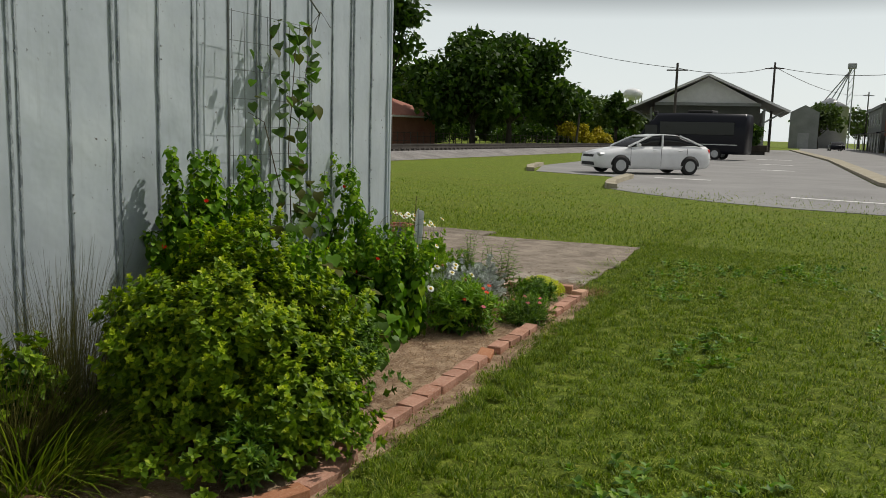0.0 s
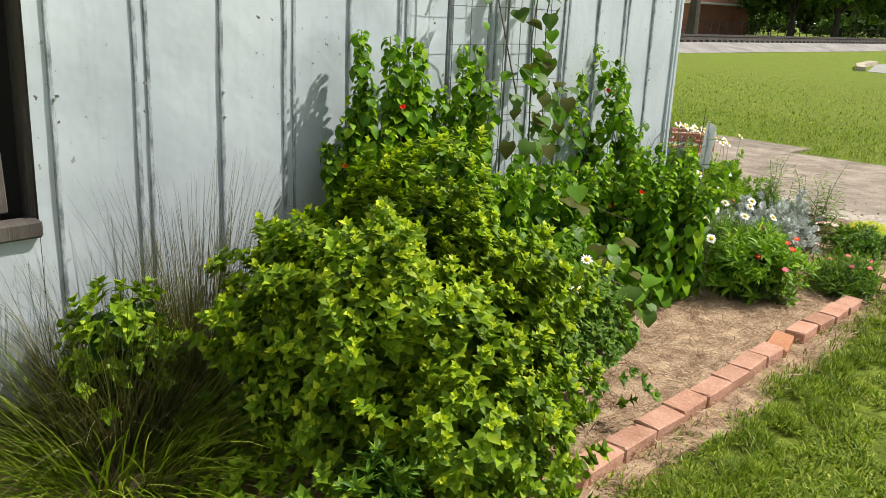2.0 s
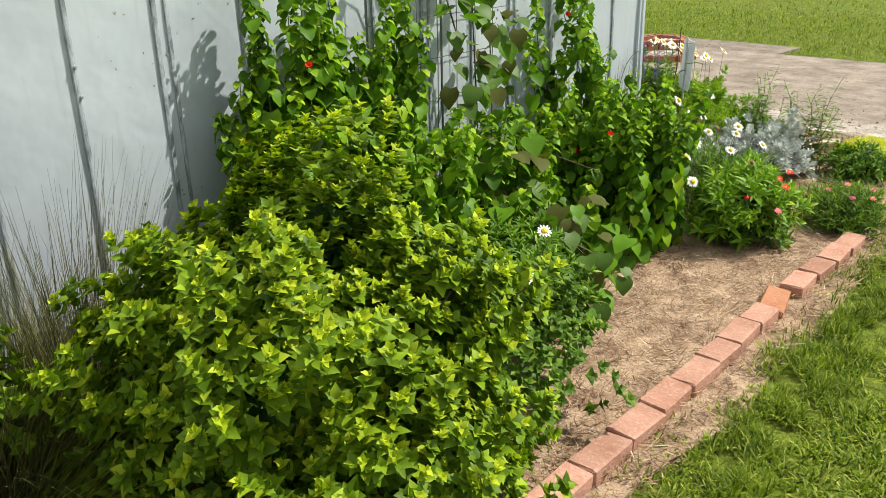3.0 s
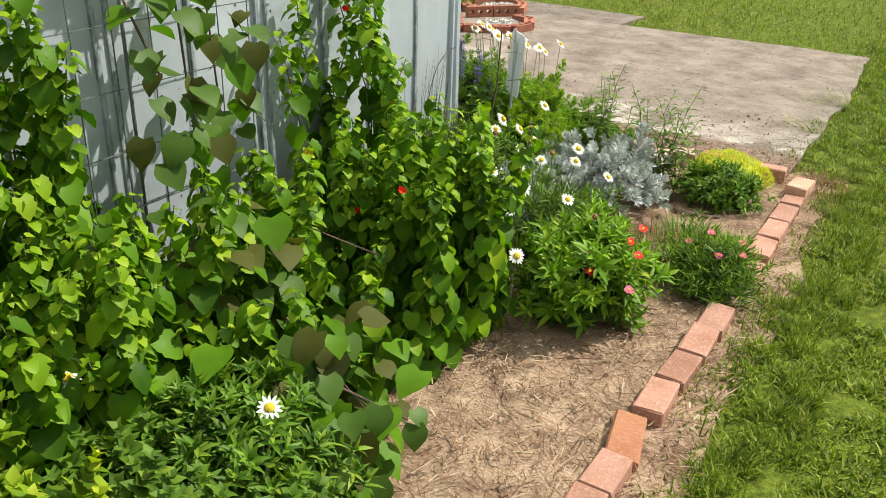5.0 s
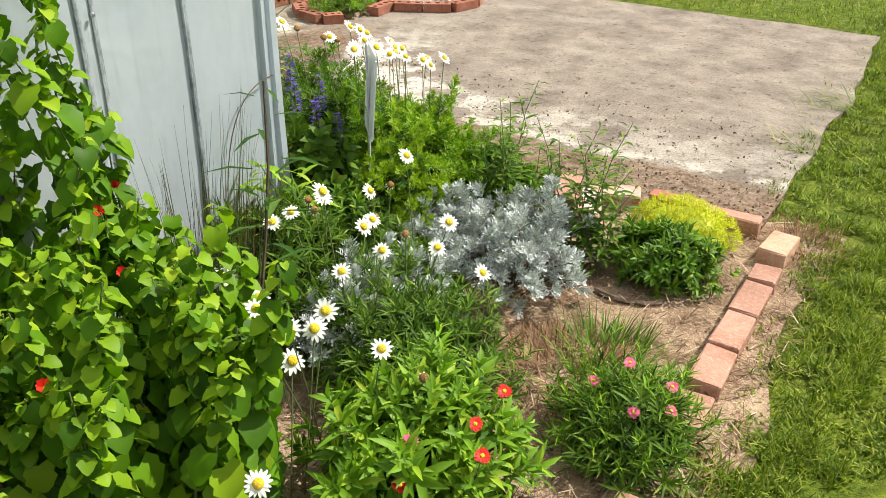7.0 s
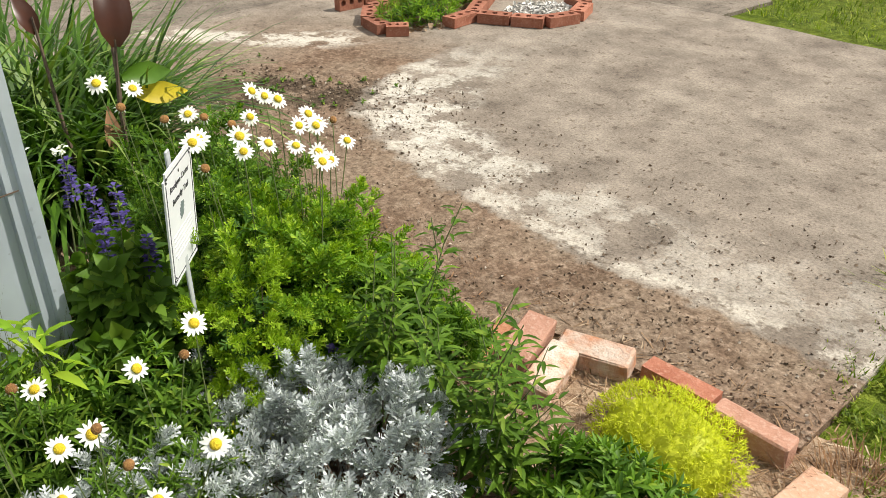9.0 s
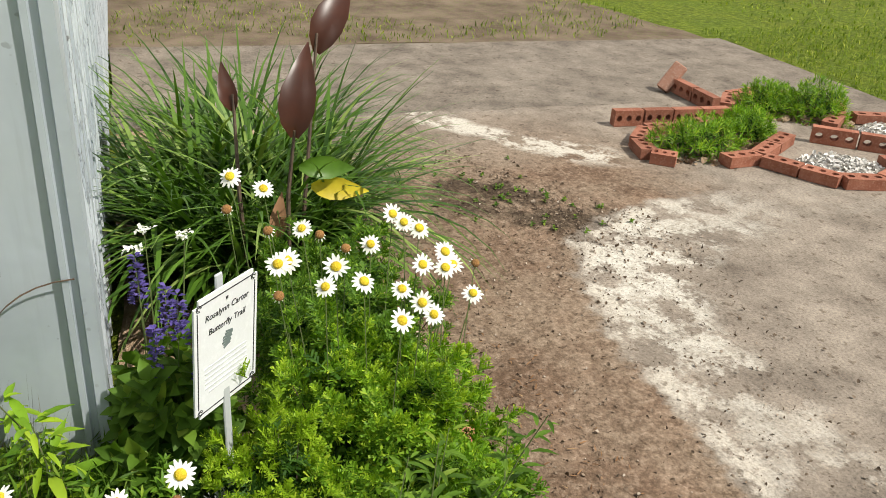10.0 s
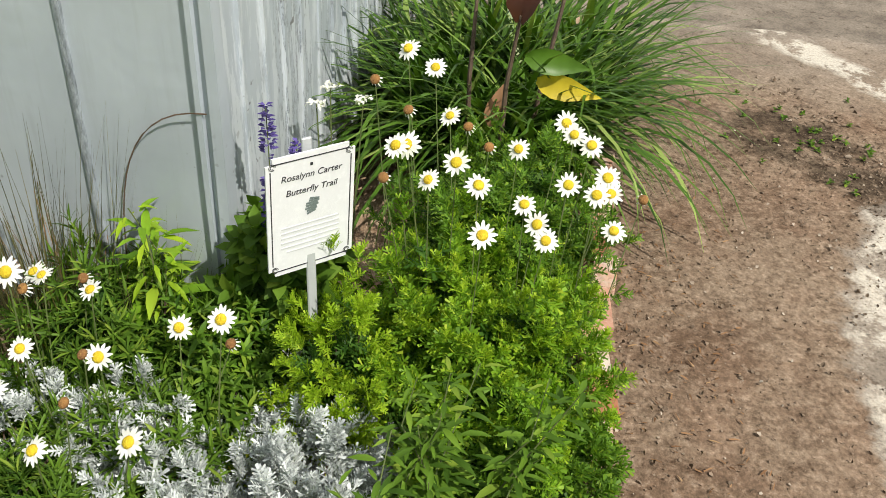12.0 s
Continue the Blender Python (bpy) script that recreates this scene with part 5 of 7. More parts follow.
def dome_mesh(r, h, material, name="disc"):
    b = bmesh.new()
    bmesh.ops.create_uvsphere(b, u_segments=10, v_segments=6, radius=1.0, matrix=Matrix.Diagonal((r, r, h, 1)))
    for f in b.faces:
        f.smooth = True
    me = bpy.data.meshes.new(name)
    b.to_mesh(me)
    b.free()
    me.materials.append(material)
    return me


DAISY = [np_mesh("petals", *petal_ring(n, 0.008, 0.033, 0.19, c), M_PETAL, True) for n, c in ((16, 0.05), (14, -0.15), (13, 0.2))]
DAISY_EYE = dome_mesh(0.0130, 0.007, M_DISC)
SPENT = [np_mesh("petals", *petal_ring(9, 0.008, 0.024, 0.13, -1.3), M_PETAL, True)]
SPENT_EYE = dome_mesh(0.013, 0.009, M_DISC_OLD)
ZINNIA_P = np_mesh("petals", *petal_ring(11, 0.004, 0.021, 0.22, 0.25, 2), M_PINK, True)
ZINNIA_R = np_mesh("petals", *petal_ring(11, 0.004, 0.021, 0.22, 0.3, 2), M_RED, True)
TURKCAP = np_mesh("petals", *petal_ring(5, 0.003, 0.036, 0.30, 1.6, 2), M_RED, True)
YELLOWF = np_mesh("petals", *petal_ring(6, 0.004, 0.026, 0.3, 0.8), M_YELLOW, True)
BLOOM_EYE = dome_mesh(0.006, 0.004, M_DISC)


def facing(x, y, z, nx, ny, nz, spin=0.0):
    q = Vector((nx, ny, nz)).to_track_quat("Z", "Y").to_matrix().to_4x4()
    return Matrix.Translation((x, y, z)) @ q @ pose(0, 0, 0, 0, 0, spin)


def bloom(parent, petals, eye, p, toward, label="", spin=0.0, size=1.0):
    ob = part("flower", petals, None, parent, label, facing(*p, *toward, spin) @ Matrix.Scale(size, 4))
    part("flower_eye", eye, None, ob, "", Matrix.Translation((0, 0, 0.003)))
    return ob


def stalk(plant, top, foot, r=0.0016):
    top, foot = Vector(top), Vector(foot)
    mid = (top + foot) / 2 + Vector((0.01, -0.008, 0.02))
    part("stalk", rod_bm([foot, mid, top - Vector((0, 0, 0.004))], r, 4, None, 0.8), M_STEM, plant)


rp = random.Random(21)

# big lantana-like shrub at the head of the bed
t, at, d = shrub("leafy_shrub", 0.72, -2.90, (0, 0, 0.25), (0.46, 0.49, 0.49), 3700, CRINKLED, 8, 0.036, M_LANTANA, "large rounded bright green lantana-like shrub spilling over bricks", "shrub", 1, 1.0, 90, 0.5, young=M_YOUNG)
at2, d2 = mound_tips(900, (0.02, 0.58, 0.16), (0.38, 0.38, 0.27), 0.4, 2)
foliage("foliage", rosettes(CRINKLED, at2, d2, 8, 0.030, 1.0, 2), M_MIXED, t)
at3, d3 = mound_tips(620, (0.36, -0.06, 0.17), (0.28, 0.34, 0.30), 0.45, 3)
foliage("foliage", rosettes(CRINKLED, at3, d3, 8, 0.036, 1.0, 3), M_LANTANA, t)
foliage("young_foliage", [tip_sprigs(CRINKLED, at3, d3, None, 0.034, 3)], M_YOUNG, t)
at4, d4 = mound_tips(700, (0.10, -0.08, 0.06), (0.52, 0.56, 0.22), 0.4, 5, 0.0)
foliage("foliage", rosettes(CRINKLED, at4, d4, 8, 0.036, 1.0, 5), M_LANTANA, t, "shaded lower leaves")
shrub("young_shrub", 1.12, -3.32, (0, 0, 0.10), (0.10, 0.10, 0.16), 60, LONG, 10, 0.05, M_HERB, "small pale green weedy sprig before the brick edge", "weed", 4, 0.9, 10)
shrub("young_shrub", 0.25, -3.52, (0, 0, 0.26), (0.15, 0.15, 0.24), 110, CRINKLED, 8, 0.040, M_LANTANA, "small yellow-green shrub amid dry grass", "shrub", 5, 1.0, 24, 0.4)


def tuft(name, x, y, n, spread, length, width, lift, droop, material, label, seed, segs=5, category="grass tuft", loose=0.5, single=0):
    rs = np.random.default_rng(seed)
    t = thing(name, x, y, 0, label, category)
    a = rs.uniform(0, 2 * math.pi, n)
    rr = spread * np.sqrt(rs.uniform(0, 1, n))
    base = np.stack([rr * np.cos(a), rr * np.sin(a), np.zeros(n)], 1)
    head = a + rs.normal(0, loose, n)
    mesh = np_mesh("blade_mass", *strips(base, head, rs.uniform(*length, n), rs.uniform(*width, n), rs.uniform(*lift, n), rs.uniform(*droop, n), segs), material)
    tagged(part("blade_mass", mesh, material, t), kind="stuff")
    for k in range(single):
        q = rs.uniform(0, 2 * math.pi)
        v, f = strips(np.array([(0.6 * spread * math.cos(q), 0.6 * spread * math.sin(q), 0.0)]), [q + rs.normal(0, 0.4)], rs.uniform(*length), width[1], rs.uniform(0.0, 0.3), rs.uniform(0.8, 2.0), 8)
        part("leaf", np_mesh("leaf", v, f, material), material, t)
    return t


tuft("ornamental_grass", 0.20, -3.52, 1300, 0.16, (0.35, 0.75), (0.0015, 0.003), (0.05, 0.7), (0.2, 1.2), M_SEDGE, "wispy straw-coloured ornamental grass against the shed wall", 31, 6)
tuft("ornamental_grass", 0.16, -3.22, 600, 0.13, (0.45, 0.88), (0.0015, 0.0028), (0.0, 0.25), (0.1, 0.5), M_SEDGE, "upright thin dry grass plumes against the shed wall", 32, 6)
tuft("ornamental_grass", 0.36, -3.62, 750, 0.22, (0.3, 0.62), (0.004, 0.008), (0.4, 1.1), (0.4, 1.0), M_GRASS, "low arching pale green grass at the bed's end", 33, 6)

# mallow clumps
t, paths = upright("turks_cap", ((0.05, 0.24), (-2.62, -1.92)), 38, (0.78, 1.24), ROUND, 0.0215, 0.0625, M_TURK, "tall upright mallow with heart-shaped leaves and red buds", "flowering plant", 6, 0.004, 0.05, 0.95, young=M_YTURK)
for k in (2, 7, 11, 15, 20):
    bloom(t, TURKCAP, BLOOM_EYE, tuple(paths[k][4] + np.array([0.03, -0.02, 0])), (0.5, -0.4, 0.9), "small bright red flower", k, 0.55)
t, paths = upright("turks_cap", ((0.06, 0.34), (-1.04, -0.62)), 15, (0.58, 1.18), ROUND, 0.0300, 0.0660, M_TURK, "tall airy mallow with yellow-green leaves and red flowers", "flowering plant", 7, 0.0038, 0.12, 0.9, young=M_YTURK)
for k in (1, 6, 9, 13):
    bloom(t, TURKCAP, BLOOM_EYE, tuple(paths[k][4] + np.array([0.03, -0.02, 0])), (0.5, -0.4, 0.9), "small bright red flower", k, 0.55)
for k in (3, 11):
    bloom(t, YELLOWF, BLOOM_EYE, tuple(paths[k][3] + np.array([0.03, -0.03, 0])), (0.5, -0.4, 0.5), "yellowed leaf bunch", k)
t, paths = upright("turks_cap", ((0.32, 0.70), (-1.18, -0.70)), 60, (0.36, 0.76), ROUND, 0.0225, 0.0600, M_TURK, "bushy leaning mallow with bright green leaves", "flowering plant", 8, 0.0038, 0.10, 0.85, young=M_YTURK)
for k in (2, 19, 33):
    bloom(t, TURKCAP, BLOOM_EYE, tuple(paths[k][4] + np.array([0.03, -0.02, 0])), (0.6, -0.4, 0.9), "small bright red flower", k, 0.55)


upright("turks_cap", ((0.14, 0.42), (-1.90, -1.22)), 30, (0.28, 0.70), ROUND, 0.0235, 0.0644, M_TURK, "dense lower mallow growth with dark green leaves", "flowering plant", 78, 0.0035, 0.12, 0.8, young=M_YTURK)
upright("turks_cap", ((0.40, 0.62), (-1.75, -1.15)), 26, (0.20, 0.48), ROUND, 0.0235, 0.0644, M_TURK, "low mallow shoots among bean leaves", "flowering plant", 79, 0.0035, 0.15, 0.8, young=M_YTURK)

upright("turks_cap", ((0.26, 0.52), (-2.40, -1.85)), 34, (0.46, 0.80), ROUND, 0.0225, 0.0620, M_TURK, "dense dark mallow behind the leafy shrub", "flowering plant", 77, 0.0036, 0.12, 0.85, young=M_YTURK)

# wire trellis with a climbing bean
def trellis():
    t = thing("wire_trellis", 0.10, -1.64, 0, "rusty welded wire mesh trellis arched against the shed", "trellis")
    ys = np.linspace(-0.38, 0.38, 8)
    for y in ys:
        part("upright_wire", rod_bm([(0, y, 0), (0.01, y, 0.9), (0.0, y, 1.93)], 0.0018, 5), M_WIRE, t)
    for k in range(13):
        z = 0.12 + k * 0.15
        part("cross_wire", rod_bm([(0, -0.40, z), (0.006, 0, z + 0.004), (0, 0.40, z)], 0.0016, 5), M_WIRE, t)
    part("hoop", rod_bm([(0.0, -0.02, 2.05), (0.09, 0.05, 2.06), (0.14, 0.16, 2.05), (0.12, 0.30, 1.99), (0.04, 0.38, 1.90)], 0.005, 6), M_WIRE, t, "bent dark wire hoop")
    for y in (-0.38, 0.0):
        part("stake", rod_bm([(-0.02, y, 0), (-0.02, y, 2.25)], 0.0045, 6), M_WIRE, t, "dark steel stake")


trellis()

BEAN_LEAF = [np_mesh("leaf", *HEART, m, True) for m in (M_BEAN, M_BEANP, M_BEAN, M_TURK)]


def vine(x, y, label, spots, seed, runs):
    t = thing("climbing_bean", x, y, 0, label, "vine")
    rs = np.random.default_rng(seed)
    b = bmesh.new()
    for r in runs:
        rod_bm(r, 0.0035, 5, b, 0.6)
    part("vines", b, M_BSTEM, t)
    for (lo, hi, n, size) in spots:
        for k in range(n):
            p = rs.uniform(lo, hi)
            o = unit(np.array([0.7, -0.35, 0.0]) + rs.normal(size=3) * np.array([0.9, 0.9, 0.2]))
            dr = rs.uniform(-0.1, 1.0)
            al = Vector((o[0] * math.cos(dr), o[1] * math.cos(dr), -math.sin(dr)))
            up = Vector((o[0] * math.sin(dr), o[1] * math.sin(dr), math.cos(dr))) + Vector(rs.normal(size=3) * 0.2)
            ac = al.cross(up).normalized()
            m = Matrix((ac, al, ac.cross(al))).transposed().to_4x4()
            part("leaf", BEAN_LEAF[int(rs.integers(0, 4))], None, t, "", Matrix.Translation(p) @ m @ Matrix.Scale(size * rs.uniform(0.65, 1.2), 4))
    return t


vine(0.12, -1.55, "climbing bean with heart-shaped green and purplish leaves on wire", (((-0.02, -0.12, 1.60), (0.06, 0.30, 1.95), 28, 0.072), ((-0.02, -0.08, 1.0), (0.08, 0.22, 1.65), 46, 0.072), ((0.0, -0.15, 0.7), (0.14, 0.25, 1.1), 46, 0.07), ((0.0, -0.38, 1.25), (0.04, -0.12, 1.80), 10, 0.05)), 41,
     [[(0.02, 0.0, 0.0), (0.02, 0.05, 0.6), (0.01, 0.02, 1.2), (0.02, 0.08, 1.8), (0.10, 0.22, 2.0), (0.12, 0.30, 1.92)], [(0.05, 0.1, 0.0), (0.02, 0.14, 0.7), (0.02, 0.10, 1.3), (0.03, 0.2, 1.75)], [(0.02, -0.05, 0.9), (0.03, -0.25, 1.35), (0.02, -0.38, 1.40)]])
vine(0.50, -1.55, "sprawling bean vine with large green and purplish leaves", (((-0.25, -0.34, 0.12), (0.24, 0.06, 0.44), 110, 0.080), ((0.08, -0.30, 0.06), (0.36, 0.10, 0.30), 80, 0.076), ((-0.30, -0.3, 0.40), (0.0, 0.05, 0.66), 40, 0.078)), 42,
     [[(-0.2, 0, 0.0), (0.0, -0.05, 0.35), (0.3, -0.1, 0.2)], [(-0.2, 0.1, 0), (-0.1, 0.15, 0.5), (0.1, 0.2, 0.45)], [(-0.1, 0, 0), (0.2, -0.15, 0.3), (0.38, -0.08, 0.22)]])

# low herbs between shrub and vine
shrub("feathery_herb", 0.66, -2.02, (0, 0, 0.16), (0.28, 0.26, 0.26), 330, LONG, 10, 0.045, M_HERB, "feathery green herb with small white flowers", "herb", 9, 0.8, 40)
t = thing("oxeye_daisy", 0.78, -2.05, 0, "white daisies with yellow eyes above green herb", "flowering plant")
for k, (x, y, z) in enumerate(((-0.38, -0.30, 0.50), (-0.32, -0.12, 0.48), (0.02, 0.06, 0.44), (0.09, -0.29, 0.48), (0.19, -0.26, 0.44))):
    bloom(t, DAISY[k % 3], DAISY_EYE, (x, y, z), (0.4, -0.3, 0.8), "", k * 40, 0.8)
    stalk(t, (x, y, z), (x * 0.5, y * 0.5, 0))

# zinnia mound, pinks, dry patch
t, at, d = shrub("zinnia", 0.88, -0.57, (0, 0, 0.07), (0.20, 0.22, 0.20), 230, LONG, 8, 0.068, M_MUM, "rounded green zinnia mound with pink and red flowers", "flowering plant", 10, 0.8, 30, 0.5, young=M_MUM)
for k, (x, y, z) in enumerate(((0.14, -0.02, 0.31), (0.19, -0.08, 0.30), (0.14, 0.10, 0.31), (0.05, -0.11, 0.29), (0.08, -0.19, 0.26), (0.20, -0.16, 0.22))):
    bloom(t, (ZINNIA_R, ZINNIA_P)[k in (3, 5, 7)], BLOOM_EYE, (x, y, z), (0.3, -0.3, 0.9), "red flower" if k not in (3, 5, 7) else "pink flower", k * 30, 0.8)
    stalk(t, (x, y, z), (x * 0.6, y * 0.6, 0.02))
t, at, d = shrub("garden_pink", 1.19, -0.14, (0, 0, 0.04), (0.16, 0.18, 0.11), 300, NARROW, 8, 0.05, M_MIXED, "low rounded green clump of garden pinks", "flowering plant", 34, 0.75, 16, 0.6, young=M_MUM)
for k, (x, y, z) in enumerate(((0.08, 0.03, 0.19), (-0.04, 0.08, 0.18), (0.03, -0.08, 0.17), (0.10, -0.03, 0.17), (-0.09, -0.02, 0.17))):
    bloom(t, ZINNIA_P, BLOOM_EYE, (x, y, z), (0.2, -0.3, 0.9), "pale pink flower", k * 50, 0.75)
tuft("dry_weed", 0.95, 0.02, 1100, 0.19, (0.04, 0.11), (0.002, 0.005), (0.3, 1.3), (0.3, 1.2), M_DEAD, "dried brown weed patch on bare soil", 35, 3, "weed")
tuft("dry_weed", 1.36, 1.12, 260, 0.12, (0.05, 0.12), (0.002, 0.004), (0.3, 1.2), (0.3, 1.0), M_DEAD, "dried reddish weed beside the corner brick", 36, 3, "weed")
tuft("green_weed", 1.02, 0.16, 240, 0.12, (0.06, 0.14), (0.003, 0.007), (0.2, 1.0), (0.3, 0.9), M_HERB, "low green weed on bare soil", 37, 3, "weed")

# silver plants
def silver(x, y, r, h, n, seed):
    t = thing("dusty_miller", x, y, 0, "silvery grey-white lacy dusty miller", "silver plant", "silver plants")
    at, d = mound_tips(n, (0, 0, h * 0.35), (r, r, h * 0.7), 0.5, seed)
    tagged(part("twig_mass", twigs(at, (0, 0, 0), 30, 0.003, seed), M_BSTEM, t), kind="stuff")
    foliage("foliage", [rosettes(LACY, at, d, 10, 0.040, 0.75, seed, 3), rosettes(LACY, at * 1.06, d, 7, 0.026, 0.5, seed + 2)], M_SILVER, t)


silver(0.62, 0.34, 0.21, 0.27, 240, 51)
silver(0.44, 0.04, 0.13, 0.17, 90, 52)
silver(0.25, 0.20, 0.14, 0.18, 110, 53)
silver(0.42, -0.22, 0.13, 0.21, 100, 54)
silver(0.45, 0.48, 0.14, 0.16, 90, 55)
silver(0.36, -0.07, 0.12, 0.21, 90, 56)
silver(0.38, 0.34, 0.14, 0.21, 120, 58)
silver(0.18, -0.20, 0.09, 0.17, 40, 59)

# chartreuse cushion and its neighbour
t = thing("stonecrop", 0.98, 0.95, 0, "bright chartreuse cushion of stonecrop by the slab edge", "groundcover")
at, d = mound_tips(1300, (0, 0, 0.04), (0.19, 0.15, 0.12), 0.1, 61, 0.0)
foliage("foliage", rosettes(NARROW, at, d, 8, 0.016, 0.7, 61), M_SEDUM, t)
b = bmesh.new()
bmesh.ops.create_uvsphere(b, u_segments=14, v_segments=8, radius=1, matrix=Matrix.Translation((0, 0, 0.03)) @ Matrix.Diagonal((0.16, 0.125, 0.10, 1)))
part("cushion", b, M_SEDUM, t)
shrub("low_herb", 1.0, 0.68, (0, 0, 0.05), (0.17, 0.14, 0.12), 190, LONG, 9, 0.042, M_HERB, "low green leafy herb before the yellow cushion", "herb", 62, 0.85, 20)
upright("tall_weed", ((0.40, 0.52), (0.50, 0.66)), 12, (0.32, 0.54), LONG, 0.011, 0.055, M_MIXED, "tall dark green weed with lance-shaped leaves", "weed", 63, 0.003, 0.16, -0.4)
upright("tall_weed", ((0.66, 0.84), (0.44, 0.64)), 12, (0.28, 0.60), LONG, 0.011, 0.055, M_MIXED, "leaning dark green weed with narrow leaves", "weed", 64, 0.003, 0.25, -0.4)
t, _ = upright("tall_weed", ((0.44, 0.46), (-0.57, -0.55)), 1, (0.88, 0.90), NARROW, 0.030, 0.13, M_DEEP, "single dark-stemmed weed with long narrow leaves", "weed", 65, 0.006, 0.02, -0.3, M_BSTEM, 0.45)
tuft("wall_grass", 0.08, -0.40, 240, 0.17, (0.40, 0.72), (0.002, 0.004), (0.0, 0.18), (0.0, 0.3), M_SEDGE, "thin upright dry grass stalks beside the shed", 38, 4)
tuft("wall_grass", 0.09, -0.16, 150, 0.11, (0.25, 0.48), (0.0015, 0.003), (0.0, 0.25), (0.0, 0.4), M_SEDGE, "thin grey-green grass stalks beside the shed corner", 39, 4)


# daisies
def daisy_patch(x, y, spots, label, seed, lean=(0.5, -0.3, 0.8), spent=(), size=1.0):
    t = thing("oxeye_daisy", x, y, 0, label, "flowering plant")
    rs = random.Random(seed)
    for k, (px, py, pz) in enumerate(spots):
        p = (px - x, py - y, pz)
        tw = (lean[0] + rs.uniform(-0.3, 0.3), lean[1] + rs.uniform(-0.3, 0.3), lean[2])
        if k in spent:
            bloom(t, SPENT[0], SPENT_EYE, p, tw, "spent brown daisy", rs.uniform(0, 360), size)
        else:
            bloom(t, DAISY[k % 3], DAISY_EYE, p, tw, "", rs.uniform(0, 360), size * rs.uniform(0.85, 1.08))
        stalk(t, p, (p[0] * 0.7 + rs.uniform(-0.04, 0.04), p[1] * 0.7 + rs.uniform(-0.04, 0.04), 0.0))
    return t


def ring_spots(n, c, r, z, seed):
    rs = random.Random(seed)
    return [(c[0] + rs.uniform(-r[0], r[0]), c[1] + rs.uniform(-r[1], r[1]), rs.uniform(*z)) for _ in range(n)]


daisy_patch(0.42, -0.1, [(0.53, -0.73, 0.55), (0.70, -0.74, 0.50), (0.58, -0.70, 0.48), (0.27, -0.24, 0.42), (0.26, -0.16, 0.42), (0.29, -0.13, 0.42), (0.42, -0.08, 0.38), (0.52, -0.19, 0.36), (0.50, -0.33, 0.36), (0.56, 0.07, 0.34), (0.61, -0.07, 0.34), (0.74, -0.06, 0.30), (0.24, -0.28, 0.40), (0.51, -0.07, 0.35)], "scattered white daisies and spent brown heads", 71, (0.5, -0.4, 0.8), (4, 6, 13), 0.85)
daisy_patch(0.62, -0.82, ring_spots(7, (0.70, -0.70), (0.20, 0.32), (0.30, 0.46), 72), "few white daisies among mallow stems", 72, (0.5, -0.4, 0.8), (3,), 0.85)
shrub("feathery_herb", 0.34, -0.04, (0, 0, 0.07), (0.25, 0.30, 0.14), 380, NARROW, 9, 0.05, M_MIXED, "tangled green daisy foliage", "herb", 73, 0.8, 40)

shrub("feathery_herb", 0.62, -0.22, (0, 0, 0.07), (0.27, 0.24, 0.17), 420, NARROW, 9, 0.05, M_MIXED, "tangled dark green daisy foliage before silver leaves", "herb", 74, 0.8, 40, 0.5)

# second bed round the corner
shrub("feathery_mum", 0.08, 0.58, (0, 0, 0.16), (0.26, 0.24, 0.26), 760, LOBED, 8, 0.040, M_MUM, "feathery bright green chrysanthemum foliage", "flowering plant", 81, 1.0, 60, 0.6, 0.003, 2, young=M_SPRIG)
shrub("feathery_mum", -0.32, 0.60, (0, 0, 0.16), (0.30, 0.24, 0.30), 760, LOBED, 8, 0.040, M_HERB, "dense green daisy foliage by the slab", "flowering plant", 82, 1.0, 60, 0.6, 0.003, 3)
shrub("feathery_mum", 0.22, 0.33, (0, 0, 0.12), (0.15, 0.11, 0.28), 260, LOBED, 8, 0.032, M_SPRIG, "upright yellow-green sprigs before the sign", "flowering plant", 83, 0.8, 24, 0.6, 0.003, 3, young=M_SPRIG)
shrub("low_herb", 0.30, 0.70, (0, 0, 0.08), (0.24, 0.20, 0.15), 420, LOBED, 8, 0.042, M_HERB, "low green herb at the slab edge", "herb", 84, 0.8, 20)
shrub("low_herb", 0.22, 0.08, (0, 0, 0.10), (0.20, 0.17, 0.15), 220, LONG, 8, 0.04, M_MIXED, "mixed low green herbs", "herb", 85, 0.8, 20)
shrub("low_herb", 0.02, 0.16, (0, 0, 0.20), (0.12, 0.12, 0.26), 150, OVATE, 7, 0.06, M_MIXED, "leafy salvia base beside the corner", "herb", 86, 0.9, 20)
upright("green_weed", ((0.07, 0.17), (-0.14, -0.02)), 8, (0.28, 0.50), LONG, 0.024, 0.115, M_MUM, "pale green lance-leaved weed by the wall", "weed", 87, 0.004, 0.10, -0.55, None, 0.15, M_SPRIG)
tuft("dry_weed", 0.10, -0.30, 120, 0.10, (0.20, 0.52), (0.0015, 0.003), (0.0, 0.35), (0.1, 0.7), M_DEAD, "reddish-brown dried stalks beside the shed", 89, 4, "weed")
shrub("feathery_herb", 0.18, -0.16, (0, 0, 0.12), (0.17, 0.20, 0.24), 360, NARROW, 9, 0.055, M_MIXED, "tangled dark green stems against the shed foot", "herb", 90, 0.8, 40, 0.6)
shrub("feathery_herb", 0.20, 0.06, (0, 0, 0.10), (0.14, 0.15, 0.20), 260, LONG, 8, 0.04, M_HERB, "low leafy green herbs beside the sign", "herb", 93, 0.85, 20, 0.6)
shrub("yellow_sprig", 0.36, 0.22, (0, 0, 0.05), (0.10, 0.09, 0.09), 90, LONG, 9, 0.032, M_SEDUM, "small yellow-leaved sprig amid silver leaves", "herb", 88, 0.8, 8)
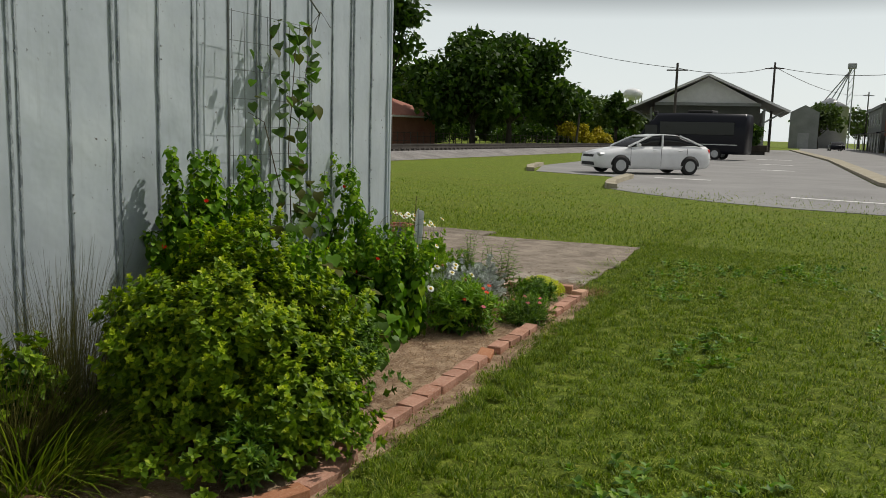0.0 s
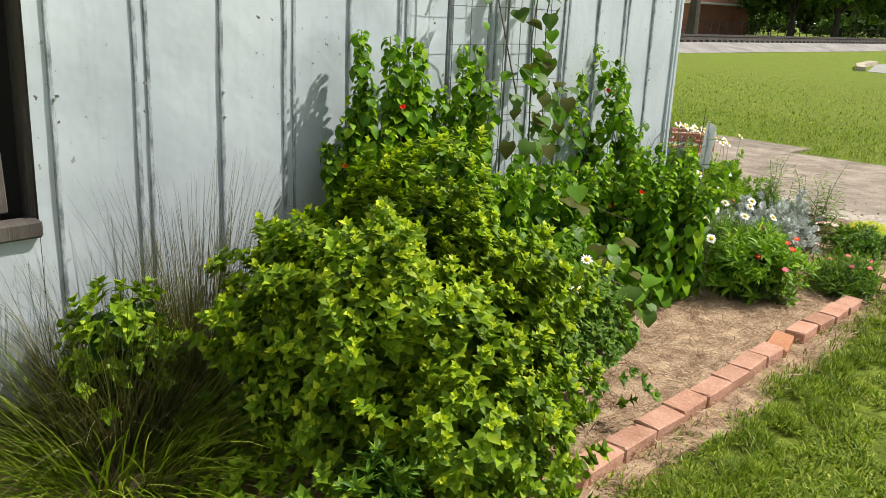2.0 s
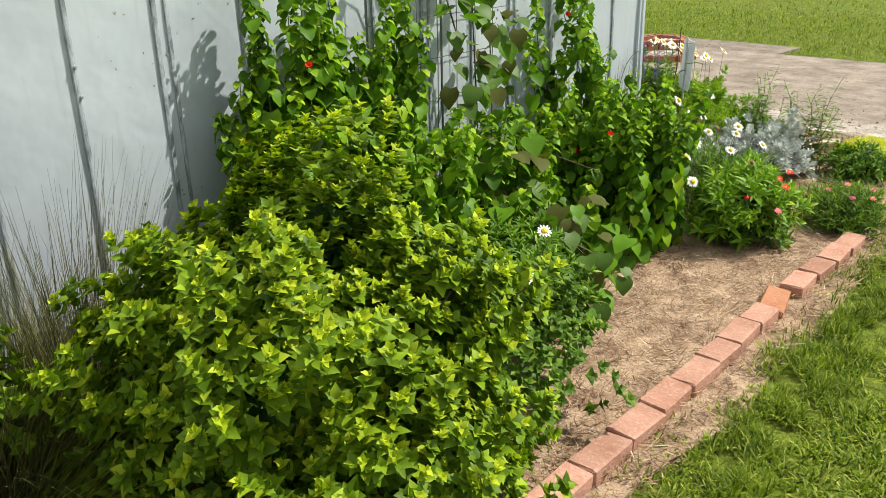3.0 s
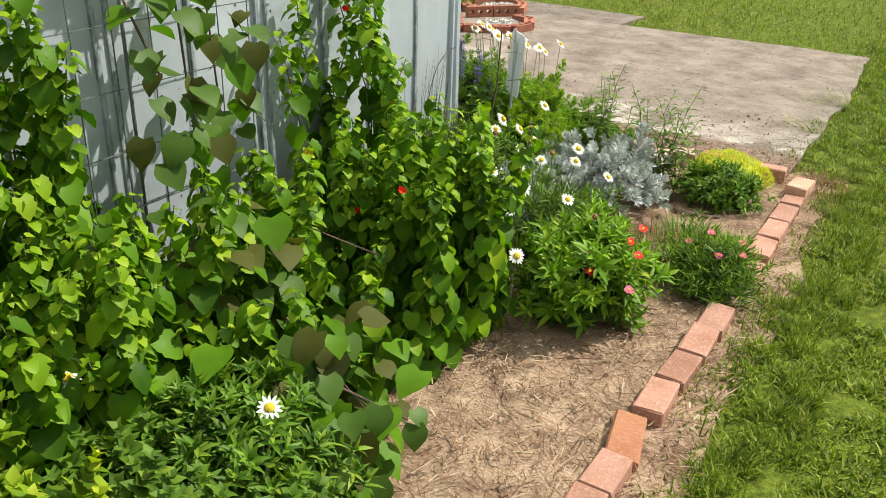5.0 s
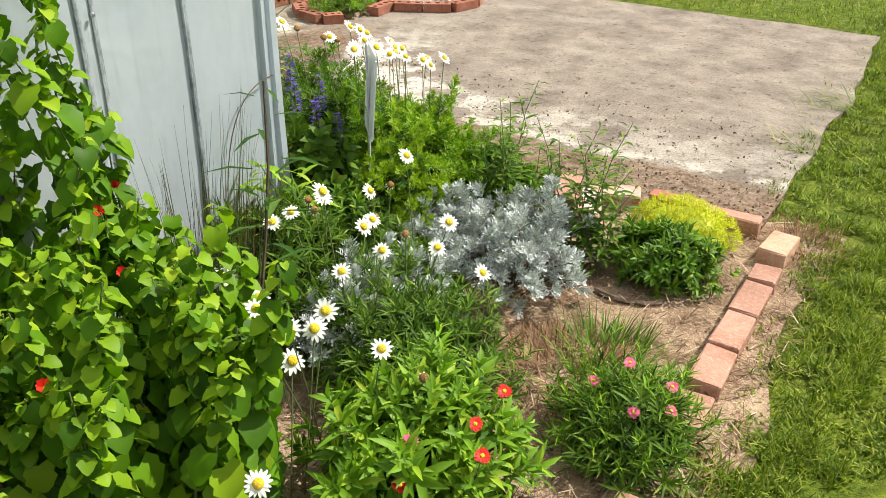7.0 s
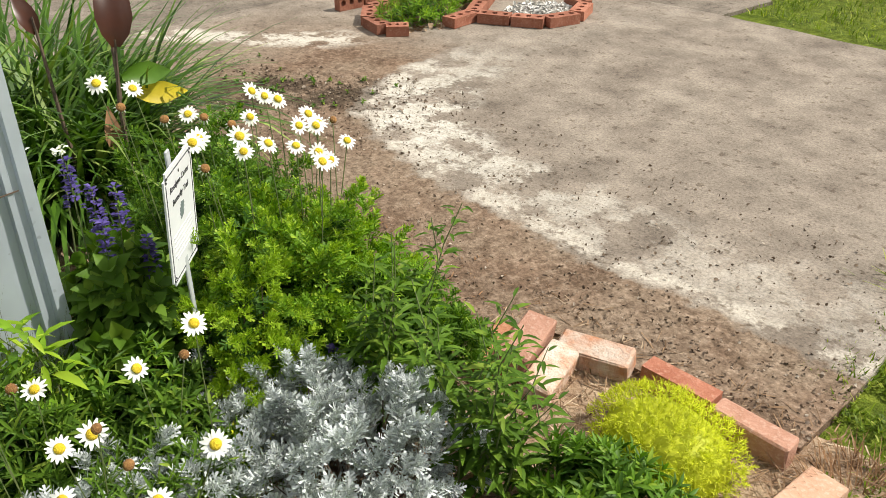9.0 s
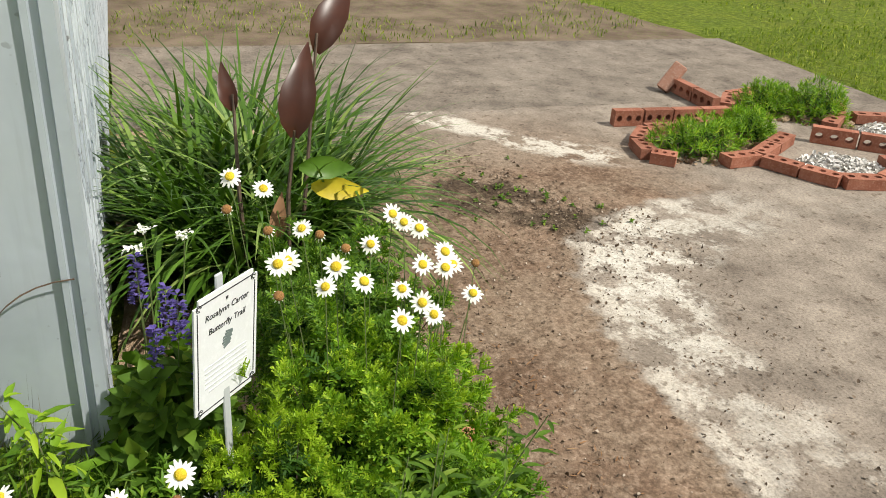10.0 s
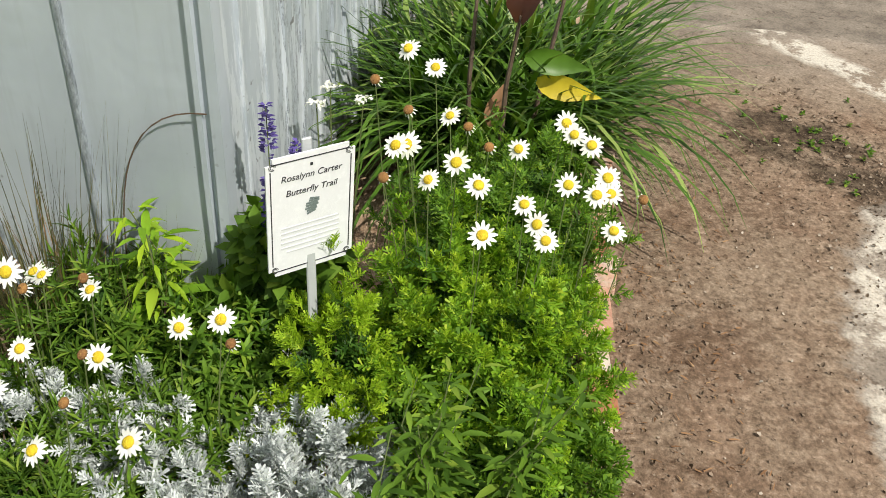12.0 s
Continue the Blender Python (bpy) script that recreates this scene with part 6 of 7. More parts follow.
daisy_patch(0.02, 0.66, [(-0.15, 0.47, 0.66), (-0.12, 0.62, 0.62), (-0.25, 0.71, 0.63), (-0.22, 0.73, 0.62), (-0.22, 0.77, 0.60), (0.01, 0.51, 0.64), (0.09, 0.47, 0.64), (0.05, 0.56, 0.62), (-0.07, 0.73, 0.58), (-0.14, 0.81, 0.57), (-0.08, 0.79, 0.56), (-0.11, 0.82, 0.55), (-0.14, 0.89, 0.53), (0.03, 0.65, 0.58), (0.08, 0.68, 0.57), (0.10, 0.70, 0.55), (0.0, 0.83, 0.53), (0.22, 0.59, 0.62), (0.01, 0.39, 0.66), (0.0, 0.41, 0.66), (-0.15, 0.31, 0.72), (-0.30, 0.41, 0.70), (-0.34, 0.34, 0.72), (-0.15, 0.51, 0.64), (-0.11, 0.56, 0.62), (-0.11, 0.39, 0.68), (0.07, 0.38, 0.62)], "cluster of white daisies with yellow eyes", 91, (0.7, -0.1, 0.7), (12, 20, 23, 24, 25, 26), 0.86)
daisy_patch(0.40, 0.0, [(0.36, 0.16, 0.46), (0.31, 0.05, 0.38), (0.38, -0.08, 0.34), (0.47, -0.16, 0.42), (0.37, -0.23, 0.50), (0.34, -0.23, 0.44), (0.31, 0.15, 0.36)], "single white daisies above silver leaves", 92, (0.7, -0.1, 0.7), (5, 6), 0.86)


def salvia(x, y, spikes, label, seed):
    t = thing("blue_salvia", x, y, 0, label, "flowering plant", "salvias")
    rs = np.random.default_rng(seed)
    for (px, py, z) in spikes:
        part("stem", rod_bm([(px * 0.4, py * 0.4, 0), (px * 0.8, py * 0.8, z * 0.6), (px, py, z)], 0.002, 4, None, 0.6), M_STEM, t)
        n = 60
        f = rs.uniform(0, 1, n)
        a = rs.uniform(0, 6.28, n)
        at = np.stack([px + 0.010 * np.cos(a) * (1.1 - f), py + 0.010 * np.sin(a) * (1.1 - f), z - 0.11 + 0.12 * f], 1)
        al = np.stack([np.cos(a), np.sin(a), np.full(n, 0.5)], 1)
        v, fc = scatter(CARD, at, al, np.tile((0, 0, 1.0), (n, 1)), 0.014)
        part("flower_spike", np_mesh("flower_spike", v, fc, M_PURPLE), M_PURPLE, t, "violet-blue flower spike")


salvia(-0.02, 0.12, [(0.0, 0.0, 0.69), (0.05, 0.07, 0.62), (0.07, 0.02, 0.56), (-0.03, 0.05, 0.60), (0.09, 0.10, 0.50)], "violet-blue salvia spikes beside the shed corner", 95)
salvia(0.30, 0.40, [(0.0, 0.0, 0.22), (0.03, 0.1, 0.20)], "low violet salvia in the bed", 96)

# yarrow by the wall
t = thing("white_yarrow", -0.40, 0.14, 0, "grey-green stems with small white flower heads", "flowering plant")
for k, (x, y, z) in enumerate(((0, 0, 0.58), (0.03, 0.09, 0.57), (0.02, -0.03, 0.54))):
    part("stem", rod_bm([(x * 0.5, y * 0.5, 0), (x, y, z)], 0.003, 4, None, 0.6), M_STEM, t)
    n = 26
    a, r = RNG.uniform(0, 6.28, n), 0.022 * np.sqrt(RNG.uniform(0, 1, n))
    at = np.stack([x + r * np.cos(a), y + r * np.sin(a), np.full(n, z)], 1)
    part("flower_head", np_mesh("flower_head", *scatter(CARD, at, RNG.normal(size=(n, 3)), np.tile((0, 0, 1.0), (n, 1)), 0.012), M_PETAL), M_PETAL, t)

# strap-leaved clump with bronze canna
tuft("daylily_clump", -1.20, 0.48, 900, 0.32, (0.50, 0.95), (0.016, 0.030), (0.0, 0.40), (1.0, 2.8), M_STRAP, "large clump of arching strap-shaped green leaves", 101, 8, "daylily", 1.3, 22)
tuft("daylily_clump", -1.75, 0.55, 300, 0.28, (0.5, 1.0), (0.018, 0.030), (0.0, 0.34), (0.9, 2.7), M_STRAP, "strap-leaved green clump behind against the wall", 102, 7, "daylily", 1.3, 14)
t = thing("bronze_canna", -0.74, 0.54, 0, "canna with dark bronze-red broad leaves", "canna")
for p in ([(0, 0, 0), (0.02, 0.0, 0.5), (0.03, 0.02, 0.70)], [(-0.12, 0.04, 0), (-0.2, 0.10, 0.5), (-0.28, 0.15, 0.90)], [(-0.1, -0.1, 0), (-0.14, -0.12, 0.45), (-0.18, -0.12, 0.75)]):
    part("stem", rod_bm(p, 0.009, 6, None, 0.5), M_BSTEM, t)
BROAD = leaf_shape([0.05, 0.17, 0.23, 0.22, 0.13, 0.01], 0.7, 0.75)
CANNA = [np_mesh("leaf", *BROAD, m, True) for m in (M_CANNA, M_YELLEAF, M_STRAP, M_DEAD)]
for px, py, z, ax, ay, az, size, m, lab in ((0.03, 0.02, 0.68, 0.14, 0.05, 1.0, 0.22, 0, "dark bronze-red leaf"), (-0.28, 0.15, 0.84, 0.1, 0.35, 1.0, 0.22, 0, "dark bronze-red leaf"), (-0.18, -0.12, 0.70, 0.1, -0.3, 1.0, 0.12, 0, "dark bronze-red leaf"), (-0.02, 0.04, 0.57, 0.30, 0.80, 0.05, 0.15, 2, "green ragged leaf"), (-0.04, 0.08, 0.50, 0.45, 0.8, 0.02, 0.15, 1, "yellowed leaf"), (0.0, -0.03, 0.36, 0.15, 0.0, 1.0, 0.11, 3, "dry rolled brown leaf")):
    al = Vector((ax, ay, az)).normalized()
    up = (Vector((1, -0.3, 0.4)) - al * al.dot(Vector((1, -0.3, 0.4)))).normalized()
    ac = al.cross(up).normalized()
    part("leaf", CANNA[m], None, t, lab, Matrix.Translation((px, py, z)) @ Matrix((ac, al, ac.cross(al))).transposed().to_4x4() @ Matrix.Scale(size, 4))


# ---- the sign ----
def text_part(words, size, parent, m, material, shear=0.0):
    c = bpy.data.curves.new("lettering", "FONT")
    c.body, c.size, c.align_x, c.align_y, c.extrude, c.shear = words, size, "CENTER", "CENTER", 0.0003, shear
    tmp = bpy.data.objects.new("lettering", c)
    me = bpy.data.meshes.new_from_object(tmp)
    bpy.data.objects.remove(tmp)
    me.materials.clear()
    return part("lettering", me, material, parent, "", m)


def sign():
    # panel 0.165 wide, 0.24 high, standing between (0.22, 0.205) and (0.105, 0.325)
    x, y = 0.162, 0.265
    t = thing("garden_sign", x, y, 0, "small white garden sign on a steel stake with black lettering", "sign", turn=math.degrees(math.atan2(0.12, -0.115)))
    # local x runs along the panel, -y is the lettered face
    b = box_bm(0.166, 0.004, 0.245, 0, (0, 0, 0))
    bmesh.ops.bevel(b, geom=[e for e in b.edges if abs(e.verts[0].co.y - e.verts[1].co.y) > 0.003], offset=0.012, segments=4, affect="EDGES")
    lean = pose(0, 0, 0.583, 4, 0, 0) @ Matrix.Diagonal((1.06, 1, 1.06, 1))
    panel = part("panel", b, M_SIGN, t, "white panel with rounded corners", lean)
    for w_, h_, px, pz in ((0.140, 0.0018, 0, 0.112), (0.140, 0.0018, 0, -0.112), (0.0018, 0.198, 0.075, 0), (0.0018, 0.198, -0.075, 0)):
        part("border", box_bm(w_, 0.001, h_, 0, (px, -0.0025, pz)), M_INK, panel)
    for sx in (-1, 1):
        for sz in (-1, 1):
            q = bmesh.new()
            for r in (0.0035, 0.0062):
                rod_bm([(sx * 0.071 + r * math.cos(a), -0.0026, sz * 0.108 + r * math.sin(a)) for a in np.linspace(0, 5.2, 9)], 0.0007, 4, q)
            part("corner_scroll", q, M_INK, panel)
    text_part("Rosalynn Carter", 0.0172, panel, pose(0, -0.0028, 0.079, 90, 0, 0), M_INK, 0.2)
    text_part("Butterfly Trail", 0.0172, panel, pose(0, -0.0028, 0.049, 90, 0, 0), M_INK, 0.2)
    q = bmesh.new()
    for k in range(7):
        box_bm(0.024 - 0.002 * abs(k - 3), 0.001, 0.0036, 0, (0.002 * (k % 2), -0.0026, 0.028 - k * 0.0046), q, pose(0, 0, 0, 0, 12 - 5 * k, 0))
    part("crest", q, M_CREST, panel, "small dark green crest")
    for k in range(6):
        part("print_line", box_bm(0.112 - 0.02 * (k == 5), 0.0008, 0.0032, 0, (-0.002, -0.0025, -0.022 - k * 0.0105)), M_INKPALE, panel)
    part("hole", box_bm(0.005, 0.001, 0.005, 0, (0, -0.0026, 0.098)), M_INK, panel)
    part("stake", box_bm(0.020, 0.006, 0.73, 0.002, (0, 0.008, 0.365)), M_STAKE, t, "flat pale grey steel stake")


sign()


# ---- bricks ----
def brick_mesh(material, seed, lx=0.086, ly=0.198, lz=0.06):
    b = box_bm(lx, ly, lz, 0.005)
    rs = random.Random(seed)
    for v in b.verts:
        v.co += Vector((rs.uniform(-1, 1), rs.uniform(-1, 1), rs.uniform(-1, 1))) * 0.0022
    me = bpy.data.meshes.new("brick")
    b.to_mesh(me)
    b.free()
    me.materials.append(material)
    return me


def holed_brick_mesh(material):
    """Brick lying flat, long side along y, three round holes through its broad face."""
    b = bmesh.new()
    W, L, Hh = 0.046, 0.098, 0.028
    for k in range(3):
        y0, y1 = -L + k * 2 * L / 3, -L + (k + 1) * 2 * L / 3
        cy = (y0 + y1) / 2
        outer = [(W, y0), (W, cy), (W, y1), (0, y1), (-W, y1), (-W, cy), (-W, y0), (0, y0)]
        inner = [(0.019 * math.cos(a), cy + 0.019 * math.sin(a)) for a in [math.radians(-45 + 45 * i) for i in range(8)]]
        o = [b.verts.new((px, py, Hh)) for px, py in outer]
        i1 = [b.verts.new((px, py, Hh)) for px, py in inner]
        i0 = [b.verts.new((px, py, -Hh)) for px, py in inner]
        o0 = [b.verts.new((px, py, -Hh)) for px, py in outer]
        for j in range(8):
            n = (j + 1) % 8
            b.faces.new((o[j], o[n], i1[n], i1[j]))
            b.faces.new((i1[j], i1[n], i0[n], i0[j]))
            b.faces.new((o0[n], o0[j], i0[j], i0[n]))
    bmesh.ops.remove_doubles(b, verts=b.verts, dist=0.0005)
    rim = [e for e in b.edges if e.is_boundary]
    bmesh.ops.bridge_loops(b, edges=rim)
    bmesh.ops.recalc_face_normals(b, faces=b.faces)
    me = bpy.data.meshes.new("brick")
    b.to_mesh(me)
    b.free()
    me.materials.append(material)
    return me


BRICKS = [brick_mesh(M_BRICK, k) for k in range(4)]
BRICK_O = brick_mesh(M_BRICK_ORANGE, 8)
BRICK_S = brick_mesh(M_BRICK_SALMON, 17)
BRICK_P = [brick_mesh(M_BRICK_PALE, 9 + k) for k in range(2)]
HOLED = holed_brick_mesh(M_BRICK_RED)

edge = thing("brick_edging", 1.27, -1.0, 0, "row of flat salmon-red bricks edging the flower bed", "brick edging")
ends = [-2.86, -2.68, -2.49, -2.30, -2.12, -1.94, -1.76, -1.60, -1.42, -1.27]
for k, (a, c) in enumerate(zip(ends, ends[1:])):
    s = (c - a - 0.001) / 0.198
    part("brick", BRICKS[k % 4], None, edge, "", pose(rp.uniform(-0.006, 0.006), (a + c) / 2 + 1.0, 0.028, rp.uniform(-1.5, 1.5), rp.uniform(-2, 2), rp.uniform(-2.5, 2.5)) @ Matrix.Diagonal((1, s, 1, 1)))
part("brick", BRICK_O, None, edge, "orange tilted brick", pose(-0.012, -1.175 + 1.0, 0.018, 2, 5, 12))
for k, y in enumerate((-0.965, -0.785, -0.60, -0.43)):
    part("brick", BRICKS[(k + 1) % 4], None, edge, "", pose(0.0 + 0.006 * k, y + 1.0, 0.026, rp.uniform(-2, 2), rp.uniform(-2, 2), rp.uniform(-3, 3)) @ Matrix.Diagonal((1, 0.9, 1, 1)))
for k, (y, s) in enumerate(((0.02, 0.95), (0.225, 0.97), (0.425, 0.97), (0.63, 1.0), (0.80, 0.62))):
    part("brick", BRICKS[(k + 2) % 4], None, edge, "", pose(0.02, y + 1.0 - 0.005, 0.028 if k else 0.012, rp.uniform(-2, 2), rp.uniform(-2, 2), rp.uniform(-2, 2)) @ Matrix.Diagonal((1, s, 1, 1)))
part("brick", BRICK_S, None, edge, "pale salmon corner brick", pose(0.015, 1.0 + 1.02, 0.034, -3, 0, -4) @ Matrix.Diagonal((1.1, 0.95, 1.0, 1)))
front = thing("brick_edging", 1.1, -3.4, 0, "half-buried orange-red bricks curving round the bed's end", "brick edging")
for k, (x, y, r, z) in enumerate(((1.31, -2.98, 4, 0.02), (1.325, -3.16, -8, 0.02), (1.29, -3.35, -28, 0.022), (1.18, -3.52, -48, 0.024), (1.01, -3.68, -62, 0.024), (0.83, -3.76, -80, 0.03), (0.64, -3.79, -88, 0.035))):
    part("brick", (BRICKS[k % 4], BRICK_O)[k % 3 == 2], None, front, "", pose(x - 1.1, y + 3.4, z, rp.uniform(-4, 4), rp.uniform(-5, 5), r))
rowx = thing("brick_edging", 0.8, 1.13, 0, "upright bricks between the bed and the concrete slab", "brick edging")
for k in range(2):
    part("brick", HOLED if k % 2 else BRICKS[k], None, rowx, "", pose(0.30 - 0.205 * k, 0.012 * (k % 2), 0.035, rp.uniform(-3, 3), 90, 90 + rp.uniform(-2, 2)))
for x, y, z, rz, me_, lab in ((0.525, 0.985, 0.072, 17, BRICKS[1], ""), (0.625, 0.965, 0.04, 15, BRICK_P[0], "brick smeared with white lime"), (0.665, 1.10, 0.045, -73, BRICK_P[1], "brick smeared with white lime"), (0.465, 0.935, 0.03, 22, BRICK_O, "")):
    part("brick", me_, None, rowx, lab, pose(x - 0.8, y - 1.13, z, 2, 5, rz))
rowz = thing("brick_edging", -0.4, 0.87, 0, "worn limed bricks along the second bed", "brick edging")
for k in range(9):
    part("brick", (BRICK_P[k % 2], BRICK_O, BRICK_P[1], BRICKS[0])[k % 4], None, rowz, "", pose(0.52 - 0.165 * k, 0.012 * math.sin(k * 2.0), 0.035, rp.uniform(-4, 4), rp.uniform(-6, 6), 90 + rp.uniform(-8, 8)) @ Matrix.Diagonal((0.8, 0.8, 1, 1)))


# butterfly outlined in bricks on the slab
def lay(parent, pts, closed=False, on_edge=False, z=0.06):
    P = [Vector((x, y, 0)) for x, y in pts]
    if closed:
        P.append(P[0])
    for a, c in zip(P, P[1:]):
        d = c - a
        n = max(1, round(d.length / 0.205))
        for k in range(n):
            m = a + d * ((k + 0.5) / n)
            ang = math.degrees(math.atan2(d.y, d.x)) - 90
            s = d.length / n / 0.203
            part("brick", HOLED, None, parent, "", pose(m.x, m.y, z + (0.018 if on_edge else 0), rp.uniform(-1, 1), 90 if on_edge else 0, ang + rp.uniform(-2, 2)) @ Matrix.Diagonal((1, s * 0.98, 1, 1)))


BX, BY = -2.1, 3.55
fly = thing("brick_butterfly", BX, BY, 0, "butterfly outline of red cored bricks laid on concrete", "planter")


def rel(pts):
    return [(x - BX, y - BY) for x, y in pts]


lay(fly, rel([(-2.50, 2.70), (-2.44, 3.45)]), on_edge=True)
lay(fly, rel([(-3.10, 3.52), (-2.62, 3.50)]), on_edge=True)
part("brick", BRICKS[3], None, fly, "broken brick set upright", pose(-3.12 - BX, 3.50 - BY, 0.12, 60, 20, 30))
lay(fly, rel([(-2.05, 3.72), (-1.72, 4.10)]), on_edge=True)
lay(fly, rel([(-2.38, 3.30), (-2.30, 3.02), (-2.30, 2.80), (-2.12, 2.64), (-1.93, 2.60), (-1.84, 2.70)]))
lay(fly, rel([(-1.78, 2.94), (-1.80, 3.16), (-1.92, 3.36), (-2.05, 3.56)]))
lay(fly, rel([(-1.76, 3.17), (-1.58, 3.26), (-1.41, 3.36), (-1.36, 3.58), (-1.46, 3.80), (-1.63, 3.86)]))
lay(fly, rel([(-2.62, 3.58), (-2.84, 3.76), (-2.90, 4.02), (-2.74, 4.26), (-2.52, 4.36), (-2.32, 4.16), (-2.16, 3.96)]))
lay(fly, rel([(-2.32, 4.28), (-2.22, 4.56), (-2.00, 4.60), (-1.84, 4.44), (-1.76, 4.18)]))


def heap(name, x, y, rx, ry, n, size, material, label, z=0.03):
    rs = np.random.default_rng(int(abs(x * 100 + y * 10)))
    a, r = rs.uniform(0, 6.28, n), np.sqrt(rs.uniform(0, 1, n))
    at = np.stack([rx * r * np.cos(a), ry * r * np.sin(a), z + 0.03 * (1 - r) + rs.uniform(0, 0.012, n)], 1)
    t = tagged(part(name, np_mesh(name, *scatter(leaf_shape([0.25, 0.5, 0.25], 0.6, 0.5), at, rs.normal(size=(n, 3)), rs.normal(size=(n, 3)) + np.array([0, 0, 1.5]), rs.uniform(0.6, 1.3, n) * size), material), material), label, "gravel", kind="stuff")
    t.location = (x, y, 0)


heap("gravel", -1.62, 3.55, 0.20, 0.24, 1500, 0.020, M_GRAVEL, "white pebbles inside a brick wing")
heap("gravel", -2.02, 4.34, 0.20, 0.20, 1300, 0.020, M_GRAVEL, "white pebbles inside a far brick wing")
for i, (x, y, rx, ry, hh, s) in enumerate(((-2.02, 2.95, 0.17, 0.28, 0.15, 121), (-2.16, 3.36, 0.14, 0.16, 0.14, 122), (-2.60, 3.86, 0.17, 0.19, 0.15, 123), (-2.44, 4.10, 0.20, 0.20, 0.19, 124))):
    shrub("low_sedum", x, y, (0, 0, 0.05), (rx, ry, hh), 260, NARROW, 9, 0.045, M_MUM, "low bright green plant inside a brick wing", "groundcover", s, 0.7, 16, 0.2, 0.003, 2)
    heap("planting_soil", x, y, rx + 0.05, ry + 0.05, 300, 0.03, M_SOIL, "dark soil under low plants")


# ---- loose ground cover ----
def straw():
    n = 17000
    x = RNG.uniform(0.35, 1.44, n)
    y = RNG.uniform(-2.7, 1.3, n)
    a = RNG.uniform(0, 6.28, n)
    v, f = strips(np.stack([x, y, 0.016 + RNG.uniform(0, 0.018, n)], 1), a, 0.010 + 0.07 * RNG.uniform(0, 1, n) ** 2.2, RNG.uniform(0.0014, 0.0052, n), RNG.uniform(1.2, 1.62, n), RNG.uniform(-0.3, 0.3, n), 2, 0.5)
    tagged(part("straw_mulch", np_mesh("straw_mulch", v, f, M_STRAW), M_STRAW), "dry pale straw and twigs strewn on soil", "mulch", kind="stuff")
    n = 260
    x, y, a = RNG.uniform(-1.6, 0.4, n), RNG.uniform(0.92, 1.25, n), RNG.uniform(0, 6.28, n)
    v, f = strips(np.stack([x, y, np.full(n, 0.036)], 1), a, RNG.uniform(0.008, 0.028, n), RNG.uniform(0.003, 0.007, n), RNG.uniform(1.2, 1.6, n), 0.4, 2, 0.9)
    tagged(part("leaf_litter", np_mesh("leaf_litter", v, f, M_DEAD), M_DEAD), "dry leaf litter along the slab edge", "litter", kind="stuff")
    n = 6500
    x = np.where(np.arange(n) < 1500, RNG.normal(-1.3, 0.3, n), RNG.uniform(-1.6, 1.2, n))
    y = np.where(np.arange(n) < 1500, RNG.normal(1.66, 0.20, n), 0.92 + 1.3 * RNG.uniform(0, 1, n) ** 1.6)
    y = np.minimum(np.maximum(y, 0.9), 4.2)
    y = np.where((x > 0.3) & (y < 1.2), y + 0.3, y)
    at = np.stack([x, y, np.full(n, 0.034)], 1)
    v, f = scatter(leaf_shape([0.3, 0.5, 0.2], 0.5, 0.3), at, RNG.normal(size=(n, 3)), RNG.normal(size=(n, 3)) + np.array([0, 0, 1.0]), 0.0025 + 0.010 * RNG.uniform(0, 1, n) ** 3)
    tagged(part("grit", np_mesh("grit", v, f, M_CRUMB), M_CRUMB), "grit and crumbs on the concrete", "grit", kind="stuff")
    # silt hollow: small weeds and pale crumbs of stone
    n = 44
    f_ = RNG.uniform(0, 1, n)
    at = np.stack([-2.05 + 0.75 * f_ + RNG.normal(0, 0.13, n), 1.42 + 0.52 * f_ + RNG.normal(0, 0.11, n), np.full(n, 0.034)], 1)
    v, f = rosettes(OVATE, at, np.tile((0, 0, 1.0), (n, 1)), 7, 0.018, 1.1, 6)
    tagged(part("slab_weeds", np_mesh("slab_weeds", v, f, M_MIXED), M_MIXED), "tiny green weeds rooted in silt on the slab", "weeds", kind="stuff")
    n = 700
    f_ = RNG.uniform(0, 1, n)
    at = np.stack([-2.2 + 1.25 * f_ + RNG.normal(0, 0.10, n), 1.55 + 0.62 * f_ + RNG.normal(0, 0.10, n), np.full(n, 0.036)], 1)
    v, f = scatter(leaf_shape([0.3, 0.5, 0.2], 0.7, 0.5), at, RNG.normal(size=(n, 3)), RNG.normal(size=(n, 3)) + np.array([0, 0, 1.0]), 0.003 + 0.016 * RNG.uniform(0, 1, n) ** 4)
    tagged(part("stone_crumbs", np_mesh("stone_crumbs", v, f, M_CRUMB), M_CRUMB), "pale crumbs of stone along the silt hollow", "grit", kind="stuff")
    tw = part("fallen_twig", rod_bm([(0.86, 0.46, 0.02), (0.93, 0.44, 0.025), (1.02, 0.47, 0.02), (1.06, 0.50, 0.02)], 0.011, 6, None, 0.7), M_BSTEM)
    tagged(tw, "grey-brown fallen twig on bare soil", "twig")


straw()


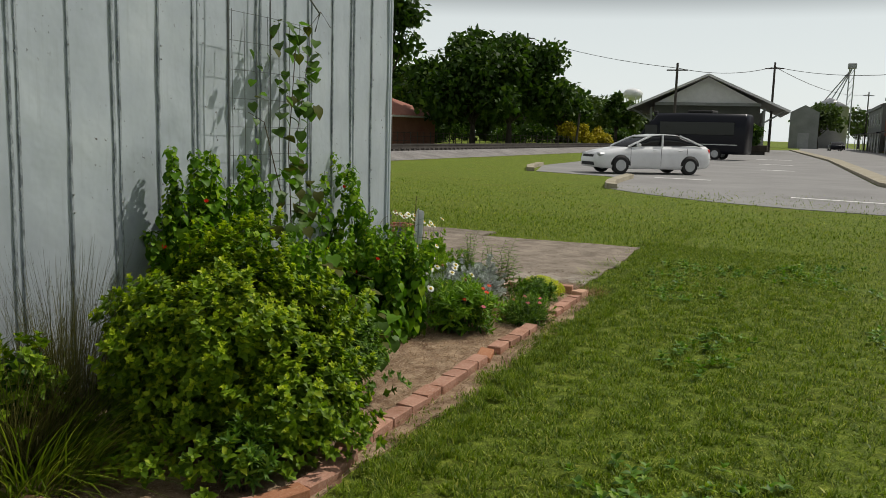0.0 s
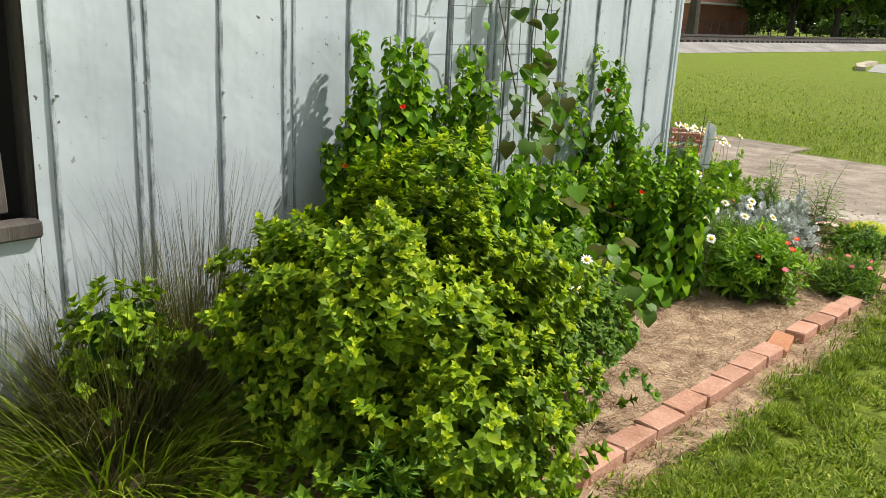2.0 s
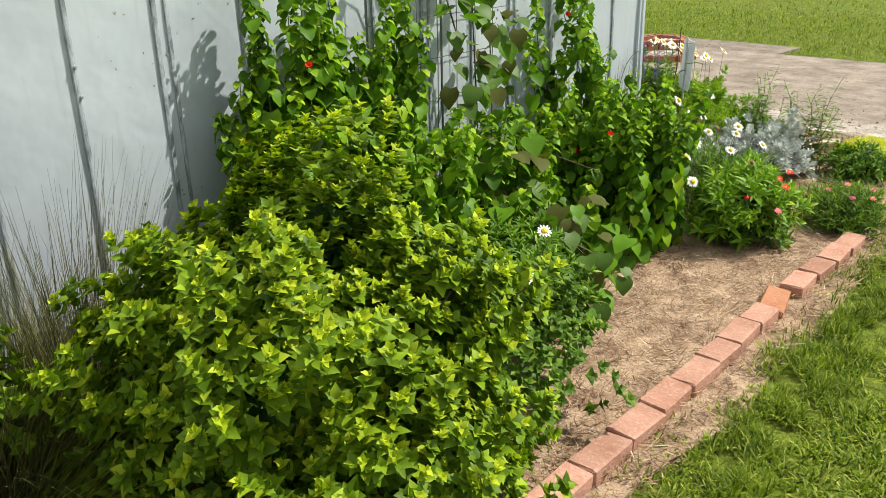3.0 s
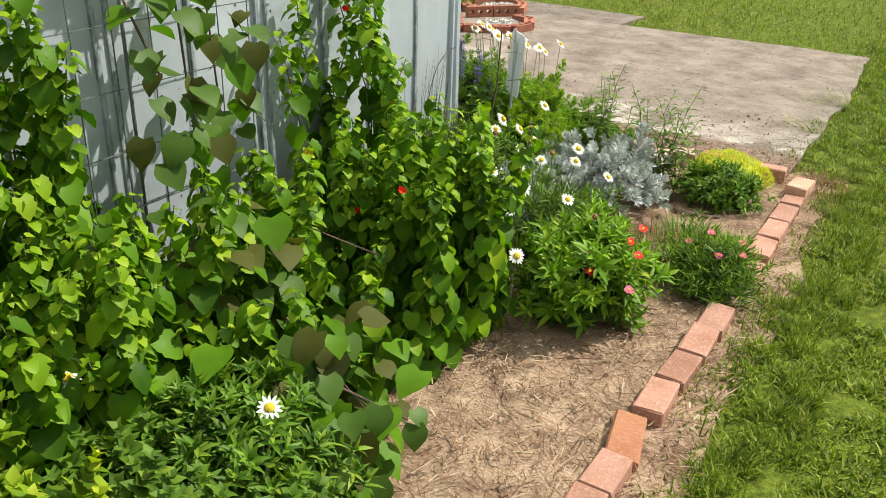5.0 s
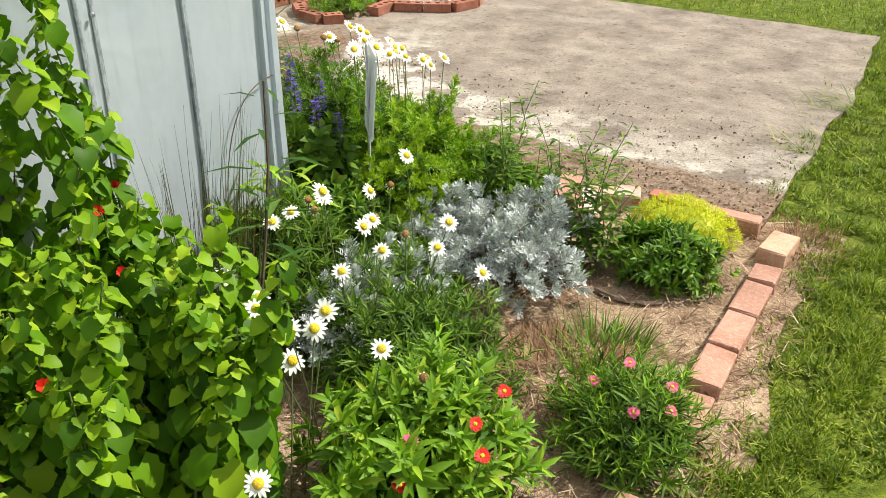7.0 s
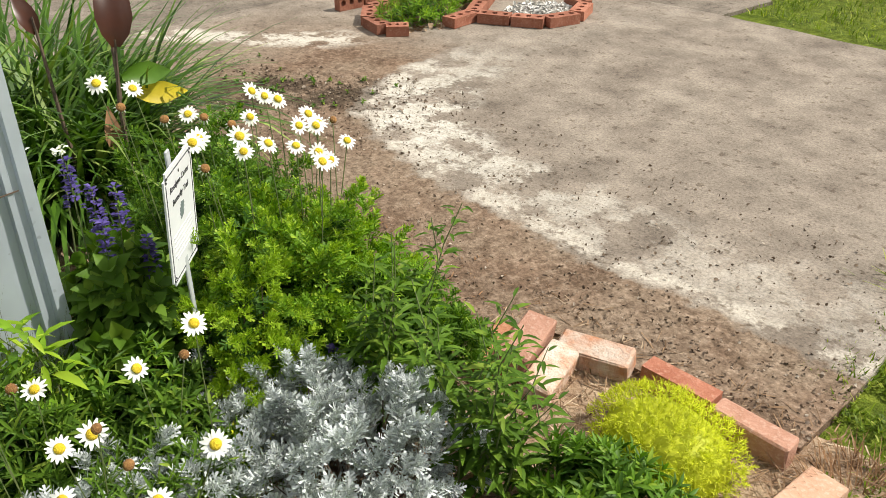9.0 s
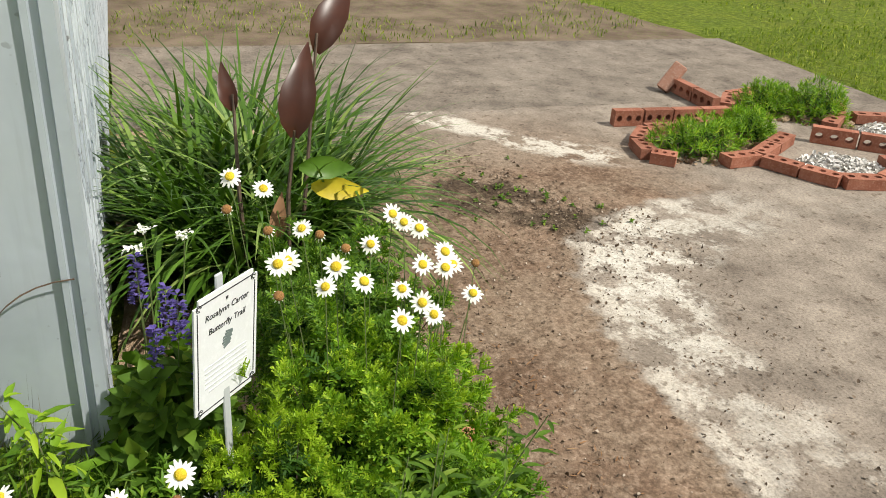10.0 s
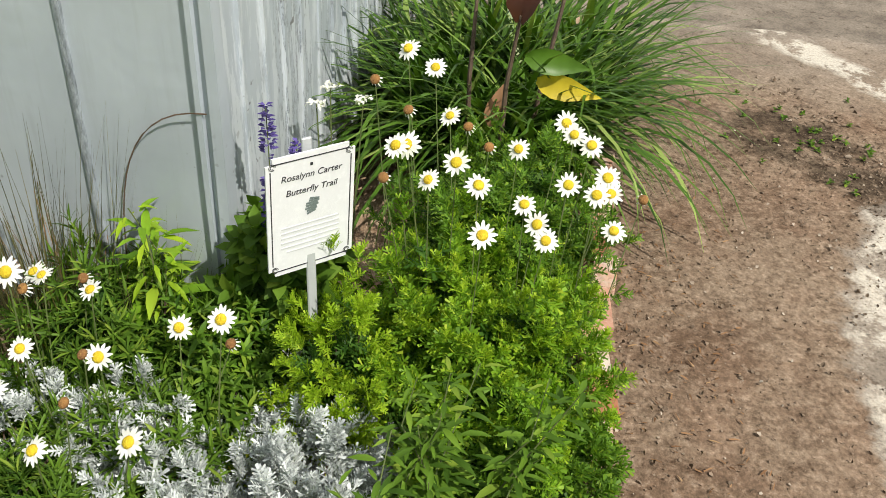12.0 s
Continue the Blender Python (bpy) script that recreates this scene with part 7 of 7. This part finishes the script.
def lawn_blades():
    sets = []
    def band(n, xr, yr, ln, wd, keep):
        x, y = RNG.uniform(*xr, n), RNG.uniform(*yr, n)
        k = keep(x, y)
        x, y = x[k], y[k]
        m = len(x)
        big = np.array([noise.noise(Vector((a * 1.3, b * 1.3, 4.0))) for a, b in zip(x, y)])
        tuf = np.array([noise.noise(Vector((a * 9.0, b * 9.0, 7.0))) for a, b in zip(x, y)])
        thin = (big > RNG.uniform(-1.1, -0.1, m)) & (tuf > RNG.uniform(-0.42, 0.16, m))
        x, y, tuf = x[thin], y[thin], tuf[thin]
        m = len(x)
        sets.append(strips(np.stack([x, y, np.where(x < 1.6, 0.012, 0.0)], 1), RNG.uniform(0, 6.28, m), RNG.uniform(*ln, m) * (1 + 0.7 * tuf), RNG.uniform(*wd, m), RNG.uniform(0.25, 1.4, m), RNG.uniform(0.2, 1.1, m), 2))
    def off_bed(x, y):
        bed = 1.425 + 0.05 * np.sin(y * 3.1) + 0.04 * np.sin(y * 9.7)
        slab = 1.12 + 0.03 * np.sin(y * 2.3) + 0.025 * np.sin(y * 7.7 + 1.0)
        return (x < 2.7 + 0.9 * RNG.uniform(0, 1, len(y))) & (y > -4.2 + 1.2 * RNG.uniform(0, 1, len(y)) ** 2) & (x + RNG.normal(0, 0.065, len(y)) > np.where(y < 1.35, bed, np.where(y < 4.38, slab, -9.0)))
    band(360000, (1.05, 3.6), (-4.2, 5.0), (0.014, 0.036), (0.0045, 0.0085), off_bed)
    band(110000, (1.15, 6.0), (-3.5, 10.0), (0.022, 0.050), (0.006, 0.011), lambda x, y: ((x > 2.7 + 0.8 * RNG.uniform(0, 1, len(y))) | (y > 4.5)) & (x < 6.0 - 2.0 * RNG.uniform(0, 1, len(y)) ** 2) & (RNG.uniform(0, 1, len(y)) > (y - 5.0) / 5.0))
    band(60000, (-8.0, 8.0), (6.0, 18.0), (0.03, 0.06), (0.011, 0.020), lambda x, y: RNG.uniform(0, 1, len(y)) > (y - 6.0) / 12.0)
    band(50000, (-5.0, 1.6), (4.5, 8.5), (0.03, 0.06), (0.005, 0.009), lambda x, y: (y < 8.5 - 3.0 * RNG.uniform(0, 1, len(y))) & (y > np.where(x < -0.8, 5.02, 4.42) + 0.05 * np.sin(x * 7)))
    band(9000, (-7.4, -4.75), (-0.4, 4.8), (0.03, 0.07), (0.006, 0.010), lambda x, y: np.sin(x * 2.1 + 1.3 * np.sin(y * 1.7)) > 0.1)
    band(42000, (1.34, 1.66), (-3.4, 1.4), (0.02, 0.055), (0.003, 0.006), lambda x, y: x + RNG.normal(0, 0.03, len(y)) > 1.45 + 0.04 * np.sin(y * 5.1) + 0.03 * np.sin(y * 13.0))
    v, f = joined(*sets)
    tagged(part("lawn_grass", np_mesh("lawn_grass", v, f, M_GRASS), M_GRASS), "short mown green grass blades", "grass", kind="stuff")
    n = 110
    x = RNG.normal(1.06, 0.10, n)
    y = np.where(RNG.uniform(0, 1, n) < 0.5, RNG.normal(2.05, 0.1, n), RNG.normal(2.75, 0.12, n))
    v, f = strips(np.stack([x + 0.15, y, np.full(n, 0.03)], 1), RNG.normal(3.1, 0.5, n), RNG.uniform(0.05, 0.15, n), RNG.uniform(0.004, 0.007, n), RNG.uniform(0.9, 1.4, n), 0.2, 3)
    tagged(part("creeping_grass", np_mesh("creeping_grass", v, f, M_GRASS), M_GRASS), "runners of grass creeping onto the slab", "grass", kind="stuff")
    n = 1500
    x, y = RNG.uniform(1.6, 5.0, n), RNG.uniform(-3.0, 4.0, n)
    c = np.array([noise.noise(Vector((a * 0.9, b * 0.9, 14.0))) for a, b in zip(x, y)]) > 0.12
    at = np.stack([x[c], y[c], np.full(c.sum(), 0.02)], 1)
    v, f = rosettes(OVATE, at, np.tile((0, 0, 1.0), (len(at), 1)), 7, 0.045, 1.1, 5)
    tagged(part("lawn_weeds", np_mesh("lawn_weeds", v, f, M_HERB), M_HERB), "low broad-leaved weeds in the lawn", "weeds", kind="stuff")


lawn_blades()
